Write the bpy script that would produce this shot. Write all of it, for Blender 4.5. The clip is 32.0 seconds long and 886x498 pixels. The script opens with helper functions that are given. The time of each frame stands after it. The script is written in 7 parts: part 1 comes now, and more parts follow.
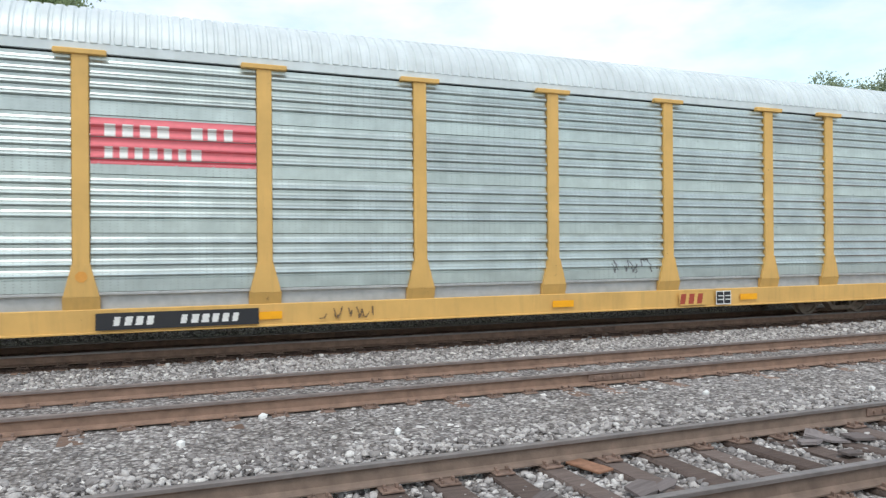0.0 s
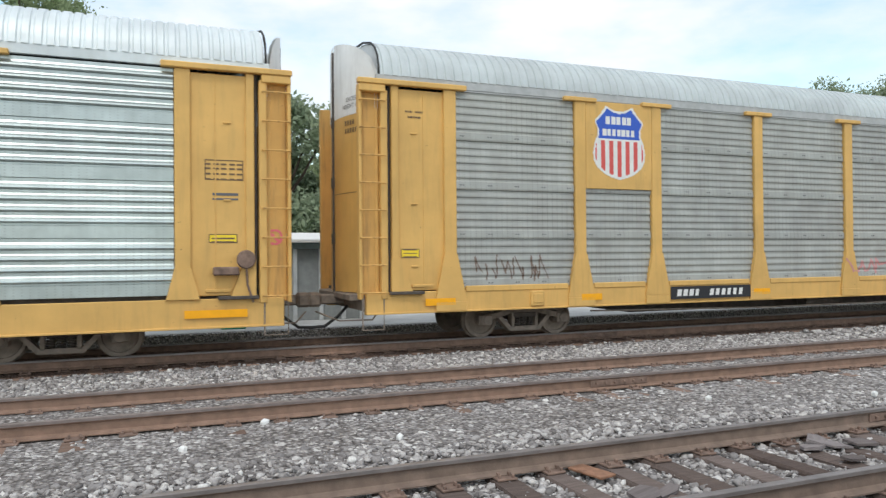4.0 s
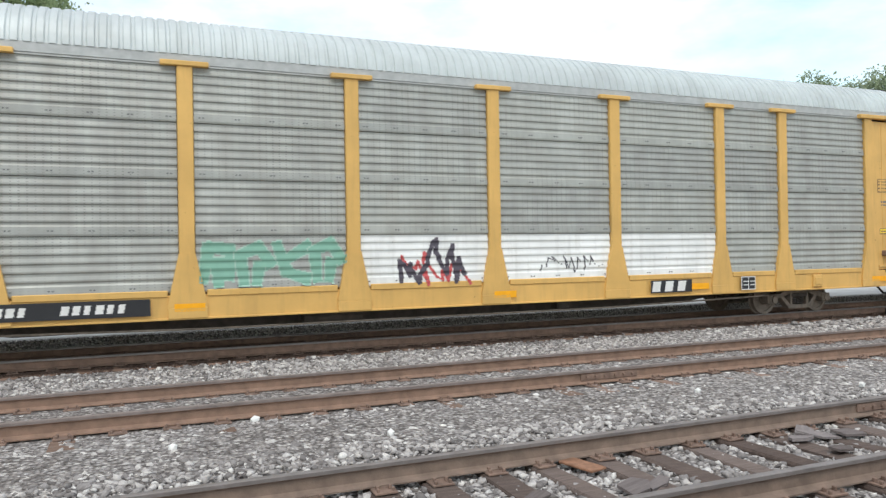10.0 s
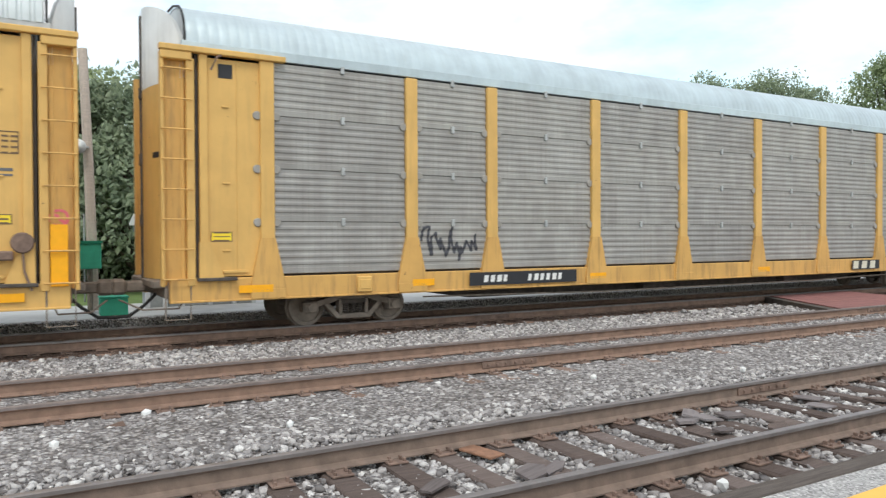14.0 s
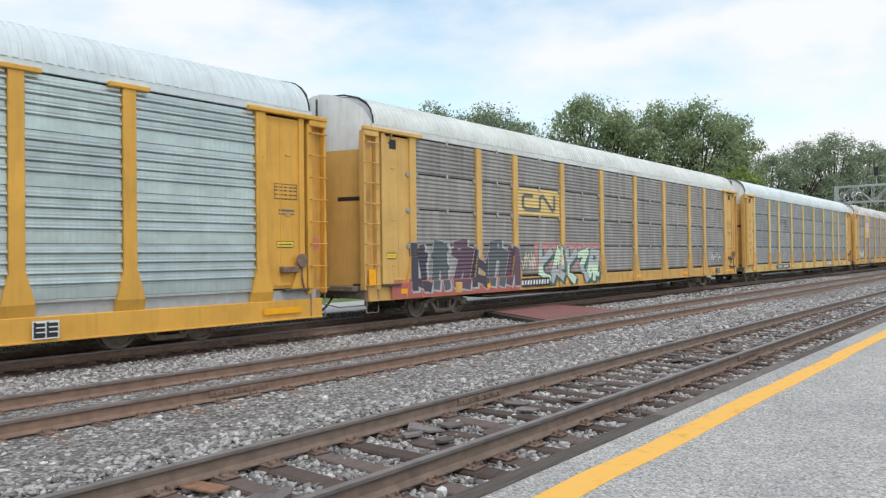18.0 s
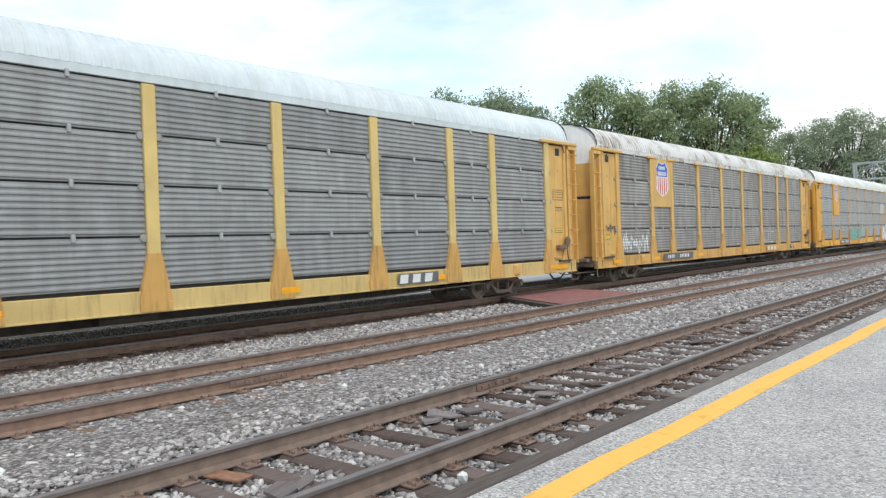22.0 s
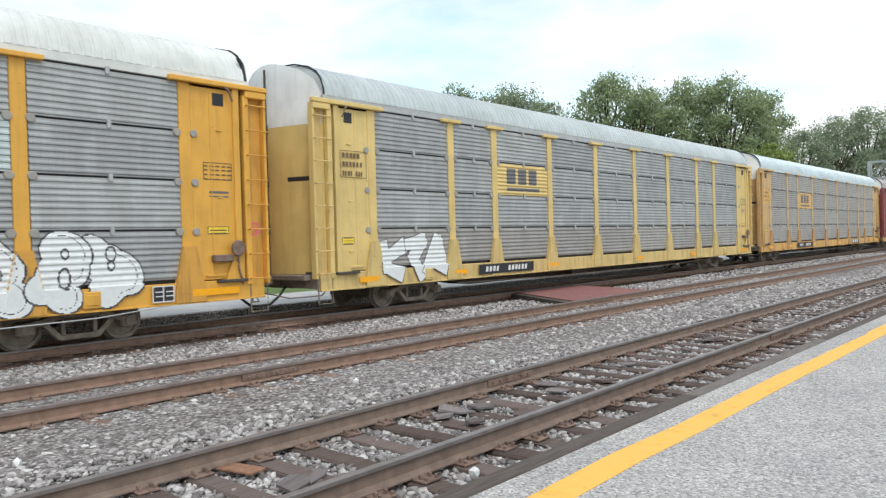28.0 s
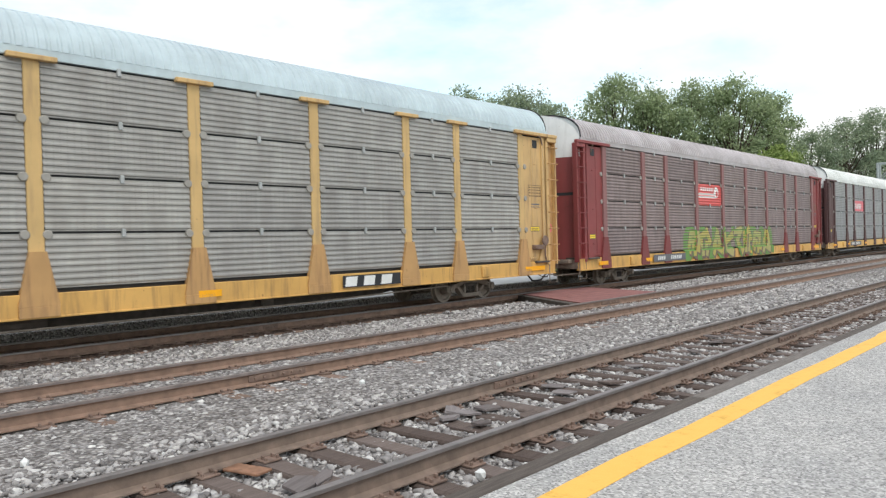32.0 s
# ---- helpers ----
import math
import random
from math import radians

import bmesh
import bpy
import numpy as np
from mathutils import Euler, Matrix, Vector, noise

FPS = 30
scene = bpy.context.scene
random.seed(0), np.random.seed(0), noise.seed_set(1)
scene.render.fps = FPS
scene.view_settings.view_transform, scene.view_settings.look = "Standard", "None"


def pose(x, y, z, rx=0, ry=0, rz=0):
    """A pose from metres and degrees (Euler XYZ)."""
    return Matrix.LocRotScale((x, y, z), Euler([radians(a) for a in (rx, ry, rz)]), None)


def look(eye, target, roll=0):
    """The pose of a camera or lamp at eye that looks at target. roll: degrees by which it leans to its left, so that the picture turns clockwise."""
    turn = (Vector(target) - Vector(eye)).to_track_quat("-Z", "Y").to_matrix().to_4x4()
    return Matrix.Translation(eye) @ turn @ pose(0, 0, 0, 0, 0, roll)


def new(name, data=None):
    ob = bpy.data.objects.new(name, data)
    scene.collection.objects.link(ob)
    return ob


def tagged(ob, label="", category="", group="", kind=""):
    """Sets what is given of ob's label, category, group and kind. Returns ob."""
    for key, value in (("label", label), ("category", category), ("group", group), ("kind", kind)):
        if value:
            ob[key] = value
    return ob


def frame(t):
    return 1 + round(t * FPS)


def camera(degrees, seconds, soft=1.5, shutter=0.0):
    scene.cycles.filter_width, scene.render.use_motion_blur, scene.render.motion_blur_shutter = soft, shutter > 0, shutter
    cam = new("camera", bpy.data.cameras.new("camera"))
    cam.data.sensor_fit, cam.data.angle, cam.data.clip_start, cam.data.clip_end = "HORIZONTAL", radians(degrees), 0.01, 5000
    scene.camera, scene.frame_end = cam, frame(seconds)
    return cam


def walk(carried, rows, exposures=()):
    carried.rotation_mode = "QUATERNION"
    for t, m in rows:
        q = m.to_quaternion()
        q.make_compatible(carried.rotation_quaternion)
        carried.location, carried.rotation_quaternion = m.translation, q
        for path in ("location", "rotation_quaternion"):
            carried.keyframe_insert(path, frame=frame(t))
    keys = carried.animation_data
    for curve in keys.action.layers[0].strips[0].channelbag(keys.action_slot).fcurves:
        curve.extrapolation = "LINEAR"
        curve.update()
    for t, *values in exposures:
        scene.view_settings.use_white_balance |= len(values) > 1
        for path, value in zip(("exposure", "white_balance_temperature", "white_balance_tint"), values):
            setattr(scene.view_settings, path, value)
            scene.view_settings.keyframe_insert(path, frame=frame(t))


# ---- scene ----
cam = camera(62.26, 32.0, soft=1.3, shutter=0.06)
PATH = [
    (0.0, pose(-0.086, 0.026, 1.659, 90.10, 0.42, -22.01)),
    (0.5, pose(-0.092, 0.028, 1.661, 90.18, 0.33, -21.97)),
    (1.0, pose(-0.092, 0.029, 1.658, 90.38, 0.32, -21.96)),
    (1.5, pose(-0.089, 0.032, 1.660, 90.41, 0.42, -21.95)),
    (2.0, pose(-0.092, 0.024, 1.660, 90.42, 0.31, -21.76)),
    (2.5, pose(-0.088, 0.023, 1.659, 90.47, 0.26, -21.61)),
    (3.0, pose(-0.092, 0.017, 1.656, 90.55, 0.15, -21.57)),
    (3.5, pose(-0.095, 0.017, 1.660, 90.67, 0.25, -21.74)),
    (5.5, pose(-0.084, 0.029, 1.661, 89.72, 1.17, -22.24)),
    (6.0, pose(-0.086, 0.027, 1.653, 89.95, 1.44, -22.37)),
    (6.5, pose(-0.083, 0.024, 1.656, 90.09, 1.74, -22.39)),
    (7.0, pose(-0.083, 0.025, 1.659, 90.07, 1.88, -22.31)),
    (7.5, pose(-0.080, 0.022, 1.652, 90.17, 1.93, -22.23)),
    (8.0, pose(-0.079, 0.022, 1.657, 90.29, 1.83, -22.30)),
    (8.5, pose(-0.083, 0.017, 1.654, 90.24, 1.57, -22.41)),
    (9.0, pose(-0.084, 0.019, 1.656, 90.21, 1.28, -22.75)),
    (9.5, pose(-0.086, 0.019, 1.656, 90.28, 1.14, -22.84)),
    (10.0, pose(-0.081, 0.023, 1.655, 90.17, 0.92, -22.64)),
    (10.5, pose(-0.085, 0.024, 1.655, 90.16, 0.97, -22.71)),
    (11.0, pose(-0.082, 0.028, 1.650, 90.11, 0.98, -22.73)),
    (11.5, pose(-0.085, 0.032, 1.650, 89.98, 0.97, -22.70)),
    (12.0, pose(-0.081, 0.031, 1.654, 89.95, 0.84, -22.53)),
    (12.5, pose(-0.086, 0.037, 1.657, 89.82, 0.63, -22.52)),
    (13.0, pose(-0.077, 0.038, 1.654, 89.52, 0.35, -22.49)),
    (13.5, pose(-0.070, 0.039, 1.649, 89.49, 0.32, -23.67)),
    (14.0, pose(-0.033, 0.049, 1.661, 89.16, 0.26, -29.93)),
    (14.5, pose(-0.005, 0.023, 1.673, 89.36, 0.30, -36.80)),
    (15.0, pose(0.019, 0.000, 1.686, 89.97, 0.35, -43.96)),
    (15.5, pose(0.025, -0.017, 1.692, 90.85, 0.22, -49.16)),
    (17.5, pose(0.021, -0.019, 1.687, 90.42, 0.68, -50.53)),
    (18.0, pose(0.022, -0.018, 1.683, 90.56, 0.67, -50.24)),
    (18.5, pose(0.021, -0.013, 1.682, 90.25, 0.33, -49.39)),
    (19.0, pose(0.019, -0.005, 1.679, 90.18, 0.39, -48.95)),
    (19.5, pose(0.013, -0.012, 1.682, 90.02, 0.78, -48.87)),
    (20.0, pose(0.009, -0.015, 1.682, 89.79, 0.98, -48.92)),
    (20.5, pose(0.011, -0.015, 1.680, 89.59, 1.09, -49.03)),
    (21.0, pose(0.013, -0.019, 1.683, 89.45, 1.45, -49.03)),
    (21.5, pose(0.007, -0.016, 1.688, 89.36, 1.67, -49.20)),
    (22.0, pose(0.020, -0.015, 1.681, 89.56, 1.97, -49.07)),
    (22.5, pose(0.016, -0.012, 1.683, 89.54, 1.88, -49.09)),
    (23.0, pose(0.018, -0.010, 1.683, 89.51, 1.76, -49.13)),
    (23.5, pose(0.018, -0.014, 1.683, 89.52, 1.76, -49.10)),
    (24.0, pose(0.016, -0.007, 1.684, 89.48, 1.93, -49.13)),
    (24.5, pose(0.017, -0.009, 1.679, 89.48, 1.86, -48.95)),
    (25.0, pose(0.013, -0.006, 1.685, 89.35, 1.76, -48.80)),
    (25.5, pose(0.014, -0.006, 1.682, 89.35, 1.90, -48.76)),
    (27.5, pose(0.010, 0.001, 1.681, 89.28, 1.63, -48.39)),
    (28.0, pose(0.000, -0.000, 1.682, 89.25, 1.53, -48.26)),
    (28.5, pose(0.009, -0.001, 1.682, 89.25, 1.51, -48.11)),
    (29.0, pose(0.008, 0.001, 1.683, 89.23, 1.46, -48.05)),
    (29.5, pose(0.009, 0.000, 1.680, 89.37, 1.45, -47.99)),
    (30.0, pose(0.006, 0.001, 1.683, 89.49, 1.40, -47.99)),
    (30.5, pose(0.008, -0.003, 1.682, 89.57, 1.48, -48.00)),
    (31.0, pose(0.010, -0.003, 1.685, 89.55, 1.33, -48.01)),
    (31.5, pose(0.007, 0.001, 1.680, 89.44, 1.44, -47.95)),
    (32.0, pose(0.010, 0.004, 1.677, 89.40, 1.50, -47.73)),
]
walk(cam, PATH, [(0.0, -0.08, 6230, 10), (1.0, -0.2, 6260, 10), (2.0, -0.18, 6260, 10), (3.5, -0.18, 6260, 10), (6.0, 0.0, 6480, 10), (10.0, 0.0, 6380, 10), (13.0, -0.05, 6380, 10), (15.0, 0.08, 6330, 10), (15.6, 0.05, 6300, 10),
                 (17.4, -0.24, 6230, 10), (18.2, -0.26, 6230, 10), (19.0, -0.2, 6250, 10), (20.0, -0.07, 6280, 10), (24.0, -0.05, 6220, 10), (28.0, -0.05, 6300, 10), (32.0, -0.02, 6400, 10)])

# ---- light ----
SUN_ELEV, SUN_AZ = 58.0, 205.0      # degrees; azimuth from +y, clockwise seen from above
world = bpy.data.worlds.new("sky")
scene.world = world
world.use_nodes = True
wn, wl = world.node_tree.nodes, world.node_tree.links
wn.clear()
sky = wn.new("ShaderNodeTexSky")
sky.sky_type = "NISHITA"
sky.sun_disc = False
sky.sun_elevation, sky.sun_rotation = radians(SUN_ELEV), radians(SUN_AZ)
sky.air_density, sky.dust_density, sky.ozone_density = 1.0, 1.5, 1.0
coord = wn.new("ShaderNodeTexCoord")
stretch = wn.new("ShaderNodeMapping")
stretch.inputs["Scale"].default_value = (1.0, 1.0, 2.6)
stretch.inputs["Location"].default_value = (0.35, 0.1, 0.2)
cloud = wn.new("ShaderNodeTexNoise")
cloud.inputs["Scale"].default_value = 2.6
cloud.inputs["Detail"].default_value = 9.0
cloud.inputs["Roughness"].default_value = 0.55
ramp = wn.new("ShaderNodeValToRGB")
ramp.color_ramp.elements[0].position, ramp.color_ramp.elements[1].position = 0.34, 0.58
mix = wn.new("ShaderNodeMix")
mix.data_type = "RGBA"
mix.inputs["B"].default_value = (10.2, 10.2, 10.2, 1)
gain = wn.new("ShaderNodeMix")
gain.data_type, gain.blend_type = "RGBA", "MULTIPLY"
gain.inputs["Factor"].default_value = 1.0
gain.inputs["B"].default_value = (2.75, 2.8, 2.3, 1)
back = wn.new("ShaderNodeBackground")
back.inputs["Strength"].default_value = 0.115
out = wn.new("ShaderNodeOutputWorld")
wl.new(coord.outputs["Generated"], stretch.inputs["Vector"])
wl.new(stretch.outputs["Vector"], cloud.inputs["Vector"])
wl.new(cloud.outputs["Fac"], ramp.inputs["Fac"])
wl.new(ramp.outputs["Color"], mix.inputs["Factor"])
wl.new(sky.outputs["Color"], gain.inputs["A"])
wl.new(gain.outputs["Result"], mix.inputs["A"])
wl.new(mix.outputs["Result"], back.inputs["Color"])
wl.new(back.outputs["Background"], out.inputs["Surface"])
sun_lamp = bpy.data.lights.new("sun", "SUN")
sun_lamp.energy, sun_lamp.angle, sun_lamp.color = 1.12, radians(14), (1.0, 0.965, 0.92)
sun = new("sun", sun_lamp)
_a, _e = radians(SUN_AZ), radians(SUN_ELEV)
sun.matrix_world = look((math.sin(_a) * math.cos(_e) * 100, math.cos(_a) * math.cos(_e) * 100, math.sin(_e) * 100), (0, 0, 0))
scene.view_settings.exposure = 0.0


# ---- materials ----
class Nodes:
    """A short way to write a node material."""

    def __init__(self, name):
        self.m = bpy.data.materials.new(name)
        self.m.use_nodes = True
        self.t = self.m.node_tree
        self.b = self.t.nodes["Principled BSDF"]

    def add(self, kind, **sets):
        n = self.t.nodes.new(kind)
        for k, v in sets.items():
            if k in n.inputs:
                n.inputs[k].default_value = v
        return n

    def link(self, a, b):
        self.t.links.new(a, b)

    def coords(self, scale=(1, 1, 1), shuffle=True, what="Object"):
        c = self.add("ShaderNodeTexCoord")
        m = self.add("ShaderNodeMapping", Scale=scale)
        self.link(c.outputs[what], m.inputs["Vector"])
        if shuffle:
            o = self.add("ShaderNodeObjectInfo")
            mul = self.add("ShaderNodeVectorMath")
            mul.operation = "SCALE"
            mul.inputs[0].default_value = (37.0, 11.0, 53.0)
            self.link(o.outputs["Random"], mul.inputs["Scale"])
            self.link(mul.outputs["Vector"], m.inputs["Location"])
        return m.outputs["Vector"]

    def noise(self, vec, scale, detail=4.0, rough=0.55):
        n = self.add("ShaderNodeTexNoise", Scale=scale, Detail=detail, Roughness=rough)
        self.link(vec, n.inputs["Vector"])
        return n.outputs["Fac"]

    def ramp(self, fac, stops):
        r = self.add("ShaderNodeValToRGB")
        e = r.color_ramp.elements
        while len(e) < len(stops):
            e.new(0.5)
        for i, (p, c) in enumerate(stops):
            e[i].position = p
            e[i].color = (*c, 1) if len(c) == 3 else c
        self.link(fac, r.inputs["Fac"])
        return r.outputs["Color"]

    def mix(self, a, b, fac, blend="MIX"):
        x = self.add("ShaderNodeMix")
        x.data_type, x.blend_type = "RGBA", blend
        for v, s in ((a, x.inputs["A"]), (b, x.inputs["B"])):
            if isinstance(v, tuple):
                s.default_value = (*v, 1)
            else:
                self.link(v, s)
        if isinstance(fac, float):
            x.inputs["Factor"].default_value = fac
        else:
            self.link(fac, x.inputs["Factor"])
        return x.outputs["Result"]

    def bump(self, height, strength=0.3, distance=0.01):
        b = self.add("ShaderNodeBump", Strength=strength, Distance=distance)
        self.link(height, b.inputs["Height"])
        self.link(b.outputs["Normal"], self.b.inputs["Normal"])

    def done(self, color, rough=0.6, metal=0.0, spec=0.5):
        if isinstance(color, tuple):
            self.b.inputs["Base Color"].default_value = (*color, 1)
        else:
            self.link(color, self.b.inputs["Base Color"])
        if isinstance(rough, float):
            self.b.inputs["Roughness"].default_value = rough
        else:
            self.link(rough, self.b.inputs["Roughness"])
        self.b.inputs["Metallic"].default_value = metal
        self.b.inputs["Specular IOR Level"].default_value = spec
        return self.m


def shade(c, k):
    return tuple(min(1.0, v * k) for v in c)


def painted(name, c, dirt=(0.12, 0.085, 0.05), amount=0.5, rough=0.55):
    """Weathered paint on steel: faded patches, streaks that run down, chips of rust."""
    n = Nodes(name)
    v = n.coords()
    fade = n.ramp(n.noise(v, 1.3, 5), [(0.3, shade(c, 0.86)), (0.7, shade(c, 1.07))])
    s = n.coords((5.0, 5.0, 0.5))
    streak = n.ramp(n.noise(s, 1.6, 5, 0.6), [(0.5, (0, 0, 0)), (0.85, (amount, amount, amount))])
    col = n.mix(fade, dirt, streak)
    rust = n.ramp(n.noise(v, 9.0, 6, 0.65), [(0.68, (0, 0, 0)), (0.74, (0.8, 0.8, 0.8))])
    col = n.mix(col, (0.13, 0.05, 0.025), rust)
    n.bump(n.noise(v, 14.0, 3), 0.12, 0.01)
    return n.done(col, rough)


def galvanised(name, c, soil, amount=0.6, rough=0.42, metal=0.55, pits=0.5):
    """Perforated zinc sheet: spangle, columns of small holes, brake dust in streaks."""
    n = Nodes(name)
    v = n.coords()
    base = n.ramp(n.noise(v, 2.2, 6, 0.6), [(0.28, shade(c, 0.8)), (0.72, shade(c, 1.12))])
    s = n.coords((2.4, 2.4, 0.22))
    streak = n.ramp(n.noise(s, 1.4, 6, 0.62), [(0.38, (0, 0, 0)), (0.8, (amount, amount, amount))])
    col = n.mix(base, soil, streak)
    o = n.add("ShaderNodeObjectInfo")
    tone = n.ramp(o.outputs["Random"], [(0.0, (0.84, 0.84, 0.85)), (0.5, (0.96, 0.96, 0.96)), (1.0, (1.0, 1.0, 0.99))])
    col = n.mix(col, tone, 1.0, "MULTIPLY")
    plain = n.coords((1, 1, 1), False)
    sep = n.add("ShaderNodeSeparateXYZ")
    n.link(plain, sep.inputs[0])

    def grid(out, pitch, width):
        w = n.add("ShaderNodeMath"); w.operation = "WRAP"
        n.link(out, w.inputs[0]); w.inputs[1].default_value = 0.0; w.inputs[2].default_value = pitch
        k = n.add("ShaderNodeMath"); k.operation = "LESS_THAN"
        n.link(w.outputs[0], k.inputs[0]); k.inputs[1].default_value = width
        return k.outputs[0]

    a, b = grid(sep.outputs["X"], 0.112, 0.026), grid(sep.outputs["Z"], 0.0465, 0.02)
    hole = n.add("ShaderNodeMath"); hole.operation = "MULTIPLY"
    n.link(a, hole.inputs[0]); n.link(b, hole.inputs[1])
    fad = n.ramp(n.noise(v, 1.1, 2), [(0.35, (0, 0, 0)), (0.65, (pits, pits, pits))])
    hm = n.mix((0.0, 0.0, 0.0), fad, hole.outputs[0])
    col = n.mix(col, (0.06, 0.06, 0.06), hm)
    n.bump(n.noise(v, 20.0, 3), 0.08, 0.01)
    return n.done(col, rough, metal)


def plain(name, c, rough=0.6, metal=0.0, vary=0.12, scale=6.0, bump=0.1):
    n = Nodes(name)
    v = n.coords()
    col = n.ramp(n.noise(v, scale, 5), [(0.3, shade(c, 1 - vary)), (0.7, shade(c, 1 + vary))])
    n.bump(n.noise(v, scale * 5, 3), bump, 0.01)
    return n.done(col, rough, metal)


def glow_free(name, c, rough=0.5):
    return plain(name, c, rough, 0.0, 0.06, 8.0, 0.03)


def gravel_material(name, stops, scale=22.0):
    """Ground that reads as packed stone from afar."""
    n = Nodes(name)
    v = n.coords((1, 1, 1), False)
    vor = n.add("ShaderNodeTexVoronoi", Scale=scale, Randomness=1.0)
    n.link(v, vor.inputs["Vector"])
    sp = n.add("ShaderNodeSeparateColor")
    n.link(vor.outputs["Color"], sp.inputs[0])
    col = n.ramp(sp.outputs["Red"], stops)
    # Crevice shade painted in: colour falls to half away from each stone's centre.
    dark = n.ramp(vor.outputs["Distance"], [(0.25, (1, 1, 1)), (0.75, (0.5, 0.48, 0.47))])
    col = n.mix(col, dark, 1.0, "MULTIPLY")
    wide = n.ramp(n.noise(v, 0.5, 4), [(0.3, (0.82, 0.8, 0.78)), (0.7, (1, 1, 1))])
    col = n.mix(col, wide, 1.0, "MULTIPLY")
    n.bump(vor.outputs["Distance"], 0.9, 0.05)
    return n.done(col, 0.92, 0.0, 0.25)


def stone_material(name, stops):
    n = Nodes(name)
    g = n.add("ShaderNodeNewGeometry")
    col = n.ramp(g.outputs["Random Per Island"], stops)
    v = n.coords((1, 1, 1), False)
    mott = n.ramp(n.noise(v, 55.0, 3), [(0.3, (0.78, 0.77, 0.76)), (0.7, (1.1, 1.1, 1.1))])
    col = n.mix(col, mott, 1.0, "MULTIPLY")
    return n.done(col, 0.9, 0.0, 0.25)


def foliage(name, dark, light):
    n = Nodes(name)
    g = n.add("ShaderNodeNewGeometry")
    col = n.ramp(g.outputs["Random Per Island"], [(0.0, dark), (0.6, tuple((a + b) / 2 for a, b in zip(dark, light))), (1.0, light)])
    v = n.coords((1, 1, 1), False)
    wide = n.ramp(n.noise(v, 0.35, 3), [(0.3, (0.78, 0.82, 0.74)), (0.7, (1.15, 1.1, 1.0))])
    col = n.mix(col, wide, 1.0, "MULTIPLY")
    m = n.done(col, 0.75, 0.0, 0.2)
    tr = n.add("ShaderNodeBsdfTranslucent")
    n.link(col, tr.inputs["Color"])
    mx = n.add("ShaderNodeMixShader", Fac=0.5)
    n.link(n.b.outputs["BSDF"], mx.inputs[1])
    n.link(tr.outputs["BSDF"], mx.inputs[2])
    n.link(mx.outputs["Shader"], n.t.nodes["Material Output"].inputs["Surface"])
    return m


def timber(name, c, vary=0.35):
    n = Nodes(name)
    v = n.coords((1.2, 14.0, 14.0))
    col = n.ramp(n.noise(v, 2.5, 6, 0.65), [(0.25, shade(c, 1 - vary)), (0.55, c), (0.8, shade(c, 1 + vary))])
    o = n.add("ShaderNodeObjectInfo")
    tone = n.ramp(o.outputs["Random"], [(0.0, (0.6, 0.55, 0.52)), (1.0, (1.15, 1.12, 1.1))])
    col = n.mix(col, tone, 1.0, "MULTIPLY")
    n.bump(n.noise(v, 3.0, 5, 0.7), 0.6, 0.02)
    return n.done(col, 0.9, 0.0, 0.2)


def roof_sheet(name, c, soil, rough, metal):
    """Roof metal with broad dull patches and faint run-off."""
    n = Nodes(name)
    v = n.coords((0.6, 1.0, 1.0))
    col = n.ramp(n.noise(v, 1.0, 6, 0.65), [(0.35, soil), (0.62, c)])
    w = n.coords((2.5, 0.6, 0.6))
    faint = n.ramp(n.noise(w, 1.5, 5, 0.6), [(0.3, (0.88, 0.88, 0.87)), (0.6, (1, 1, 1))])
    col = n.mix(col, faint, 1.0, "MULTIPLY")
    spot = n.ramp(n.noise(v, 12.0, 5, 0.7), [(0.68, (0, 0, 0)), (0.76, (0.3, 0.3, 0.3))])
    col = n.mix(col, (0.34, 0.32, 0.3), spot)
    n.bump(n.noise(v, 10.0, 3), 0.06, 0.01)
    return n.done(col, rough, metal)


STONES = [(0.0, (0.16, 0.147, 0.142)), (0.3, (0.28, 0.263, 0.256)), (0.62, (0.41, 0.388, 0.376)), (0.86, (0.53, 0.505, 0.488)), (0.95, (0.62, 0.6, 0.58)), (1.0, (0.72, 0.7, 0.67))]
M = {}
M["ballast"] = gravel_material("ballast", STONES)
M["stone"] = stone_material("crushed_stone", STONES)
M["yellow"] = painted("faded_yellow_paint", (0.71, 0.43, 0.128), amount=0.24)
M["pale_yellow"] = painted("pale_yellow_paint", (0.72, 0.53, 0.2), amount=0.24)
M["orange"] = painted("orange_yellow_paint", (0.74, 0.39, 0.06), amount=0.3)
M["maroon"] = painted("oxide_red_paint", (0.25, 0.05, 0.05), amount=0.3)
M["dark_maroon"] = painted("dark_brown_paint", (0.09, 0.04, 0.04), amount=0.3)
M["white_paint"] = painted("white_paint", (0.8, 0.81, 0.8), (0.3, 0.28, 0.25), 0.35)
# Soiled paints for sills and feet; also the painted shade behind ladders.
for _k, _c in (("yellow", (0.66, 0.38, 0.11)), ("pale_yellow", (0.66, 0.48, 0.19)), ("orange", (0.66, 0.34, 0.06)), ("maroon", (0.22, 0.05, 0.05)), ("dark_maroon", (0.09, 0.04, 0.04))):
    M[_k + "_soil_shade"] = painted("soiled_%s_paint" % _k, _c, (0.16, 0.095, 0.05), 0.85, 0.65)
M["zinc_bright"] = galvanised("bright_zinc_sheet", (0.575, 0.645, 0.635), (0.47, 0.535, 0.53), 0.25, 0.34, 0.75, 0.22)
M["zinc"] = galvanised("weathered_zinc_sheet", (0.43, 0.44, 0.415), (0.29, 0.275, 0.245), 0.55, 0.5, 0.35, 0.38)
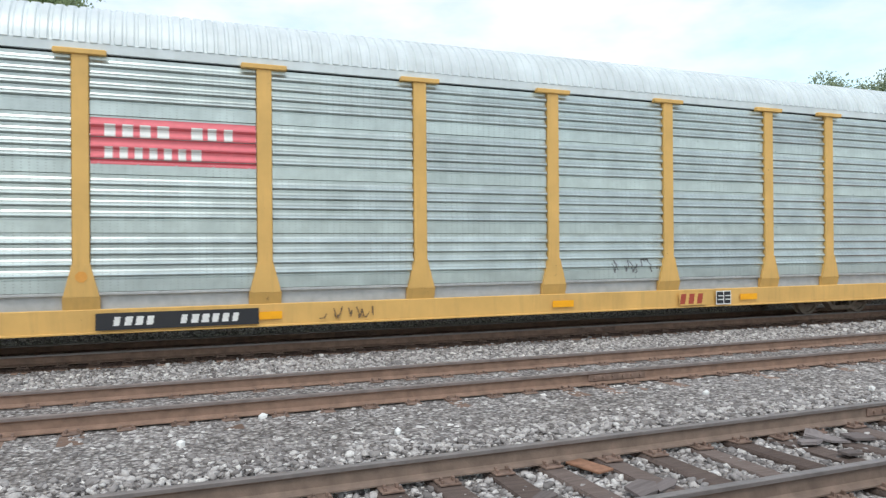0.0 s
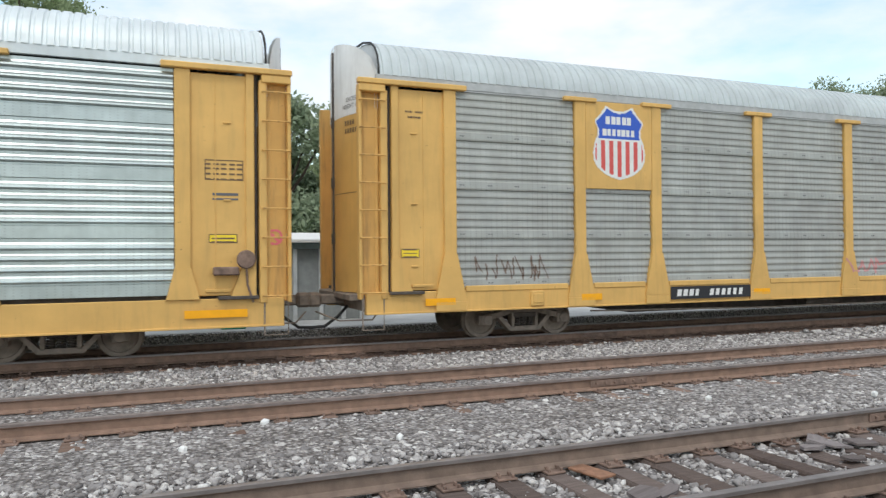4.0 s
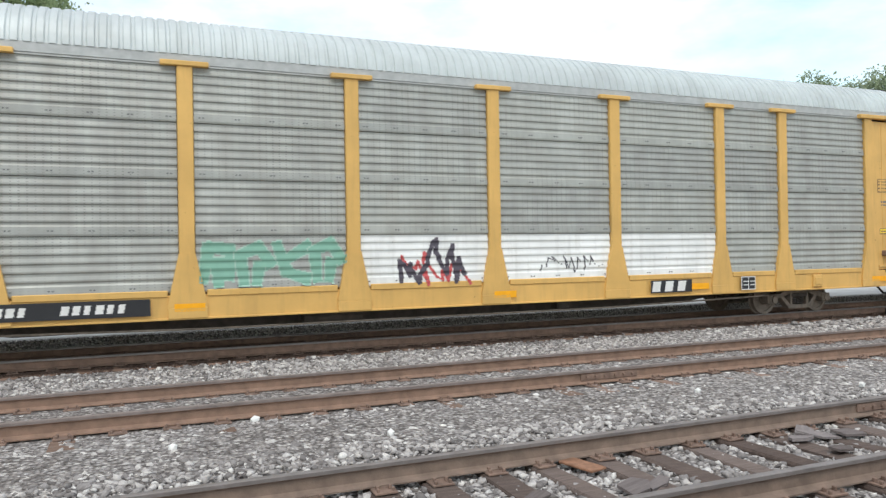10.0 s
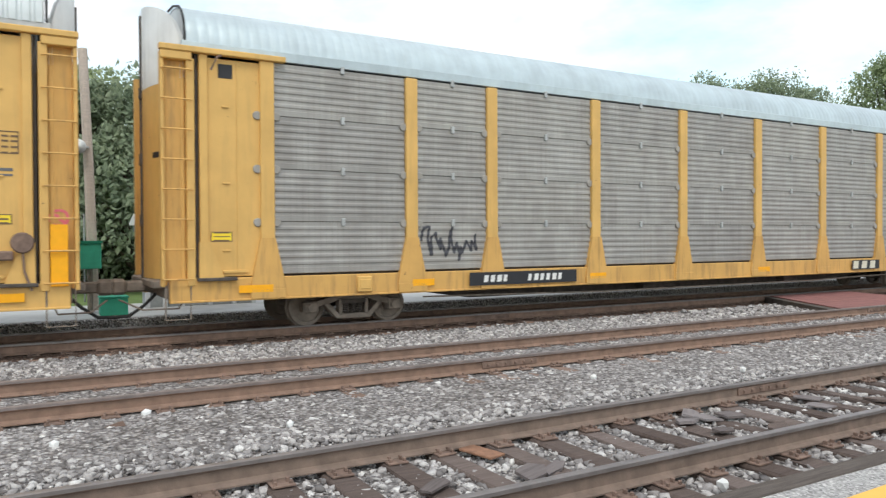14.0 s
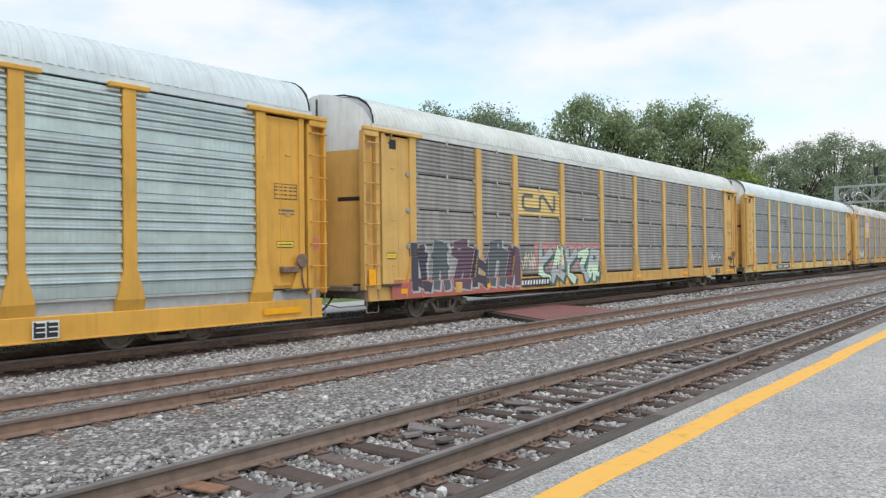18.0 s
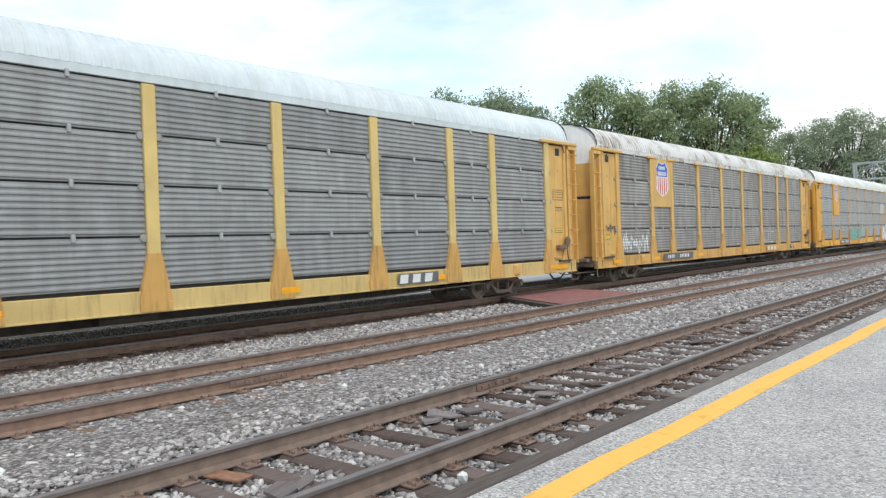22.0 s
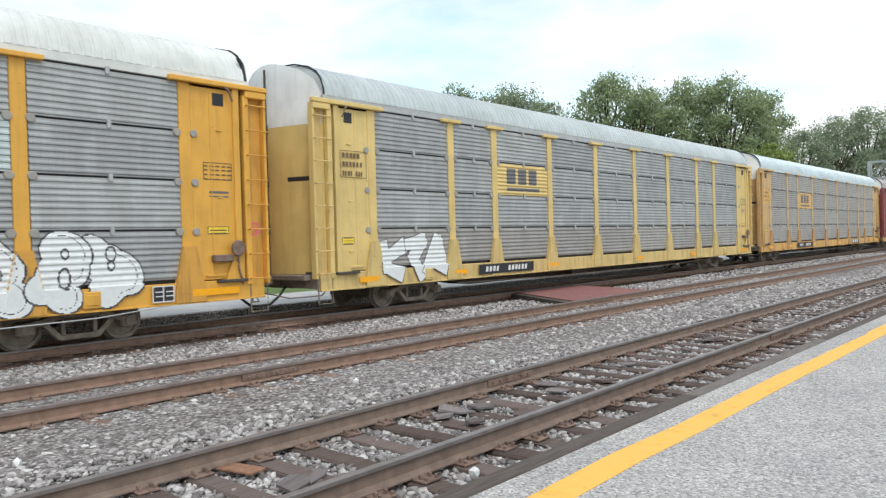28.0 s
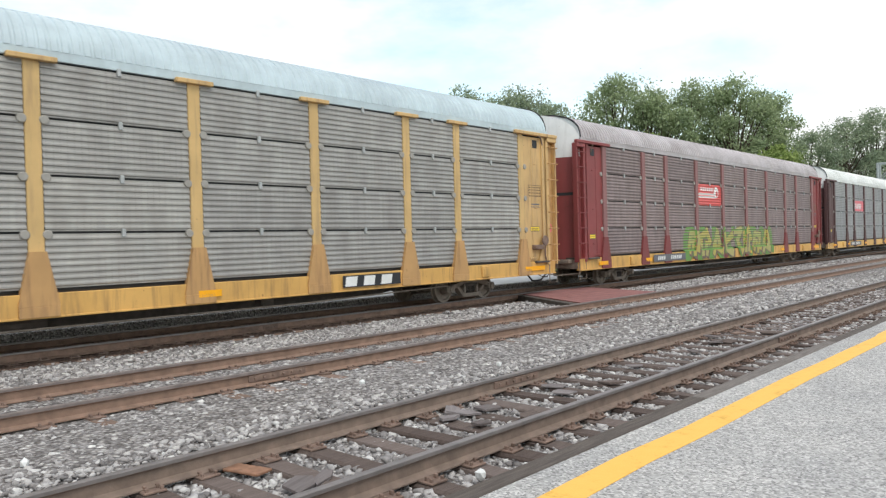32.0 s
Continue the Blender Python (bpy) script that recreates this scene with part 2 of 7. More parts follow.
M["zinc_mid"] = galvanised("grey_zinc_sheet", (0.355, 0.365, 0.365), (0.21, 0.19, 0.17), 0.62, 0.58, 0.22, 0.1)
M["zinc_brown"] = galvanised("soiled_zinc_sheet", (0.385, 0.37, 0.35), (0.165, 0.132, 0.112), 0.72, 0.55, 0.25, 0.15)
M["zinc_rose"] = galvanised("rust_soiled_zinc_sheet", (0.30, 0.235, 0.225), (0.155, 0.115, 0.105), 0.65, 0.6, 0.25, 0.2)
M["zinc_pale"] = galvanised("pale_zinc_sheet", (0.425, 0.435, 0.435), (0.28, 0.27, 0.255), 0.55, 0.5, 0.35, 0.15)
M["zinc_taupe"] = galvanised("taupe_zinc_sheet", (0.405, 0.39, 0.365), (0.255, 0.23, 0.205), 0.55, 0.5, 0.3, 0.2)
M["zinc_post"] = painted("muddy_yellow_post", (0.62, 0.41, 0.17), (0.26, 0.17, 0.1), 0.75)
M["rusty_yellow"] = painted("rusty_yellow_paint", (0.62, 0.40, 0.17), (0.2, 0.11, 0.07), 0.85)
M["rusty_yellow_soil_shade"] = painted("soiled_rusty_yellow_paint", (0.52, 0.30, 0.12), (0.18, 0.09, 0.055), 0.9)
M["rose_post"] = painted("dusty_rose_post", (0.27, 0.12, 0.115), (0.13, 0.08, 0.075), 0.6)
M["roof_rose"] = roof_sheet("dusty_rose_roof_sheet", (0.50, 0.46, 0.47), (0.36, 0.32, 0.32), 0.55, 0.2)
M["roof_zinc"] = roof_sheet("zinc_roof_sheet", (0.55, 0.60, 0.61), (0.47, 0.505, 0.515), 0.5, 0.15)
M["roof_white"] = roof_sheet("white_roof_sheet", (0.78, 0.8, 0.78), (0.62, 0.63, 0.6), 0.5, 0.1)
M["roof_pale"] = roof_sheet("blue_white_roof_sheet", (0.70, 0.76, 0.78), (0.6, 0.65, 0.67), 0.45, 0.15)
M["roof_blue"] = roof_sheet("pale_blue_roof_sheet", (0.56, 0.65, 0.68), (0.46, 0.53, 0.56), 0.42, 0.3)


def stained_roof():
    """White roof paint that has peeled off in bands."""
    n = Nodes("stained_roof_sheet")
    v = n.coords((0.55, 0.8, 0.8))
    w = n.coords((9.0, 1.2, 1.2))
    a = n.ramp(n.noise(v, 1.1, 5, 0.7), [(0.45, (0, 0, 0)), (0.62, (1, 1, 1))])
    b = n.ramp(n.noise(w, 1.0, 4, 0.6), [(0.42, (0.1, 0.1, 0.1)), (0.56, (1, 1, 1))])
    f = n.mix(a, b, 1.0, "MULTIPLY")
    col = n.mix((0.68, 0.67, 0.65), (0.29, 0.245, 0.21), f)
    n.bump(n.noise(v, 14.0, 3), 0.15, 0.01)
    return n.done(col, 0.65)


M["roof_brown"] = stained_roof()
M["steel_dark"] = plain("dark_running_gear", (0.085, 0.072, 0.062), 0.8, 0.1, 0.3)
M["steel_worn"] = plain("dusty_cast_steel", (0.23, 0.19, 0.155), 0.85, 0.0, 0.3)
M["rubber"] = plain("black_rubber", (0.02, 0.02, 0.02), 0.6)
M["rust"] = plain("rusty_steel", (0.2, 0.135, 0.105), 0.9, 0.0, 0.35, 9.0, 0.3)
M["rail_side"] = plain("rail_rust", (0.24, 0.155, 0.113), 0.9, 0.0, 0.22, 7.0, 0.3)
M["rail_near"] = plain("grey_brown_rail_rust", (0.205, 0.15, 0.118), 0.9, 0.0, 0.22, 7.0, 0.3)
M["rail_top"] = plain("worn_rail_head", (0.25, 0.225, 0.215), 0.45, 0.5, 0.18)
M["rail_dull"] = plain("dull_rail_head", (0.24, 0.20, 0.185), 0.55, 0.5, 0.2)
M["tie_brown"] = timber("brown_stained_timber", (0.30, 0.21, 0.165), 0.2)
M["tie"] = timber("creosoted_timber", (0.17, 0.138, 0.125))
M["tie_rusty"] = timber("rust_stained_timber", (0.25, 0.18, 0.145))
M["kerb_wood"] = timber("grey_weathered_timber", (0.185, 0.168, 0.155), 0.4)
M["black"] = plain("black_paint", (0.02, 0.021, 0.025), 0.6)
M["navy"] = plain("dark_navy_paint", (0.02, 0.028, 0.045), 0.6)
M["white"] = glow_free("white_lettering_paint", (0.74, 0.74, 0.72))
M["blue"] = glow_free("blue_paint", (0.03, 0.10, 0.52))
M["red"] = glow_free("red_paint", (0.62, 0.09, 0.08))
M["rose"] = glow_free("rose_red_paint", (0.72, 0.16, 0.19))
M["reflector"] = glow_free("yellow_reflective_tape", (0.95, 0.42, 0.0))
M["sticker"] = glow_free("bright_yellow_sticker", (0.85, 0.62, 0.03))
M["grey_mark"] = glow_free("grey_stencil_paint", (0.13, 0.13, 0.14))
M["ink"] = glow_free("dark_stencil_paint", (0.16, 0.10, 0.05))
M["hinge"] = plain("dull_hinge_steel", (0.34, 0.32, 0.29), 0.6, 0.2)
M["clip"] = plain("pale_zinc_clip", (0.44, 0.45, 0.45), 0.5, 0.3)


# ---- shape helpers ----
class Shape:
    """Vertices and faces of one mesh, gathered piece by piece."""

    def __init__(self):
        self.v, self.f, self.k = [], [], []

    def add(self, verts, faces, k=0):
        n = len(self.v)
        self.v.extend(verts)
        self.f.extend([tuple(i + n for i in f) for f in faces])
        self.k.extend([k] * len(faces))
        return self

    def box(self, x0, x1, y0, y1, z0, z1, b=0.0, k=0):
        """A box with chamfered edges of width b."""
        if b <= 0:
            v = [(x, y, z) for x in (x0, x1) for y in (y0, y1) for z in (z0, z1)]
            return self.add(v, [(0, 1, 3, 2), (4, 6, 7, 5), (0, 4, 5, 1), (2, 3, 7, 6), (0, 2, 6, 4), (1, 5, 7, 3)], k)
        b = min(b, (x1 - x0) * 0.45, (y1 - y0) * 0.45, (z1 - z0) * 0.45)
        v, at = [], {}
        for i in (0, 1):
            for j in (0, 1):
                for l in (0, 1):
                    p = (x1 if i else x0, y1 if j else y0, z1 if l else z0)
                    s = (-1 if i else 1, -1 if j else 1, -1 if l else 1)
                    for a in range(3):
                        q = [p[c] + (0 if c == a else s[c] * b) for c in range(3)]
                        at[i, j, l, a] = len(v)
                        v.append(tuple(q))
        f = []
        for a in range(3):
            c, d = [x for x in range(3) if x != a]
            for e in (0, 1):
                def idx(m, n, ax):
                    t = [0, 0, 0]
                    t[a], t[c], t[d] = e, m, n
                    return at[t[0], t[1], t[2], ax]
                f.append(tuple(idx(m, n, a) for m, n in ((0, 0), (1, 0), (1, 1), (0, 1))))
        for a in range(3):
            c, d = [x for x in range(3) if x != a]
            for m in (0, 1):
                for n in (0, 1):
                    def at2(e, ax):
                        t = [0, 0, 0]
                        t[a], t[c], t[d] = e, m, n
                        return at[t[0], t[1], t[2], ax]
                    f.append((at2(0, c), at2(1, c), at2(1, d), at2(0, d)))
        for i in (0, 1):
            for j in (0, 1):
                for l in (0, 1):
                    f.append(tuple(at[i, j, l, a] for a in range(3)))
        return self.add(v, f, k)

    def prism(self, profile, lo, hi, axis="x", k=0):
        """A closed profile pushed along an axis. Profile pairs: (y, z) for x, (x, z) for y, (x, y) for z."""
        def at(p, s):
            return (s, p[0], p[1]) if axis == "x" else (p[0], s, p[1]) if axis == "y" else (p[0], p[1], s)
        n = len(profile)
        v = [at(p, lo) for p in profile] + [at(p, hi) for p in profile]
        f = [(i, (i + 1) % n, n + (i + 1) % n, n + i) for i in range(n)] + [tuple(range(n))[::-1], tuple(range(n, 2 * n))]
        return self.add(v, f, k)

    def tube(self, points, r, n=8, k=0, taper=None):
        """A round bar along a line of points."""
        v, f = [], []
        pts = [Vector(p) for p in points]
        for i, p in enumerate(pts):
            d = (pts[min(i + 1, len(pts) - 1)] - pts[max(i - 1, 0)]).normalized()
            side = d.cross(Vector((0, 0, 1)) if abs(d.z) < 0.9 else Vector((1, 0, 0))).normalized()
            up = side.cross(d)
            rr = r if taper is None else r + (taper - r) * i / (len(pts) - 1)
            for j in range(n):
                a = 2 * math.pi * j / n
                v.append(tuple(p + side * rr * math.cos(a) + up * rr * math.sin(a)))
        for i in range(len(pts) - 1):
            for j in range(n):
                f.append((i * n + j, i * n + (j + 1) % n, (i + 1) * n + (j + 1) % n, (i + 1) * n + j))
        f.append(tuple(range(n))[::-1])
        f.append(tuple(range((len(pts) - 1) * n, len(pts) * n)))
        return self.add(v, f, k)

    def lathe(self, profile, n=28, k=0, centre=(0, 0, 0)):
        """A profile of (radius, y) turned about the y axis."""
        v, f = [], []
        for r, y in profile:
            for j in range(n):
                a = 2 * math.pi * j / n
                v.append((centre[0] + r * math.cos(a), centre[1] + y, centre[2] + r * math.sin(a)))
        m = len(profile)
        for i in range(m - 1):
            for j in range(n):
                f.append((i * n + j, i * n + (j + 1) % n, (i + 1) * n + (j + 1) % n, (i + 1) * n + j))
        f.append(tuple(range(n))[::-1])
        f.append(tuple(range((m - 1) * n, m * n)))
        return self.add(v, f, k)

    def mesh(self, name, mats, smooth=False):
        me = bpy.data.meshes.new(name)
        me.from_pydata(self.v, [], self.f)
        for m in (mats if isinstance(mats, (list, tuple)) else [mats]):
            me.materials.append(m)
        if any(self.k):
            me.polygons.foreach_set("material_index", self.k)
        me.update()
        bm = bmesh.new()
        bm.from_mesh(me)
        bmesh.ops.recalc_face_normals(bm, faces=bm.faces)
        bm.to_mesh(me)
        bm.free()
        if smooth:
            me.polygons.foreach_set("use_smooth", [True] * len(me.polygons))
        return me


def part(name, shape, material, parent, label="", at=(0, 0, 0), smooth=False):
    """One mesh under a thing or under a part. shape: a Shape or a ready mesh."""
    me = shape if isinstance(shape, bpy.types.Mesh) else shape.mesh(name, material, smooth)
    ob = new(name, me)
    ob.parent = parent
    ob.location = at
    if label:
        tagged(ob, label)
    return ob


def thing(name, label, category, group="", at=(0, 0, 0), kind=""):
    e = new(name)
    e.empty_display_size = 0.3
    e.location = at
    return tagged(e, label, category, group, kind)


def solid(name, shape, material, label, category, group="", at=(0, 0, 0), kind="", smooth=False):
    ob = new(name, shape if isinstance(shape, bpy.types.Mesh) else shape.mesh(name, material, smooth))
    ob.location = at
    return tagged(ob, label, category, group, kind)


KEEP = {}


def kept(key, make):
    """A mesh that alike pieces share."""
    if key not in KEEP:
        KEEP[key] = make()
    return KEEP[key]


# ---- the plan: three tracks along x, a platform before them, one behind ----
RAILS = {"near": (4.05, 5.555, 0.0), "middle": (8.25, 9.755, 0.05), "train": (13.58, 15.085, 0.0)}
TRAIN_Y = 14.33
X_LO, X_HI = -60.0, 420.0


# ---- ground ----
def ground():
    n = Nodes("meadow_soil")
    v = n.coords((1, 1, 1), False)
    col = n.ramp(n.noise(v, 0.8, 8, 0.7), [(0.3, (0.07, 0.12, 0.03)), (0.6, (0.14, 0.20, 0.06)), (0.8, (0.2, 0.21, 0.1))])
    n.bump(n.noise(v, 8.0, 5), 0.6, 0.05)
    m = n.done(col, 0.95)
    s = Shape().box(-900, 900, -900, 900, -1.0, -0.42)
    solid("ground", s, m, "grassy soil that reaches to the horizon", "ground", kind="structure")
    # ballast bed, a cross section pushed along the tracks
    prof = [(2.95, -0.40), (2.95, -0.23), (6.1, -0.23), (6.7, -0.165), (7.3, -0.145), (10.6, -0.125), (11.6, -0.18), (12.5, -0.235), (13.0, -0.215), (16.9, -0.215), (16.97, -0.40)]
    stained = gravel_material("rust_stained_ballast", [(0.0, (0.15, 0.10, 0.08)), (0.5, (0.24, 0.16, 0.125)), (1.0, (0.33, 0.245, 0.2))], 26.0)
    # Near-black stone colours stand in for the shade below the cars.
    undershade = gravel_material("oily_ballast", [(0.0, (0.016, 0.013, 0.012)), (0.5, (0.027, 0.022, 0.02)), (1.0, (0.048, 0.042, 0.038))], 26.0)
    solid("stained_ballast", Shape().box(X_LO, X_HI, 13.1, 13.575, -0.3, -0.188), stained, "rust-stained brown ballast beside a rail", "ballast", kind="structure")
    solid("oily_ballast", Shape().box(X_LO, X_HI, 13.58, 16.97, -0.3, -0.2), undershade, "ballast painted near-black for the shade under the train", "ballast", kind="structure")
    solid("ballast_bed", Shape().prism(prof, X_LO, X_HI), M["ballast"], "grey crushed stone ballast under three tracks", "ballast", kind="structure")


def platforms():
    n = Nodes("worn_asphalt")
    v = n.coords((1, 1, 1), False)
    vor = n.add("ShaderNodeTexVoronoi", Scale=62.0)
    n.link(v, vor.inputs["Vector"])
    sp = n.add("ShaderNodeSeparateColor")
    n.link(vor.outputs["Color"], sp.inputs[0])
    col = n.ramp(sp.outputs["Green"], [(0.0, (0.2, 0.192, 0.186)), (0.3, (0.36, 0.348, 0.337)), (0.7, (0.45, 0.436, 0.422)), (1.0, (0.66, 0.64, 0.62))])
    wide = n.ramp(n.noise(v, 0.9, 6, 0.6), [(0.3, (0.82, 0.82, 0.82)), (0.7, (1.08, 1.07, 1.05))])
    col = n.mix(col, wide, 1.0, "MULTIPLY")
    n.bump(vor.outputs["Distance"], 0.35, 0.01)
    asphalt = n.done(col, 0.9)
    s = Shape().box(X_LO, X_HI, -14.0, 2.895, -0.4, 0.10, 0.01)
    solid("pavement", s, asphalt, "light grey worn asphalt station platform", "platform", kind="structure")
    k = Nodes("worn_line_paint")
    v = k.coords((1, 1, 1), False)
    wear = k.ramp(k.noise(v, 7.0, 7, 0.7), [(0.3, (0.62, 0.33, 0.05)), (0.45, (0.86, 0.47, 0.09)), (1.0, (0.9, 0.51, 0.11))])
    k.bump(k.noise(v, 60.0, 3), 0.3, 0.005)
    line = k.done(wear, 0.75)
    s = Shape()
    rng = random.Random(4)
    x, last = -12.0, 0.0
    while x < 200:
        w = rng.uniform(0.35, 1.5)
        a, b = last, rng.uniform(-0.03, 0.03)
        last = b
        s.prism([(x, 2.375 + a * 0.7), (x + w, 2.375 + b * 0.7), (x + w, 2.615 + b), (x, 2.615 + a)], 0.1, 0.1045, "z")
        x += w
    solid("platform_line", s, line, "worn yellow safety line painted on the platform", "line", kind="structure")
    # timber edge beams
    rng = random.Random(5)
    edge = thing("platform_edge", "grey weathered timber beams along the platform edge", "kerb", kind="structure")
    x = -6.98 - 14.0
    while x < 120:
        L = 4.66
        h = rng.uniform(-0.02, 0.012)
        me = kept("beam", lambda: Shape().box(0, 4.63, 0, 0.185, -0.3, 0.0, 0.018).mesh("edge_beam", M["kerb_wood"]))
        ob = part("edge_beam", me, None, edge, at=(x, 2.91 + rng.uniform(0.0, 0.03), 0.085 + h))
        ob.rotation_euler = (rng.uniform(-0.02, 0.02), 0, rng.uniform(-0.002, 0.002))
        x += L
    # the platform behind the train
    n = Nodes("pale_concrete")
    v = n.coords((1, 1, 1), False)
    col = n.ramp(n.noise(v, 1.5, 7, 0.65), [(0.3, (0.42, 0.42, 0.41)), (0.7, (0.56, 0.56, 0.55))])
    n.bump(n.noise(v, 40.0, 3), 0.2, 0.005)
    s = Shape().box(X_LO, 190, 17.15, 20.6, -0.4, 0.0, 0.02)
    solid("pavement_far", s, n.done(col, 0.85), "pale concrete walkway behind the tracks", "walkway", kind="structure")
    s = Shape().box(X_LO, 190, 16.98, 17.145, -0.4, -0.012, 0.02)
    solid("walkway_kerb", s, gravel_material("exposed_aggregate", [(0.0, (0.2, 0.2, 0.2)), (0.5, (0.42, 0.42, 0.42)), (1.0, (0.66, 0.66, 0.65))], 26.0), "grey exposed-aggregate kerb of the walkway", "kerb", kind="structure")


# ---- tracks ----
def rail_profile(y):
    half = [(0.036, 0.0), (0.036, -0.028), (0.03, -0.036), (0.009, -0.046), (0.009, -0.13), (0.03, -0.145), (0.07, -0.158), (0.07, -0.17)]
    head = [(y + a, b) for a, b in half]
    return [(y - 0.03, 0.004)] + [(y - a, b) for a, b in half] + head[::-1] + [(y + 0.03, 0.004)]


def tracks():
    for name, (y0, y1, z) in RAILS.items():
        for y in (y0, y1):
            s = Shape().prism(rail_profile(y), X_LO, X_HI)
            s.k = [1 if min(abs(s.v[i][2]) for i in f) < 0.005 and max(abs(s.v[i][2]) for i in f) < 0.03 else 0 for f in s.f]
            shiny = M["rail_dull"] if name == "middle" else M["rail_top"]
            ob = solid("rail", s, [M["rail_near" if name == "near" else "rail_side"], shiny], "rusty steel rail with a worn %s head" % ("dull brown" if name == "middle" else "shiny"), "rail", "rails of the tracks", (0, 0, z), "structure")
            # a bolted joint
            jx = {4.05: 13.0, 5.555: 7.4, 8.25: 5.72, 9.755: 17.2, 13.58: 9.0, 15.085: 4.0}[y]
            for dy in (-0.02, 0.02):
                j = Shape().box(-0.45, 0.45, dy - 0.009, dy + 0.009, -0.128, -0.045, 0.004)
                for bx in (-0.36, -0.22, -0.08, 0.08, 0.22, 0.36):
                    j.box(bx - 0.016, bx + 0.016, dy * 2.1 - 0.012, dy * 2.1 + 0.012, -0.1, -0.07, 0.004)
                part("joint_bar", j, M["rust"], ob, "bolted rail joint bar", at=(jx, y, 0))
    rng = random.Random(11)

    def tie_mesh(i, m):
        r = random.Random(i)
        s = Shape().box(-0.115, 0.115, -1.3, 1.3, -0.18, 0.0, 0.012 + 0.008 * r.random())
        s.v = [(x + r.uniform(-0.012, 0.012), y + r.uniform(-0.02, 0.02), z + r.uniform(-0.01, 0.004)) for x, y, z in s.v]
        return s.mesh("crosstie", M[m])

    def plate_mesh():
        s = Shape().box(-0.09, 0.09, -0.19, 0.19, 0.0, 0.018, 0.004)
        for sx in (-0.05, 0.05):
            for sy in (-0.1, 0.1):
                s.box(sx - 0.012, sx + 0.012, sy - 0.018, sy + 0.018, 0.015, 0.05, 0.004)
        for sx in (-0.06, 0.06):
            s.box(sx - 0.012, sx + 0.012, -0.172, -0.145, 0.015, 0.045, 0.004)
            s.box(sx - 0.012, sx + 0.012, 0.145, 0.172, 0.015, 0.045, 0.004)
        return s.mesh("tie_plate", M["rust"])

    for name, (y0, y1, z) in RAILS.items():
        bed = thing("track_ties_" + name, "dark creosoted crossties with rusty tie plates", "crossties", kind="structure", at=(0, (y0 + y1) / 2, z))
        x, i = -6.0, 0
        n_max = {"near": 150, "middle": 75, "train": 60}[name]
        while i < n_max:
            tm = {"near": "tie", "middle": "tie_rusty", "train": "tie_brown"}[name]
            me = kept(("tie", i % 9, tm), lambda: tie_mesh(i % 9, tm))
            t = part("crosstie", me, None, bed, at=(x, rng.uniform(-0.04, 0.04), -0.19 + rng.uniform(-0.008, 0.004)))
            t.rotation_euler = (rng.uniform(-0.006, 0.006), rng.uniform(-0.02, 0.02), rng.uniform(-0.03, 0.03))
            if x < 26:
                for yy in (y0, y1):
                    part("tie_plate", kept("plate", plate_mesh), None, t, at=(0, yy - (y0 + y1) / 2, 0.004))
            x += 0.51 + rng.uniform(-0.045, 0.045)
            i += 1
    # fallen plates and splinters of old ties between the near rails
    rng = random.Random(21)
    slate = timber("grey_split_wood", (0.235, 0.215, 0.215), 0.3)
    for i in range(30):
        w, d = rng.uniform(0.1, 0.2), rng.uniform(0.06, 0.12)
        rim = [(-w, -d * rng.uniform(0.5, 1)), (w * rng.uniform(0.2, 0.9), -d), (w, -d * rng.uniform(-0.2, 0.6)), (w * rng.uniform(0.5, 1), d), (-w * rng.uniform(0.3, 0.9), d * rng.uniform(0.7, 1.1))]
        slab = Shape().prism(rim, 0, rng.uniform(0.015, 0.03), "z")
        rusty = i % 7 == 6
        solid("wood_fragment", slab, M["rust"] if rusty else (slate if i % 3 else M["tie"]), "loose rusty plate on the ballast" if rusty else "loose split fragment of grey crosstie wood", "debris", "debris between the rails").matrix_world = pose(
            rng.uniform(2.2, 17), rng.uniform(4.3, 5.35), -0.182 + rng.uniform(0, 0.02), rng.uniform(-6, 6), rng.uniform(-6, 6), rng.uniform(0, 180))
    s = Shape().box(-0.09, 0.09, -0.19, 0.19, 0, 0.022, 0.005)
    orange = plain("fresh_orange_rust", (0.26, 0.135, 0.08), 0.85, 0.0, 0.3, 12.0, 0.3)
    solid("rusty_plate", s, orange, "orange rusty plate lying on a crosstie", "plate", "", (3.36, 5.3, -0.178)).rotation_euler = (0, 0, 0.25)


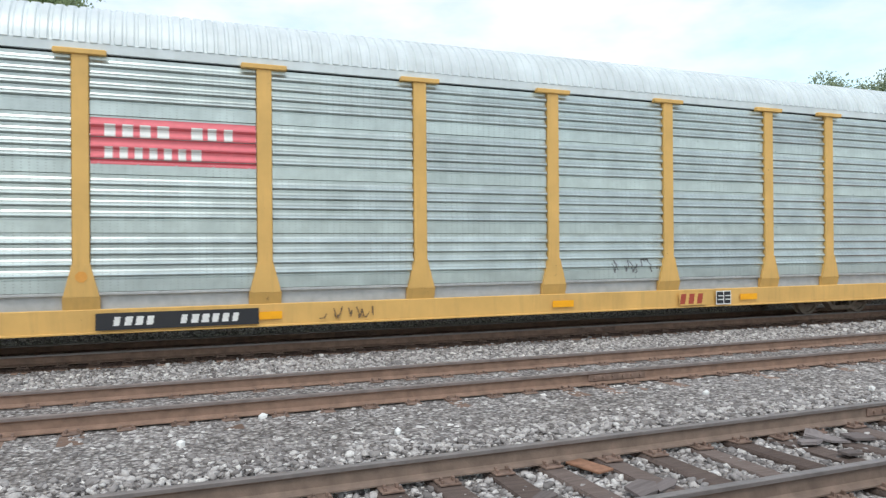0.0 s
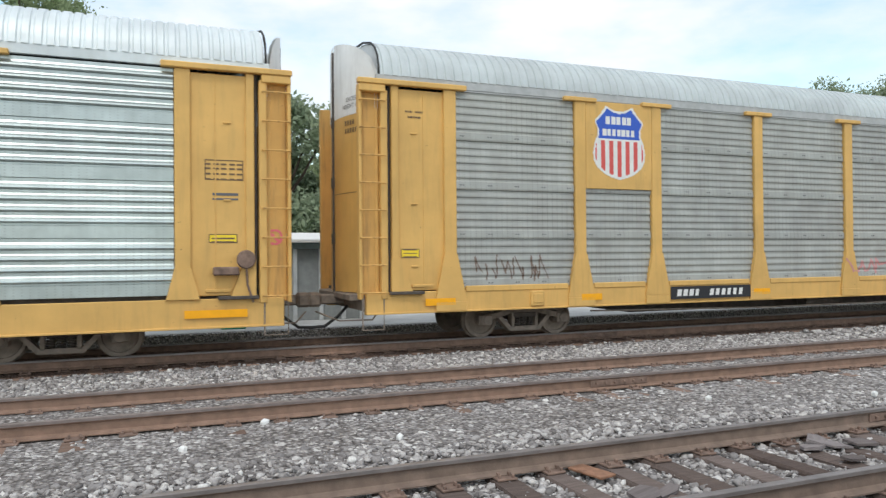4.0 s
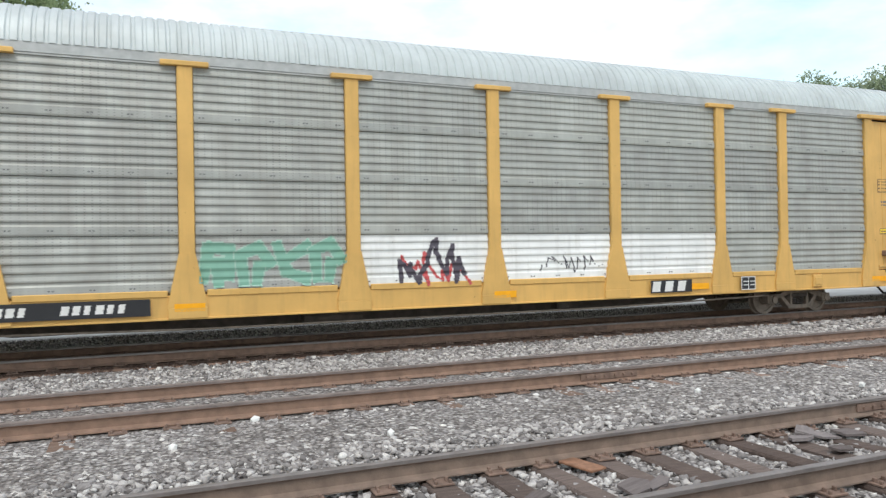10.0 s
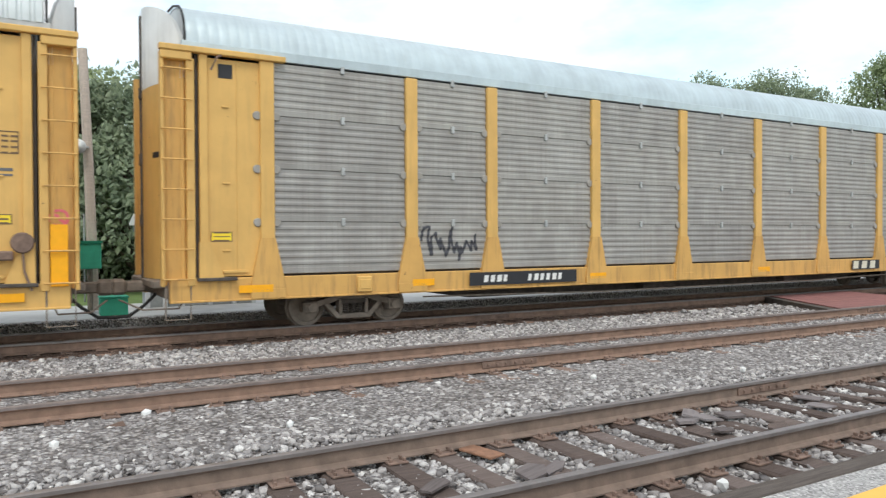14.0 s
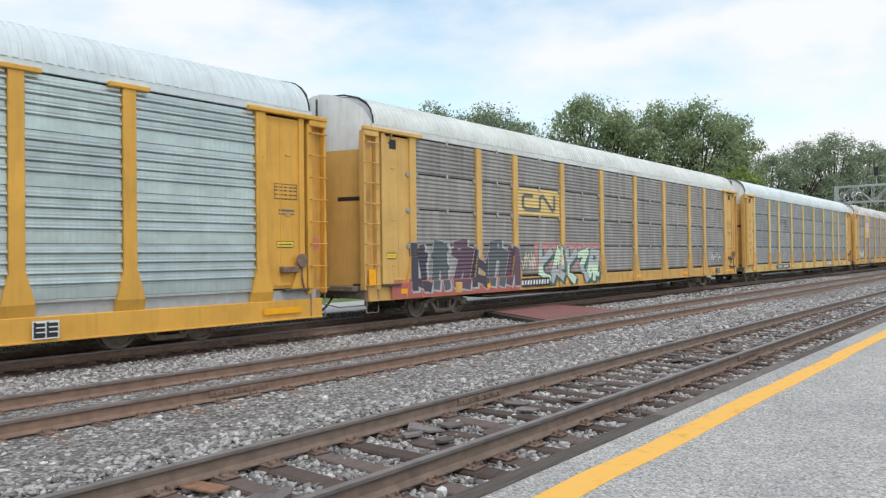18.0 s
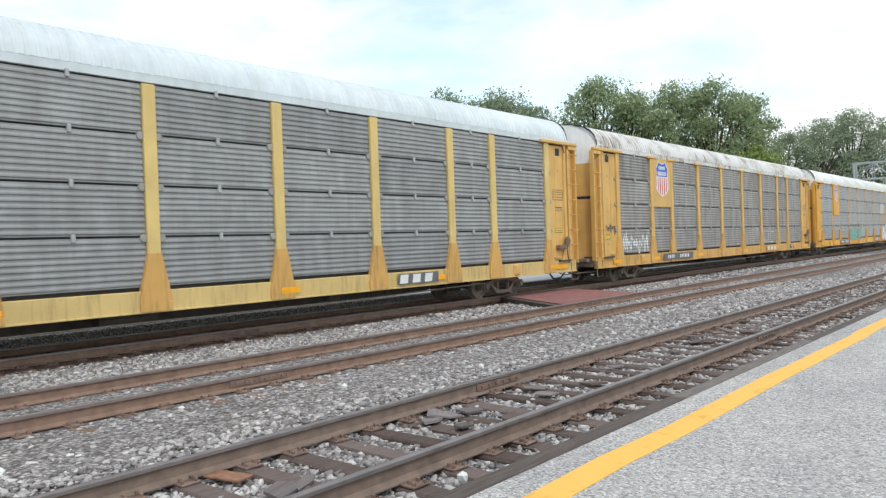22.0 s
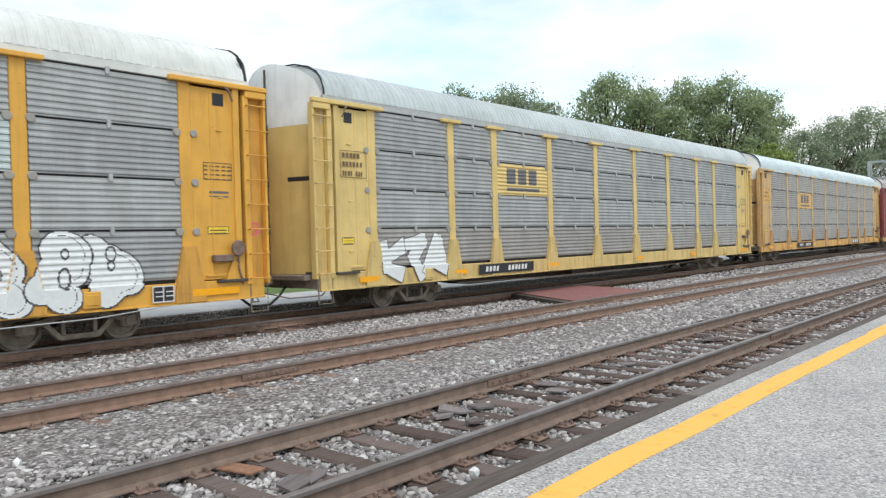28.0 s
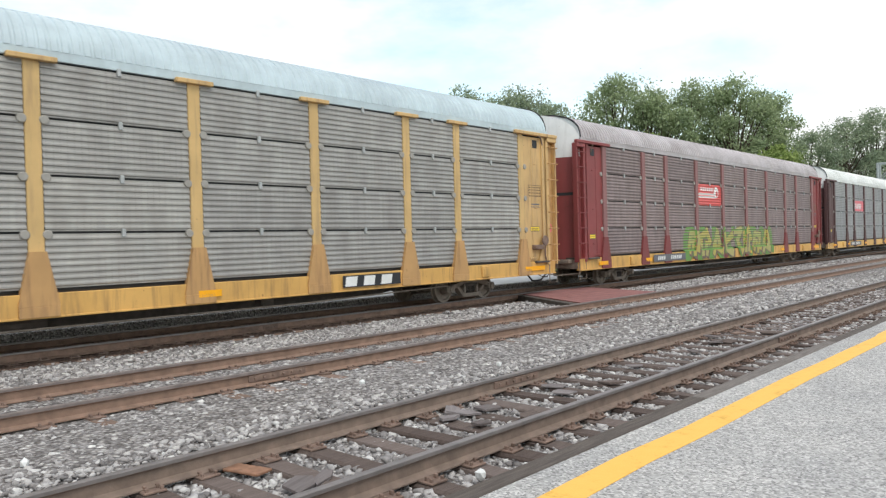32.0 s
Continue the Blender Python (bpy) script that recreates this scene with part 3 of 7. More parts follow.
# ---- loose stones ----
def stones():
    rng = np.random.default_rng(7)
    ico = bmesh.new()
    bmesh.ops.create_icosphere(ico, subdivisions=1, radius=1.0)
    base = np.array([v.co[:] for v in ico.verts])
    tri = np.array([[v.index for v in f.verts] for f in ico.faces])
    ico.free()

    def lot(name, boxes, label):
        P, S = [], []
        for x0, x1, y0, y1, z0, z1, per, r in boxes:
            n = int((x1 - x0) * (y1 - y0) * per)
            x = rng.uniform(x0, x1, n)
            y = rng.uniform(y0, y1, n)
            f = (y - y0) / (y1 - y0)
            P.append(np.stack([x, y, z0 + (z1 - z0) * f + rng.uniform(-0.012, 0.014, n)], -1))
            S.append(r * rng.uniform(0.45, 1.4, n) ** 1.2)
        P, S = np.concatenate(P), np.concatenate(S)
        n = len(P)
        shape = base[None] * rng.uniform(0.5, 1.4, (n, 12, 1)) * rng.uniform(0.45, 1.4, (n, 1, 3))
        q = rng.normal(size=(n, 4))
        q /= np.linalg.norm(q, axis=1)[:, None]
        w, a, b, c = q.T
        R = np.stack([1 - 2 * (b * b + c * c), 2 * (a * b - c * w), 2 * (a * c + b * w), 2 * (a * b + c * w), 1 - 2 * (a * a + c * c), 2 * (b * c - a * w), 2 * (a * c - b * w), 2 * (b * c + a * w), 1 - 2 * (a * a + b * b)], -1).reshape(n, 3, 3)
        V = np.einsum("nij,nkj->nki", R, shape) * np.array([1.08, 1.08, 0.72]) * S[:, None, None] + P[:, None]
        F = (tri[None] + 12 * np.arange(n)[:, None, None]).reshape(-1, 3)
        me = bpy.data.meshes.new(name)
        me.vertices.add(n * 12)
        me.vertices.foreach_set("co", V.reshape(-1).astype(np.float32))
        me.loops.add(len(F) * 3)
        me.loops.foreach_set("vertex_index", F.reshape(-1).astype(np.int32))
        me.polygons.add(len(F))
        me.polygons.foreach_set("loop_start", np.arange(0, len(F) * 3, 3, dtype=np.int32))
        me.polygons.foreach_set("loop_total", np.full(len(F), 3, dtype=np.int32))
        me.update(calc_edges=True)
        me.materials.append(M["stone"])
        solid(name, me, None, label, "gravel", kind="stuff")

    lot("ballast_stones", [
        (-2.5, 14, 3.22, 6.25, -0.232, -0.228, 450, 0.029), (-2.5, 14, 6.2, 8.15, -0.19, -0.16, 620, 0.030),
        (-2.5, 14, 8.36, 9.65, -0.158, -0.158, 330, 0.028), (-2.5, 14, 9.87, 11.2, -0.14, -0.165, 520, 0.030),
        (-2.5, 14, 11.2, 12.62, -0.165, -0.215, 480, 0.031), (-2.5, 14, 12.62, 13.14, -0.235, -0.215, 300, 0.030)], "grey crushed ballast stones between the rails")
    lot("ballast_stones_far", [
        (14, 30, 3.22, 6.25, -0.225, -0.225, 190, 0.038), (14, 30, 6.2, 8.18, -0.185, -0.145, 220, 0.040),
        (14, 30, 8.34, 9.67, -0.145, -0.145, 160, 0.038), (14, 30, 9.83, 12.85, -0.13, -0.185, 180, 0.040),
        (30, 60, 3.22, 13.0, -0.18, -0.18, 60, 0.05)], "grey crushed ballast stones farther along the tracks")
    # a few grey-white lumps that stand out
    r = random.Random(3)
    for x, y, d in ((1.06, 8.1, 0.055), (4.35, 3.62, 0.05), (2.2, 6.9, 0.045), (6.3, 7.2, 0.05), (0.2, 7.3, 0.04), (8.4, 6.6, 0.05)):
        s = Shape()
        v = [tuple(Vector(p) * d * r.uniform(0.7, 1.2)) for p in base]
        s.add(v, [tuple(t) for t in tri])
        solid("white_stone", s, M["white"], "pale whitish stone lying on the ballast", "stone", "pale stones", (x, y, -0.13))


def crossing_pad():
    """The reddish pad between the middle and the train's track."""
    red = plain("faded_red_boards", (0.26, 0.115, 0.105), 0.85, 0.0, 0.2, 3.0, 0.2)
    t = thing("crossing_pad", "faded red board crossing pad between two tracks", "crossing pad", at=(0, 0, 0), kind="structure")
    for i in range(10):
        y0 = 9.93 + i * 0.345
        dx = (y0 - 9.93) * 0.58
        s = Shape().prism([(16.3 + dx, y0), (20.6 + dx * 0.6, y0), (20.6 + (dx + 0.195) * 0.6, y0 + 0.335), (16.3 + dx + 0.195, y0 + 0.335)], -0.2, -0.005, "z")
        part("board", s, red, t)
    # The end board is drawn wide and dark to include the pad's shadow.
    s = Shape().prism([(16.29, 9.93), (18.29, 13.38), (18.06, 13.38), (15.98, 9.93)], -0.22, -0.03, "z")
    part("edge_board", s, M["steel_dark"], t, "dark end board widened to paint in its shadow")


ground()
platforms()
tracks()
crossing_pad()
stones()


# ---- the train of covered car carriers ----
HALF = 13.55                      # half the length of a car's body
POSTS = [round(p - HALF, 3) for p in (1.77, 4.62, 6.5, 9.32, 12.14, 14.96, 17.78, 20.6, 22.48, 25.33)]
Z_SILL, Z_TOP = 1.04, 4.765
ROW = (Z_TOP - Z_SILL) / 4
WALL, FACE = -1.545, -1.62        # sheet plane and outer face of the posts


def ribs(style):
    """Heights and depths of one row of sheet, bottom to top."""
    if style == "S":
        p, first, count, d = 0.172, 0.215, 4, 0.05
        pts = [(0.0, 0.0), (0.004, 0.024), (0.195, 0.024), (0.205, 0.0)]
        a, b, c, e = 0.02, 0.04, 0.085, 0.15
    elif style == "A":
        p, first, count, d = 0.142, 0.2, 5, 0.0165
        pts = [(0.0, 0.0), (0.01, 0.027), (0.04, 0.033), (0.155, 0.022), (0.185, 0.0)]
        a, b, c, e = 0.012, 0.034, 0.06, 0.118
    elif style == "C":
        count, d, first, p = 6, 0.013, 0.135, 0.125
        pts = [(0.0, 0.0), (0.01, 0.016), (0.10, 0.016), (0.11, 0.0)]
        a, b, c, e = 0.015, 0.035, 0.075, 0.1
    else:
        count, d = (8, 0.018)
        first = 0.045
        p = (ROW - 0.06) / count
        pts = [(0.035, 0.0)]
        a, b, c, e = 0.015, 0.03, 0.055, 0.09
    for i in range(count):
        z = first + i * p
        if style == "S":
            pts += [(z + 0.016, 0.0), (z + 0.028, d * 0.75), (z + 0.048, d), (z + 0.076, d * 0.86), (z + 0.108, d * 0.28), (z + 0.14, 0.0)]
        else:
            pts += [(z + a, 0.0), (z + b, d), (z + c, d), (z + e, 0.0)]
    pts.append((ROW - 0.004, 0.0))
    return pts


RIB = {s: ribs(s) for s in "ABCS"}


def depth(style, z):
    """How far the side stands out of the sheet plane at a height above the rail."""
    zz, dd = zip(*RIB[style])
    u = np.mod(np.asarray(z) - Z_SILL, ROW)
    return np.interp(u, zz, dd)


def sheet_mesh(style, width, mat):
    s = Shape()
    pts = RIB[style]
    w = width / 2
    v = [(x, -d, z) for x in (-w, w) for z, d in pts]
    n = len(pts)
    s.add(v, [(i, n + i, n + i + 1, i + 1) for i in range(n - 1)])
    # turned-in edges
    v = [(x, 0.05, z) for x in (-w, w) for z in (pts[0][0], pts[-1][0])]
    s.add([(-w, 0, pts[0][0]), (w, 0, pts[0][0]), (w, 0.05, pts[0][0]), (-w, 0.05, pts[0][0])], [(0, 1, 2, 3)])
    s.add([(-w, 0, pts[-1][0]), (w, 0, pts[-1][0]), (w, 0.05, pts[-1][0]), (-w, 0.05, pts[-1][0])], [(0, 1, 2, 3)])
    plain_faces = len(s.f)
    if style in "AS":
        for i in range(int(width / 0.62) + 1):
            x = -w + 0.12 + i * (width - 0.24) / int(width / 0.62)
            for dx, z in ((-0.028, 0.09), (0.028, 0.09)) if style == "A" else ((0, 0.035), (0, 0.16)):
                s.box(x + dx - 0.014, x + dx + 0.014, -0.036, -0.02, z - 0.011, z + 0.011)
    me = bpy.data.meshes.new("side_panel")
    me.from_pydata(s.v, [], s.f)
    me.materials.append(mat)
    me.materials.append(M["grey_mark"])
    me.polygons.foreach_set("material_index", [0] * plain_faces + [1 if style == "A" else 0] * (len(s.f) - plain_faces))
    me.update()
    return me


def foot_shape(s):
    """The flared foot of a post with its block on the sill."""
    y0, y1 = FACE, WALL + 0.02
    s.prism([(-0.31, 0.80), (0.31, 0.80), (0.31, 0.84), (0.13, 1.68), (-0.13, 1.68), (-0.31, 0.84)], y0 - 0.012, y1, "y")
    return s.box(-0.31, 0.31, y0 - 0.016, y1, 0.62, 0.798, 0.008)


def post_mesh(mat, recess=0.0, low=0.0, bare=False):
    y0, y1 = FACE, WALL + 0.02
    s = Shape()
    if low:
        s.box(-0.125, 0.125, y0 + recess, y1, 1.46, Z_TOP, 0.012)
        s.prism([(-0.26, 0.97), (0.26, 0.97), (0.13, 1.48), (-0.13, 1.48)], y0 - 0.012, y1, "y")
        s.add([(x, y, z) for x in (-0.27, 0.27) for y, z in ((y0 - 0.012, 0.968), (y1, 0.968), (y1, low), (y0 + 0.045, low))], [(0, 1, 2, 3), (7, 6, 5, 4), (0, 4, 5, 1), (1, 5, 6, 2), (2, 6, 7, 3), (3, 7, 4, 0)])
        return s.mesh("post", mat)
    s.box(-0.125, 0.125, y0 + recess, y1, 1.66, Z_TOP, 0.012)
    if not bare:
        foot_shape(s)
    return s.mesh("post", mat)


def roof_mesh(mat, high=0.025):
    half = [(-1.56, 4.955), (-1.535, 5.08), (-1.5, 5.19), (-1.43, 5.32), (-1.355, 5.42), (-1.26, 5.51), (-1.15, 5.59), (-1.0, 5.66), (-0.68, 5.75), (-0.34, 5.805), (0.0, 5.82)]
    prof = half + [(-y, z) for y, z in half[-2::-1]]
    nrm = []
    for i in range(len(prof)):
        a, b = prof[max(i - 1, 0)], prof[min(i + 1, len(prof) - 1)]
        d = Vector((0, b[0] - a[0], b[1] - a[1])).normalized()
        nrm.append((-d.z, d.y))
    xs, am = [], []
    x = -13.12
    while x < 13.1:
        for f, h in ((0.0, 0), (0.045, 0), (0.062, high), (0.158, high)):
            xs.append(x + f)
            am.append(h)
        x += 0.176
    s = Shape()
    n = len(prof)
    v = [(x, p[0] + q[0] * h, p[1] + q[1] * h) for x, h in zip(xs, am) for p, q in zip(prof, nrm)]
    f = [(i * n + j, i * n + j + 1, (i + 1) * n + j + 1, (i + 1) * n + j) for i in range(len(xs) - 1) for j in range(n - 1)]
    s.add(v, f)
    me = s.mesh("roof", mat, True)
    me.set_sharp_from_angle(angle=radians(24))
    return me


def gable_shape(x):
    half = [(-1.5, 4.30), (-1.5, 5.10), (-1.42, 5.30), (-1.27, 5.47), (-1.01, 5.64), (-0.67, 5.74), (-0.33, 5.795), (0.0, 5.81)]
    prof = half + [(-y, z) for y, z in half[-2::-1]]
    return Shape().prism(prof, x - 0.02, x + 0.02)


def wheelset_mesh():
    s = Shape()
    tread = [(0.06, -0.09), (0.12, -0.085), (0.13, -0.04), (0.28, -0.035), (0.29, -0.075), (0.352, -0.075), (0.358, 0.03), (0.385, 0.04), (0.385, 0.062), (0.29, 0.062), (0.28, 0.0), (0.13, 0.01), (0.12, 0.06), (0.07, 0.07)]
    s.lathe(tread, 28, 0, (0, -0.7525, 0))
    s.lathe([(r, -y) for r, y in tread], 28, 0, (0, 0.7525, 0))
    s.lathe([(0.075, -1.02), (0.075, 1.02)], 12)
    for a in range(3):                       # lightening marks on the plate
        ang = 2 * math.pi * a / 3
        s.box(0.2 * math.cos(ang) - 0.02, 0.2 * math.cos(ang) + 0.02, -0.80, -0.785, 0.2 * math.sin(ang) - 0.02, 0.2 * math.sin(ang) + 0.02)
    return s.mesh("wheelset", [M["steel_worn"]])


def side_frame_mesh():
    s = Shape()
    y0, y1 = -0.09, 0.09
    top = [(-1.02, 0.28), (-1.02, 0.46), (-0.62, 0.50), (-0.36, 0.60), (0.36, 0.60), (0.62, 0.50), (1.02, 0.46), (1.02, 0.28), (0.78, 0.26), (0.72, 0.38), (0.46, 0.44), (0.3, 0.5), (-0.3, 0.5), (-0.46, 0.44), (-0.72, 0.38), (-0.78, 0.26)]
    s.prism(top, y0, y1, "y")
    bottom = [(-0.62, 0.43), (-0.34, 0.13), (0.34, 0.13), (0.62, 0.43), (0.53, 0.45), (0.30, 0.22), (-0.30, 0.22), (-0.53, 0.45)]
    s.prism(bottom, y0, y1, "y")
    for sx in (-1, 1):
        s.prism([(sx * 0.30, 0.2), (sx * 0.235, 0.2), (sx * 0.235, 0.52), (sx * 0.30, 0.52)], y0, y1, "y")
        s.box(sx * 0.865 - 0.13, sx * 0.865 + 0.13, y0 - 0.04, y1, 0.27, 0.47, 0.02)
        s.lathe([(0.085, -0.03), (0.085, 0.0), (0.06, 0.02)], 14, 0, (sx * 0.865, y0 - 0.045, 0.365))
    return s.mesh("side_frame", M["steel_worn"])


def springs_mesh():
    s = Shape()
    for x in (-0.15, 0.0, 0.15):
        pts = [(x + 0.06 * math.cos(a), 0.06 * math.sin(a), 0.225 + 0.18 * a / (2 * math.pi * 4)) for a in [i * math.pi / 3 for i in range(25)]]
        s.tube(pts, 0.016, 5)
    s.box(-0.26, 0.26, -0.1, 0.1, 0.41, 0.5, 0.015)
    return s.mesh("spring_nest", M["steel_dark"])


SHARED_WHEELS = []


def truck(parent, x):
    bol = Shape().box(-0.2, 0.2, -0.85, 0.85, 0.42, 0.68, 0.03)
    bol.box(-0.12, 0.12, -0.4, 0.4, 0.3, 0.5, 0.02)
    t = part("truck", kept("bolster", lambda: bol.mesh("truck", M["steel_dark"])), None, parent, "dusty cast-steel railway truck", (x, 0, 0))
    for y, ry in ((-1.0, 0), (1.0, math.pi)):
        f = part("side_frame", kept("side_frame", side_frame_mesh), None, t, at=(0, y, 0))
        f.rotation_euler = (0, 0, ry)
        g = part("spring_nest", kept("springs", springs_mesh), None, t, at=(0, y, 0))
    for dx in (-0.865, 0.865):
        w = part("wheelset", kept("wheelset", wheelset_mesh), None, t)
        w.matrix_parent_inverse = Matrix.Translation((dx, 0, 0.358))
        SHARED_WHEELS.append(w)
    return t


def rung_mesh(mat):
    return Shape().tube([(-0.23, 0.05, 0), (-0.23, -0.05, 0), (0.23, -0.05, 0), (0.23, 0.05, 0)], 0.016, 6).mesh("rung", mat)


def decal(parent, name, label, x0, z0, w, h, fn, mats, style, res=0.025, lift=0.005, flat=None):
    """Paint on a car's near side: small faces that follow the ribs, the posts and the sill. fn gives the paint's number, or -1, at each place."""
    nx, nz = max(2, int(round(w / res))), max(2, int(round(h / res)))
    gx, gz = np.linspace(x0, x0 + w, nx + 1), np.linspace(z0, z0 + h, nz + 1)
    cx, cz = np.meshgrid((gx[:-1] + gx[1:]) / 2 - x0, (gz[:-1] + gz[1:]) / 2 - z0, indexing="ij")
    idx = fn(cx, cz)
    X, Z = np.meshgrid(gx, gz, indexing="ij")
    if flat is None:
        Y = WALL - depth(style, Z)
        for p in POSTS:
            halfw = np.where(Z > 1.68, 0.13, 0.13 + (1.68 - np.maximum(Z, 0.84)) / 0.84 * 0.18)
            on = np.abs(X - p) < halfw
            Y = np.where(on, np.where(Z > 1.68, FACE, FACE - 0.016), Y)
        Y = np.where((Z < Z_SILL) & (Y > FACE), -1.625, Y)
        if style in "AS":
            Y = np.where((Z > 0.95) & (Z < 1.11), np.minimum(Y, WALL - 0.073), Y)
        Y = Y - lift
    else:
        Y = np.full_like(X, flat)
    verts = np.stack([X, Y, Z], -1).reshape(-1, 3)
    ii, jj = np.nonzero(idx >= 0)
    a = ii * (nz + 1) + jj
    faces = np.stack([a, a + nz + 1, a + nz + 2, a + 1], -1)
    used = np.unique(faces)
    remap = np.zeros(len(verts), int)
    remap[used] = np.arange(len(used))
    me = bpy.data.meshes.new(name)
    me.from_pydata(verts[used].tolist(), [], remap[faces].tolist())
    for m in mats:
        me.materials.append(m)
    me.polygons.foreach_set("material_index", idx[ii, jj].astype(np.int32))
    me.update()
    return part(name, me, None, parent, label)


def bars(seed, w, h, count, gap=0.35, slant=0.0):
    """Marks of lettering that are not spelled out: upright bars on a line."""
    r = random.Random(seed)
    step = w / count
    spans = []
    for i in range(count):
        if count > 7 and i == 4:
            continue
        spans.append((i * step, i * step + step * (1 - gap) * r.uniform(0.8, 1.1)))

    def fn(x, z):
        out = np.full(x.shape, -1)
        for a, b in spans:
            xx = x - slant * z
            out[(xx > a) & (xx < b)] = 0
        return out
    return fn


def graffiti(seed, w, h, count, stroke, outline, fade=0.0, hollow=False, nfill=1):
    """Sprayed letters in bulging strokes: index 0 outline, 1 and up the fill, -1 bare."""
    r = random.Random(seed)
    step = w / count
    segs = []
    for i in range(count):
        c = (i + 0.5) * step
        pts = [(c + r.uniform(-0.42, 0.42) * step, r.uniform(0.1, 0.9) * h) for _ in range(r.choice((4, 5, 5)))]
        pts[0] = (c + r.uniform(-0.4, 0.1) * step, h * r.uniform(0.1, 0.2))
        pts[1] = (c + r.uniform(-0.2, 0.4) * step, h * r.uniform(0.8, 0.92))
        for a, b in zip(pts, pts[1:]):
            segs.append((*a, *b, i))
    nz = [(r.uniform(3, 7), r.uniform(0, 6), r.uniform(3, 7), r.uniform(0, 6)) for _ in range(3)]

    def fn(x, z):
        best = np.full(x.shape, 9.0)
        who = np.zeros(x.shape, int)
        for ax, az, bx, bz, i in segs:
            dx, dz = bx - ax, bz - az
            t = np.clip(((x - ax) * dx + (z - az) * dz) / (dx * dx + dz * dz + 1e-9), 0, 1)
            d = np.hypot(x - ax - t * dx, z - az - t * dz) - stroke * (0.75 + 0.5 * t)
            m = d < best
            best, who = np.where(m, d, best), np.where(m, i, who)
        wob = sum(np.sin(x * a + b) * np.sin(z * c + e) for a, b, c, e in nz) * 0.012
        best = best + wob
        out = np.full(x.shape, -1)
        fill = 1 + (who + (z > h * 0.5 + 0.1 * np.sin(x * 5)).astype(int)) % nfill
        out[best < 0] = fill[best < 0]
        out[(best > -outline) & (best < outline * 0.6)] = 0
        if hollow:
            out[best < -outline] = -1
        if fade > 0:
            rr = np.random.default_rng(seed)
            out[rr.random(x.shape) < fade] = -1
        edge = (x < 0.02) | (x > w - 0.02) | (z < 0.02) | (z > h - 0.02)
        out[edge] = -1
        return out
    return fn


def box_fn(x, z):
    return np.zeros(x.shape, int)


def arch(y):
    """Height of the roof's underside across the car."""
    return float(np.interp(abs(y), [0, 0.33, 0.67, 1.01, 1.27, 1.42, 1.5], [5.83, 5.79, 5.71, 5.57, 5.39, 5.22, 5.02]))


def shield(w, h):
    """A shield with a notched, pointed top: white rim, blue head with white marks, red and white bars below."""
    vv = [0.0, 0.03, 0.08, 0.16, 0.26, 0.36, 0.5, 0.6, 0.68, 0.79, 1.0]
    hw = [0.0, 0.30, 0.58, 0.84, 0.96, 0.99, 0.92, 0.81, 0.81, 0.93, 0.93]

    def fn(x, z):
        u, v = (x - w / 2) / (w / 2), z / h

        def inside(k):
            vs = 0.5 + (v - 0.5) / k
            us = np.abs(u / k)
            top = np.where(us < 0.5, 0.93 + 0.07 * (us / 0.5) ** 2, 1.0 - 0.21 * np.clip((us - 0.5) / 0.43, 0, 1) ** 0.85)
            return (us < np.interp(vs, vv, hw)) & (vs < top)
        out = np.full(x.shape, -1)
        out[inside(1.0)] = 1
        core = inside(0.93)
        out[core & (v > 0.55)] = 0
        stripe = core & (v <= 0.53)
        out[stripe] = np.where(np.mod((u[stripe] + 1) * 3.25, 1.0) < 0.5, 2, 1)
        for zz, ww, k in ((0.75, 0.5, 5), (0.59, 0.62, 7)):
            row = core & (v > zz) & (v < zz + 0.1) & (np.abs(u) < ww)
            out[row & (np.mod((u + ww) / (2 * ww) * k, 1.0) < 0.74)] = 1
        return out
    return fn


def written(text, size):
    """Flat mesh of words in the built-in font, centred on the origin."""
    cu = bpy.data.curves.new("words", "FONT")
    cu.body, cu.size, cu.align_x = text, size, "CENTER"
    ob = bpy.data.objects.new("words", cu)
    me = bpy.data.meshes.new_from_object(ob)
    bpy.data.objects.remove(ob)
    bpy.data.curves.remove(cu)
    return me


def notice_mesh():
    """Two lines of words that follow the curve of the front door's white top."""
    s = Shape()
    for text, z in (("EXCESS", 4.6), ("HEIGHT CAR", 4.47)):
        me = written(text, 0.115)
        v = []
        for p in me.vertices:
            y = -0.86 - p.co.x
            f = (1.5 + y) / 1.47
            v.append((-HALF + 0.34 - 0.40 * math.sin(f * math.pi / 2) - 0.012, y, z + p.co.y))
        s.add(v, [tuple(q.vertices) for q in me.polygons])
        bpy.data.meshes.remove(me)
    return s.mesh("notice", M["grey_mark"])


def door_marks_mesh():
    """Two short rows of dark bars on the yellow of the front door, and the seam across it."""
    s = Shape()

    def at(y):
        return -HALF + 0.34 - 0.40 * math.sin((1.5 + y) / 1.47 * math.pi / 2) - 0.01
    for z, count, y0 in ((4.15, 4, -0.62), (4.0, 6, -0.62)):
        for i in range(count):
            a, b = y0 - i * 0.085, y0 - i * 0.085 - 0.055
            s.add([(at(a), a, z), (at(b), b, z), (at(b), b, z + 0.09), (at(a), a, z + 0.09)], [(0, 1, 2, 3)])
    for i in range(8):
        a, b = -0.04 - i * 0.17, -0.04 - (i + 1) * 0.17
        s.add([(at(a), a, 2.86), (at(b), b, 2.86), (at(b), b, 2.872), (at(a), a, 2.872)], [(0, 1, 2, 3)])
    return s.mesh("door_marks", M["ink"])


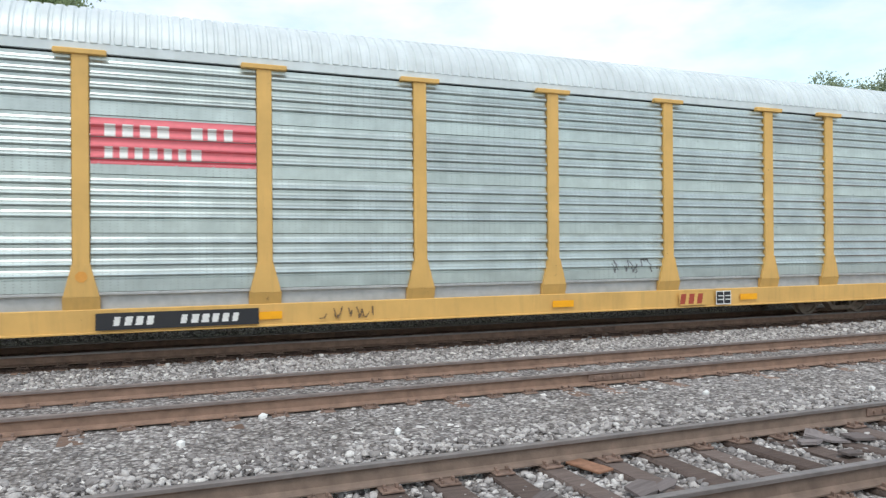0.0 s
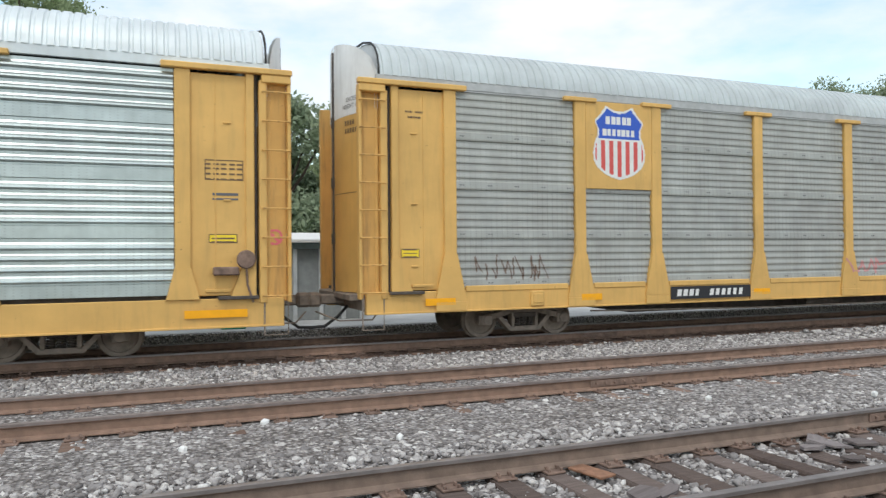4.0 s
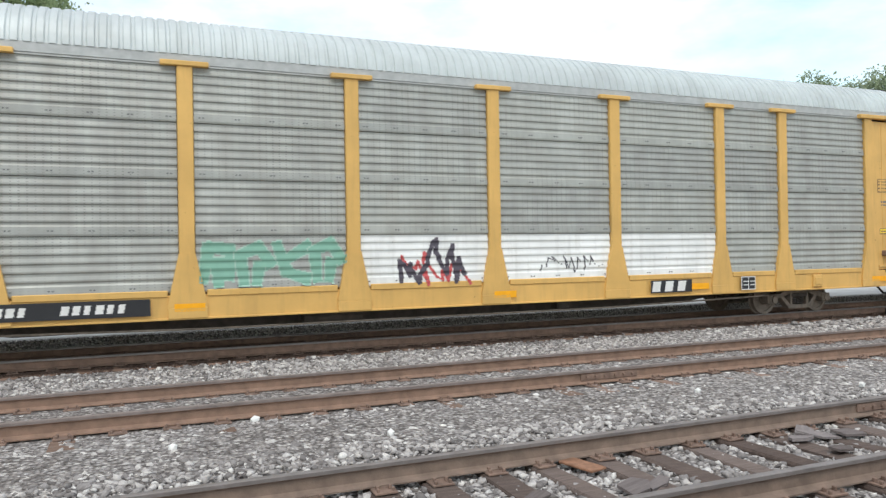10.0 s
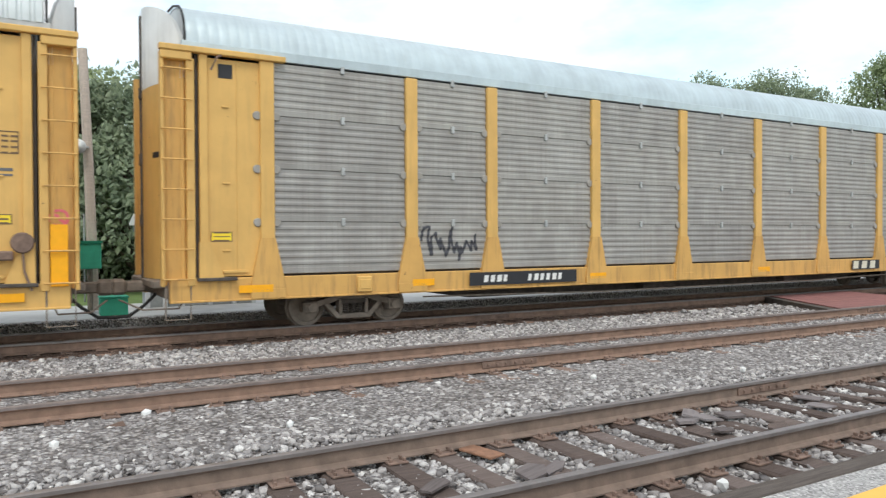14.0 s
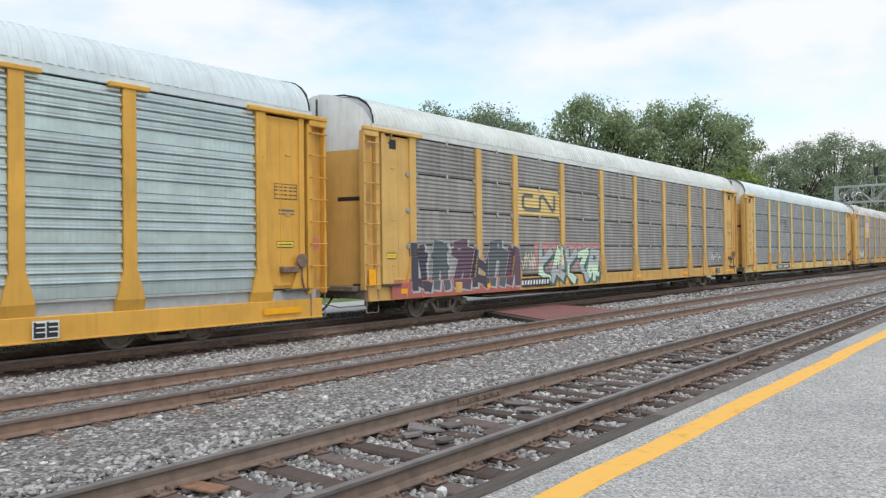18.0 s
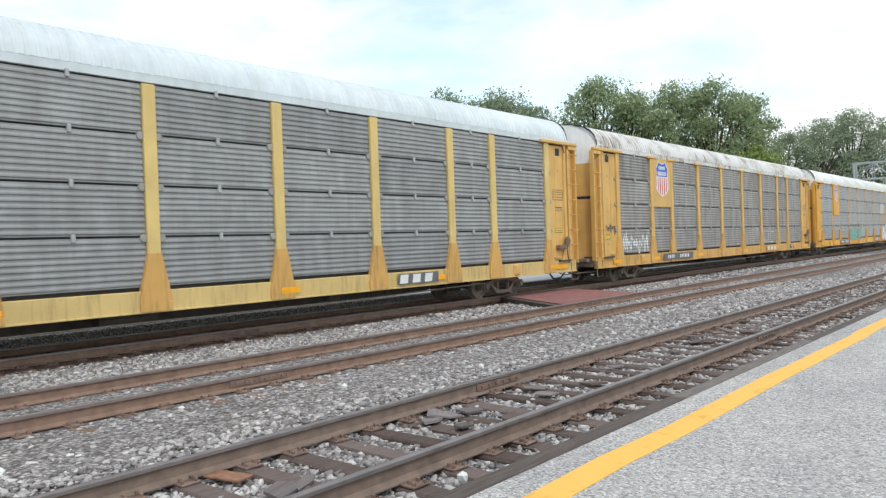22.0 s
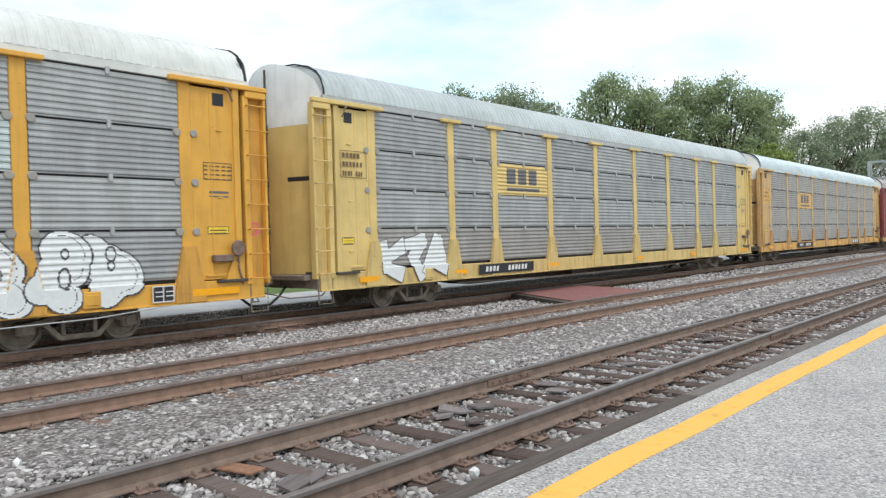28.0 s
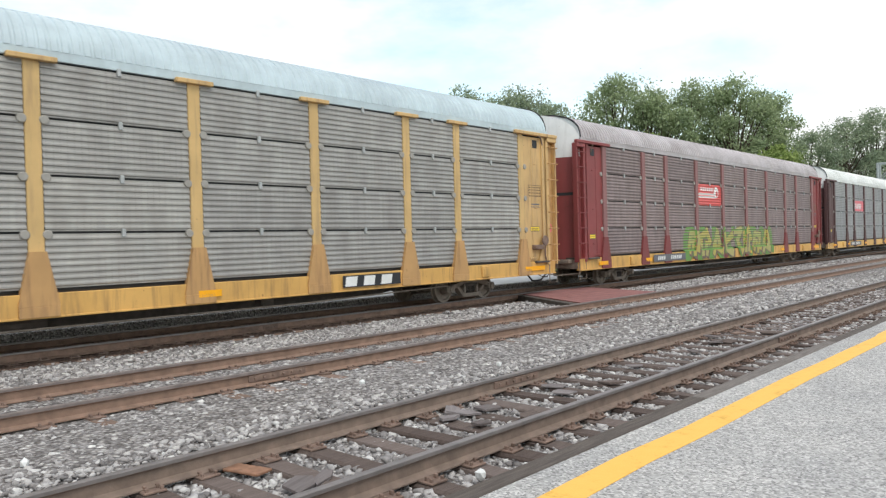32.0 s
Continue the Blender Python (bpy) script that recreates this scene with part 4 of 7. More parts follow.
def autorack(style, label):
    """One covered car carrier. The near side is the one towards the platform, y negative; its front points to -x."""
    fr, sheet, roof = M[style["frame"]], M[style["sheet"]], M[style["roof"]]
    sill_m = M[style.get("sill", style["frame"])]
    rib = style["rib"]
    fk = style["frame"]
    car = thing("autorack_car", label, "railcar", "autoracks of the train")
    # underframe
    s = Shape().box(-13.4, 13.4, -1.45, 1.45, 0.94, 1.03)
    s.prism([(-13.3, 0.94), (-13.3, 0.64), (-8.8, 0.62), (-6.9, 0.34), (6.9, 0.34), (8.8, 0.62), (13.3, 0.64), (13.3, 0.94)], -0.42, 0.42, "y")
    for x in range(-12, 13, 3):
        s.box(x - 0.06, x + 0.06, -1.45, 1.45, 0.70, 0.94)
    part("underframe", kept("underframe", lambda: s.mesh("underframe", M["steel_dark"])), None, car, "dark steel flatcar underframe")
    # One black box puts the shade of the unlit inside behind the gaps.
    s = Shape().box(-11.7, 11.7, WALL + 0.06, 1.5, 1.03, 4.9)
    part("interior", kept("interior", lambda: s.mesh("interior", M["black"])), None, car, "black box that paints the unlit inside behind the side sheets")
    lo, hi = style.get("sill_z", (0.60, 1.0))
    for y in (-1, 1):
        s = Shape().box(-13.42, 13.42, min(y * 1.595, y * 1.44), max(y * 1.595, y * 1.44), lo + 0.02, hi, 0.012)
        s.box(-13.42, 13.42, min(y * 1.62, y * 1.44), max(y * 1.62, y * 1.44), lo, lo + 0.035, 0.006)
        part("side_sill", kept(("sill", y, lo, style.get("sill", fk)), lambda: s.mesh("side_sill", sill_m)), None, car)
    if hi < 0.9:
        s = Shape().box(-13.3, 13.3, WALL + 0.03, WALL + 0.08, hi, 0.985)
        s.box(-11.6, 11.6, WALL - 0.03, WALL + 0.03, 0.985, 1.036, 0.008)
        part("deck_edge", kept("deck_edge", lambda: s.mesh("deck_edge", M["clip"])), None, car, "grey steel deck edge above the low sill")
    s = Shape().box(-13.3, 13.3, 1.52, 1.6, 1.0, 4.9)
    part("far_side", kept(("far", style["sheet"]), lambda: s.mesh("far_side", sheet)), None, car)
    # sheets and posts
    for i in range(9):
        a, b = POSTS[i] + 0.135, POSTS[i + 1] - 0.135
        w = round(b - a, 2)
        for r in range(4):
            m = sheet
            if (i, r) in style.get("swap", {}):
                m = M[style["swap"][i, r]]
            me = kept(("sheet", rib, w, m.name), lambda: sheet_mesh(rib, w, m))
            part("side_panel", me, None, car, at=((a + b) / 2, WALL, Z_SILL + r * ROW))
        if style.get("lip", True):
            s = Shape().box(-w / 2 + 0.17, w / 2 - 0.17, -0.07, 0.02, 0.0, 0.11, 0.012)
            part("sill_lip", kept(("lip", w, fk), lambda: s.mesh("sill_lip", fr)), None, car, at=((a + b) / 2, WALL, 0.975))
        if style.get("clips"):
            for z in (1, 2, 3, 4):
                s = Shape().box(-0.035, 0.035, -0.055, 0.0, -0.07, 0.07, 0.01)
                part("panel_clip", kept("clip", lambda: s.mesh("panel_clip", M["clip"])), None, car, at=((a + b) / 2, WALL, Z_SILL + z * ROW))
    for i, p in enumerate(POSTS):
        o = part("post", kept(("post", style.get("post", fk), style.get("recess", 0.0), hi, rib in "BC"), lambda: post_mesh(M[style.get("post", fk)], style.get("recess", 0.0), hi if rib == "S" else 0.0, rib in "BC")), None, car, at=(p, 0, 0))
        if rib in "BC":
            part("post_foot", kept(("foot", fk), lambda: foot_shape(Shape()).mesh("post_foot", M[fk + "_soil_shade"])), None, o, "soiled flared foot of a post")
        if style.get("caps", True) and 0 < i < 9:
            s = Shape().box(-0.38, 0.38, FACE - 0.035, WALL, Z_TOP - 0.01, Z_TOP + 0.075, 0.012)
            part("post_cap", kept(("cap", fk), lambda: s.mesh("post_cap", fr)), None, o)
        if style.get("clips"):
            for z in (1, 2, 3):
                for sx in (-1, 1):
                    s = Shape()
                    s.lathe([(0.065, -0.012), (0.078, 0.0), (0.078, 0.03)], 12)
                    part("hinge_clip", kept("hinge", lambda: s.mesh("hinge_clip", M["hinge"])), None, o, at=(sx * 0.17, WALL - 0.035, Z_SILL + z * ROW - 0.02))
    # top chord and roof
    s = Shape().box(-13.2, 13.2, -1.57, -1.5, Z_TOP + 0.03, 4.97, 0.01)
    s.box(-13.2, 13.2, 1.5, 1.57, Z_TOP + 0.03, 4.97, 0.01)
    part("roof_rail", kept(("chord", style["roof"]), lambda: s.mesh("roof_rail", M["clip"] if style["roof"] == "roof_zinc" else roof)), None, car, "grey steel rail under the roof edge")
    if rib == "A":
        s = Shape().box(-11.6, 11.6, WALL - 0.022, WALL, Z_TOP - 0.006, Z_TOP + 0.027, 0.005)
        part("top_strip", kept(("strip", fk), lambda: s.mesh("top_strip", M["zinc_pale"])), None, car, "thin pale zinc strip above the sheets")
    part("roof", kept(("roof", style["roof"], style.get("high", 0.025)), lambda: roof_mesh(roof, style.get("high", 0.025))), None, car, style.get("roof_label", "corrugated arched metal roof"))
    for sx in (-1, 1):
        pts = [(sx * 13.14, -1.54, 4.9), (sx * 13.14, -1.52, 5.14), (sx * 13.14, -1.44, 5.35), (sx * 13.14, -1.28, 5.53), (sx * 13.14, -1.02, 5.68), (sx * 13.14, -0.5, 5.82), (sx * 13.14, 0.0, 5.86)]
        part("roof_seal", kept(("seal", sx), lambda: Shape().tube(pts, 0.022, 6).mesh("roof_seal", M["rubber"])), None, car, "black seal strip round the roof end")
    # both ends
    for e in (-1, 1):
        x = e * HALF

        def bx(a, b):
            return (min(x - e * a, x - e * b), max(x - e * a, x - e * b))
        s = Shape().box(*bx(0.62, 1.66), FACE + 0.06, WALL + 0.05, 1.02, Z_TOP - 0.04, 0.012)
        s.box(*bx(0.62, 0.76), FACE + 0.012, WALL + 0.05, 1.02, Z_TOP, 0.012)
        s.box(*bx(1.24, 1.26), FACE + 0.05, WALL, 1.06, Z_TOP - 0.1, 0.003)
        s.prism([(x - e * 0.6, 0.98), (x - e * 1.02, 0.98), (x - e * 0.78, 1.62), (x - e * 0.6, 1.62)], FACE - 0.004, WALL, "y")
        s.box(*bx(1.0, 1.42), FACE + 0.03, WALL, 1.08, 1.13, 0.006)
        for hz in (1.45, 2.6, 3.9):
            s.box(*bx(1.0, 1.12), FACE + 0.035, FACE + 0.07, hz, hz + 0.03, 0.006)
        part("end_panel", kept(("endp", e, fk), lambda: s.mesh("end_panel", fr)), None, car)
        s = Shape().box(*bx(-0.02, 2.1), FACE - 0.05, WALL, Z_TOP + 0.0, Z_TOP + 0.1, 0.015)
        s.box(*bx(0.0, 0.5), FACE - 0.03, WALL + 0.1, Z_TOP - 0.14, Z_TOP, 0.015)
        part("end_header", kept(("header", e, fk), lambda: s.mesh("end_header", fr)), None, car)
        # Browner paint on the back plate stands in for shade behind the rungs.
        s = Shape().box(*bx(0.065, 0.405), WALL + 0.055, WALL + 0.12, 0.9, Z_TOP - 0.1, 0.01)
        lad = part("ladder", kept(("ladder", e, fk), lambda: s.mesh("ladder", M[fk + "_soil_shade"])), None, car, "ladder with a back plate painted darker for the recess shade")
        for near, far in ((0.0, 0.06), (0.41, 0.54)):
            s = Shape().box(*bx(near, far), FACE, WALL + 0.1, 0.88, Z_TOP - 0.1, 0.012)
            part("stile", kept(("stile", e, fk, near), lambda: s.mesh("stile", fr)), None, lad)
        s = Shape().box(*bx(0.0, 0.5), 1.5, 1.62, 0.88, Z_TOP + 0.1, 0.012)
        part("corner_post", kept(("corner", e, fk), lambda: s.mesh("corner_post", M[fk + "_soil_shade"])), None, car, "soiled corner post on the far side")
        for r in range(8):
            part("rung", kept(("rung", fk), lambda: rung_mesh(M[fk + "_soil_shade"])), None, lad, at=(x - e * 0.25, FACE - 0.012, 1.0 + r * 0.495))
        s = Shape().tube([(x - e * 0.06, FACE + 0.02, 0.9), (x - e * 0.06, FACE + 0.02, 0.33), (x - e * 0.46, FACE + 0.02, 0.33), (x - e * 0.46, FACE + 0.02, 0.9)], 0.016, 6)
        part("step", kept(("step", e), lambda: s.mesh("step", M["steel_worn"])), None, car, "bent bar step under the ladder")
        # dark gap between ladder and end panel, curved doors, gable
        s = Shape().box(*bx(0.566, 0.605), WALL + 0.02, WALL + 0.14, 0.95, Z_TOP)
        part("door_gap", kept(("slot", e), lambda: s.mesh("door_slot", M["steel_dark"])), None, car)
        for side in (-1, 1):
            pts = []
            for t in range(9):
                f = t / 8
                yy = side * (1.5 * (1 - f) + 0.03 * f)
                pts.append((x - e * (0.34 - 0.40 * math.sin(f * math.pi / 2)), yy))
            loop = pts + [(px + e * -0.05, py) for px, py in pts[::-1]]
            s = Shape().prism(loop, 0.98, 4.34, "z")
            part("end_door", kept(("door", e, side, fk), lambda: s.mesh("end_door", fr)), None, car, "curved end door leaf")
            s2 = Shape()
            for back in (0.0, 0.05):
                s2.add([(px - e * back, py, z) for px, py in pts for z in (4.345, arch(py))], [(2 * q, 2 * q + 2, 2 * q + 3, 2 * q + 1) for q in range(8)])
            part("door_top", kept(("doortop", e, side), lambda: s2.mesh("door_top", M["white_paint"])), None, car, "white top of the end door")
            if rib in "BC":
                for zs in (3.08,):
                    arc = [(x - e * (0.335 - 0.40 * math.sin(f * math.pi / 2)), side * (1.5 * (1 - f) + 0.03 * f)) for f in (0.1, 0.2, 0.3, 0.4, 0.5, 0.58)]
                    s3 = Shape().prism(arc + [(px - e * 0.03, py) for px, py in arc[::-1]], zs, zs + 0.1, "z")
                    part("door_slot", kept(("doorslot", e, side, zs), lambda: s3.mesh("door_slot", M["black"])), None, car, "dark slot in the end door")
        s = Shape().tube([(x + e * 0.075, 0.0, 0.95), (x + e * 0.075, 0.0, 5.7)], 0.026, 7)
        for zb in (1.9, 3.0, 4.2):
            s.box(*bx(-0.11, -0.05), -0.05, 0.05, zb, zb + 0.22, 0.01)
        part("lock_rod", kept(("rod", e), lambda: s.mesh("lock_rod", M["steel_dark"])), None, car, "dark locking rod between the door leaves")
        s = Shape().box(*bx(0.56, 1.22), FACE - 0.07, WALL, 0.955, 1.012, 0.01)
        part("end_tread", kept(("tread", e), lambda: s.mesh("end_tread", M["steel_dark"])), None, car, "dark steel tread beside the ladder")
        if rib in "BC":
            s = Shape().box(*bx(0.94, 1.18), FACE + 0.052, FACE + 0.07, 4.4, 4.64, 0.004)
            part("vent_hole", kept(("hole", e), lambda: s.mesh("vent_hole", M["black"])), None, car, "dark square opening near the panel top")
            s = Shape().tube([(x - e * 1.0, FACE - 0.01, 4.78), (x - e * 0.9, FACE - 0.06, 4.72), (x - e * 0.8, FACE - 0.05, 4.5)], 0.022, 6)
            part("latch_arm", kept(("latch", e), lambda: s.mesh("latch_arm", M["rust"])), None, car, "rusty latch arm")
        s = gable_shape(x - e * 0.46)
        part("end_gable", kept(("gable", e), lambda: s.mesh("end_gable", M["white_paint"])), None, car, "white gable sheet under the roof end")
        s = Shape().box(*bx(-0.1, 0.1), -1.3, 1.3, 0.84, 0.97, 0.02)
        part("end_platform", kept(("endplat", e), lambda: s.mesh("end_platform", M["steel_worn"])), None, car, "narrow steel platform under the end doors")
        if e < 0 and rib == "A":
            part("door_marks", kept("door_marks", door_marks_mesh), None, car, "rows of small dark bars and a seam on the door")
            part("notice", kept("notice", notice_mesh), None, car, "small dark stencilled notice on the white door top")
        s = Shape().box(*bx(0.1, 0.6), -1.5, 1.5, 0.66, 0.97, 0.02)
        part("end_sill", kept(("endsill", e), lambda: s.mesh("end_sill", M["steel_worn"])), None, car)
        # coupler and hose
        s = Shape().box(*bx(-0.42, 0.4), -0.1, 0.1, 0.72, 0.92, 0.03)
        s.box(*bx(-0.62, -0.36), -0.19, 0.12, 0.68, 0.96, 0.05)
        s.box(*bx(-0.66, -0.5), -0.02, 0.2, 0.7, 0.94, 0.05)
        part("coupler", kept(("coupler", e), lambda: s.mesh("coupler", M["steel_worn"])), None, car, "dusty knuckle coupler")
        s = Shape().tube([(x - e * 0.1, -0.35, 0.7), (x + e * 0.1, -0.38, 0.5), (x + e * 0.35, -0.36, 0.32), (x + e * 0.64, -0.3, 0.3)], 0.03, 7)
        part("air_hose", kept(("hose", e), lambda: s.mesh("air_hose", M["rubber"])), None, car, "black rubber brake hose")
        s = Shape().tube([(x - e * 0.35, -1.5, 0.62), (x - e * 0.3, -1.4, 0.5), (x + e * 0.2, -0.9, 0.46), (x + e * 0.5, -0.25, 0.6)], 0.016, 6)
        part("lift_lever", kept(("lever", e), lambda: s.mesh("lift_lever", M["steel_worn"])), None, car, "bent uncoupling lever")
        truck(car, e * 9.95)
    # hand brake at the rear corner
    s = Shape().box(12.25, 12.66, FACE - 0.11, WALL, 1.36, 1.5, 0.02)
    s.lathe([(0.14, -0.03), (0.16, 0.0), (0.14, 0.03)], 16, 0, (12.78, FACE - 0.06, 1.62))
    s.tube([(12.78, FACE - 0.05, 1.6), (12.8, FACE - 0.04, 1.2), (12.9, FACE - 0.02, 0.9)], 0.02, 6)
    part("hand_brake", kept(("brake", style.get("brake", fk)), lambda: s.mesh("hand_brake", M["rust"])), None, car, "hand brake housing with wheel and chain")
    # brake rigging below
    s = Shape().tube([(-2.2, -0.9, 0.5), (-2.1, -0.9, 0.5), (-1.2, -0.9, 0.5), (-1.1, -0.9, 0.5)], 0.15, 14)
    part("air_reservoir", kept("reservoir", lambda: s.mesh("air_reservoir", M["steel_dark"])), None, car, "dark air reservoir below the sill")
    s = Shape().box(3.0, 3.3, -1.25, -0.95, 0.42, 0.62, 0.03)
    part("brake_valve", kept("valve", lambda: s.mesh("brake_valve", M["steel_dark"])), None, car, "brake valve below the sill")
    if rib != "S":
        s = Shape().box(-10.1, -9.8, FACE - 0.03, -1.55, 0.66, 0.96, 0.02)
        s.box(-10.06, -9.84, FACE - 0.045, FACE - 0.02, 0.72, 0.9, 0.01)
        for far in (0, 19.9):
            part("jacking_pad", kept(("pad", fk, 0), lambda: s.mesh("jacking_pad", sill_m)), None, car, "worn jacking pad on the sill", (far, 0, 0))
    s = Shape().tube([(-8.6, -1.42, 0.5), (-4, -1.42, 0.42), (4, -1.42, 0.42), (8.6, -1.42, 0.5)], 0.018, 6)
    part("brake_pipe", kept("brake_pipe", lambda: s.mesh("brake_pipe", M["steel_worn"])), None, car)
    # placards and stencilled marks common to the fleet
    for k, (x0, z0, w, h, fn, ms, lab) in enumerate((
            (-HALF + 0.80, 1.62, 0.36, 0.17, lambda x, z: np.where((np.abs(x - 0.18) < 0.165) & (np.abs(z - 0.085) < 0.07), np.where((np.mod(z, 0.07) < 0.03) & (np.abs(x - 0.18) < 0.13), 0, 1), 0), [M["ink"], M["sticker"]], "small yellow warning placard"),
            (HALF - 1.42, 2.95, 0.62, 0.34, lambda x, z: np.where((x < 0.015) | (x > 0.605) | (z < 0.018) | (z > 0.322), 0, np.where((np.mod(z, 0.085) < 0.03) & (np.mod(x, 0.13) < 0.09), 0, -1)), [M["ink"]], "stencilled data panel"),
            (HALF - 1.30, 2.62, 0.42, 0.16, lambda x, z: np.where(np.mod(z, 0.08) < 0.035, 0, -1), [M["grey_mark"]], "stencilled lines"),
            (HALF - 1.36, 1.9, 0.46, 0.15, lambda x, z: np.where((np.abs(x - 0.23) < 0.215) & (np.abs(z - 0.075) < 0.06), np.where((np.mod(z, 0.065) < 0.025) & (np.abs(x - 0.23) < 0.18), 0, 1), 0), [M["ink"], M["sticker"]], "small yellow warning placard"),
            (HALF - 0.42, 1.85, 0.3, 0.3, lambda x, z: np.where((np.abs(np.hypot(x - 0.15, z - 0.15) - 0.12) < 0.022) | ((np.abs(x + z - 0.3) < 0.03) & (np.hypot(x - 0.15, z - 0.15) < 0.12)), 0, -1), [M["rose"]], "round red prohibition sign"))):
        fl = FACE + 0.054 if k < 4 else WALL + 0.048
        part("placard", kept(("plac", k), lambda: decal(car, "placard", "", x0, z0, w, h, fn, ms, rib, 0.015, 0.004, fl).data), None, car, lab)
    for o in [c for c in car.children if c.name.startswith("placard") and "label" not in c]:
        bpy.data.objects.remove(o)
    for x in style.get("tape", ((-12.0, 0.3), (-8.7, 0.24), (-4.2, 0.24), (1.6, 0.24), (6.4, 0.24), (12.3, 0.5))):
        x, hw = x
        s = Shape().box(-hw, hw, -1.612, -1.606, -0.065, 0.065)
        part("reflector", kept(("tape", hw), lambda: s.mesh("reflector", M["reflector"])), None, car, "yellow reflective strip", (x, -0.024, (lo + hi) / 2))
    return car


def number_board(car, seed, x, w, rib, mats, count=9, z=0.69, h=0.27):
    """Dark board on the sill with light slanted bars in place of the marks: a short group and a longer one."""
    r = random.Random(seed)
    cell, up = h * 0.6, h * 0.56
    if count <= 4:
        cell, up = w / (count + 0.3), h * 0.8
        cells = [(w - count * cell) / 2 + i * cell for i in range(count)]
    else:
        free = w - 10 * cell
        cells = [free * 0.3 + i * cell for i in range(4)] + [free * 0.7 + (4 + i) * cell for i in range(6)]
    wide = [r.uniform(0.5, 0.72) if count > 4 else 0.62 for _ in cells]
    z0 = (h - up) / 2

    def fn(u, v):
        out = np.zeros(u.shape, int)
        q = (v - z0) / up
        for c, k in zip(cells, wide):
            p = (u - c - (v - h / 2) * 0.18) / (cell * k)
            out[(p > 0) & (p < 1) & (q > 0) & (q < 1)] = 1
        return out
    decal(car, "number_board", "dark sill board with pale marks", x, z, w, h, fn, mats, rib, 0.013, 0.004, -1.652)


def wild(seed, w, h, n, line=0.03, lean=0.25, thick=0.3, shades=1):
    """Angular letters of straight broad strokes that cross one another: 0 line, 1 and up fill, -1 bare."""
    r = random.Random(seed)
    step = w / n
    letters = []
    for i in range(n):
        c = (i + 0.5) * step
        hw = step * thick * r.uniform(0.4, 0.55)
        st = [(c - step * 0.28, h * 0.06, c - step * 0.2 + lean * r.uniform(-0.3, 0.6) * h, h * r.uniform(0.8, 0.98), hw)]
        st.append((c + step * 0.28, h * 0.04, c + step * 0.22 + lean * r.uniform(-0.3, 0.6) * h, h * r.uniform(0.65, 0.9), hw))
        st.append((c - step * 0.4, h * r.uniform(0.5, 0.8), c + step * 0.4, h * r.uniform(0.35, 0.75), hw * 0.8))
        if r.random() < 0.6:
            st.append((c - step * 0.4, h * r.uniform(0.1, 0.3), c + step * 0.5, h * r.uniform(0.05, 0.25), hw * 0.8))
        if r.random() < 0.5:
            st.append((c - step * 0.3, h * r.uniform(0.78, 0.9), c + step * 0.45, h * r.uniform(0.8, 0.95), hw * 0.7))
        letters.append(st)
    order = list(range(n))
    r.shuffle(order)

    def fn(x, z):
        out = np.full(x.shape, -1)
        for j in order:
            d = np.full(x.shape, 9.0)
            for ax, az, bx_, bz, hw in letters[j]:
                L = math.hypot(bx_ - ax, bz - az) + 1e-6
                ux, uz = (bx_ - ax) / L, (bz - az) / L
                u, v = (x - ax) * ux + (z - az) * uz, (z - az) * ux - (x - ax) * uz
                d = np.minimum(d, np.maximum(np.abs(v) - hw * (0.8 + 0.4 * np.clip(u / L, 0, 1)), np.abs(u - L / 2) - L / 2))
            shadow = np.roll(np.roll(d, 3, 0), -2, 1)
            out[(shadow < line) & (out < 0)] = 0
            out[d < line] = 0
            out[d < 0] = 1 + (j % shades)
        edge = (x < 0.03) | (x > w - 0.03)
        out[edge] = -1
        return out
    return fn


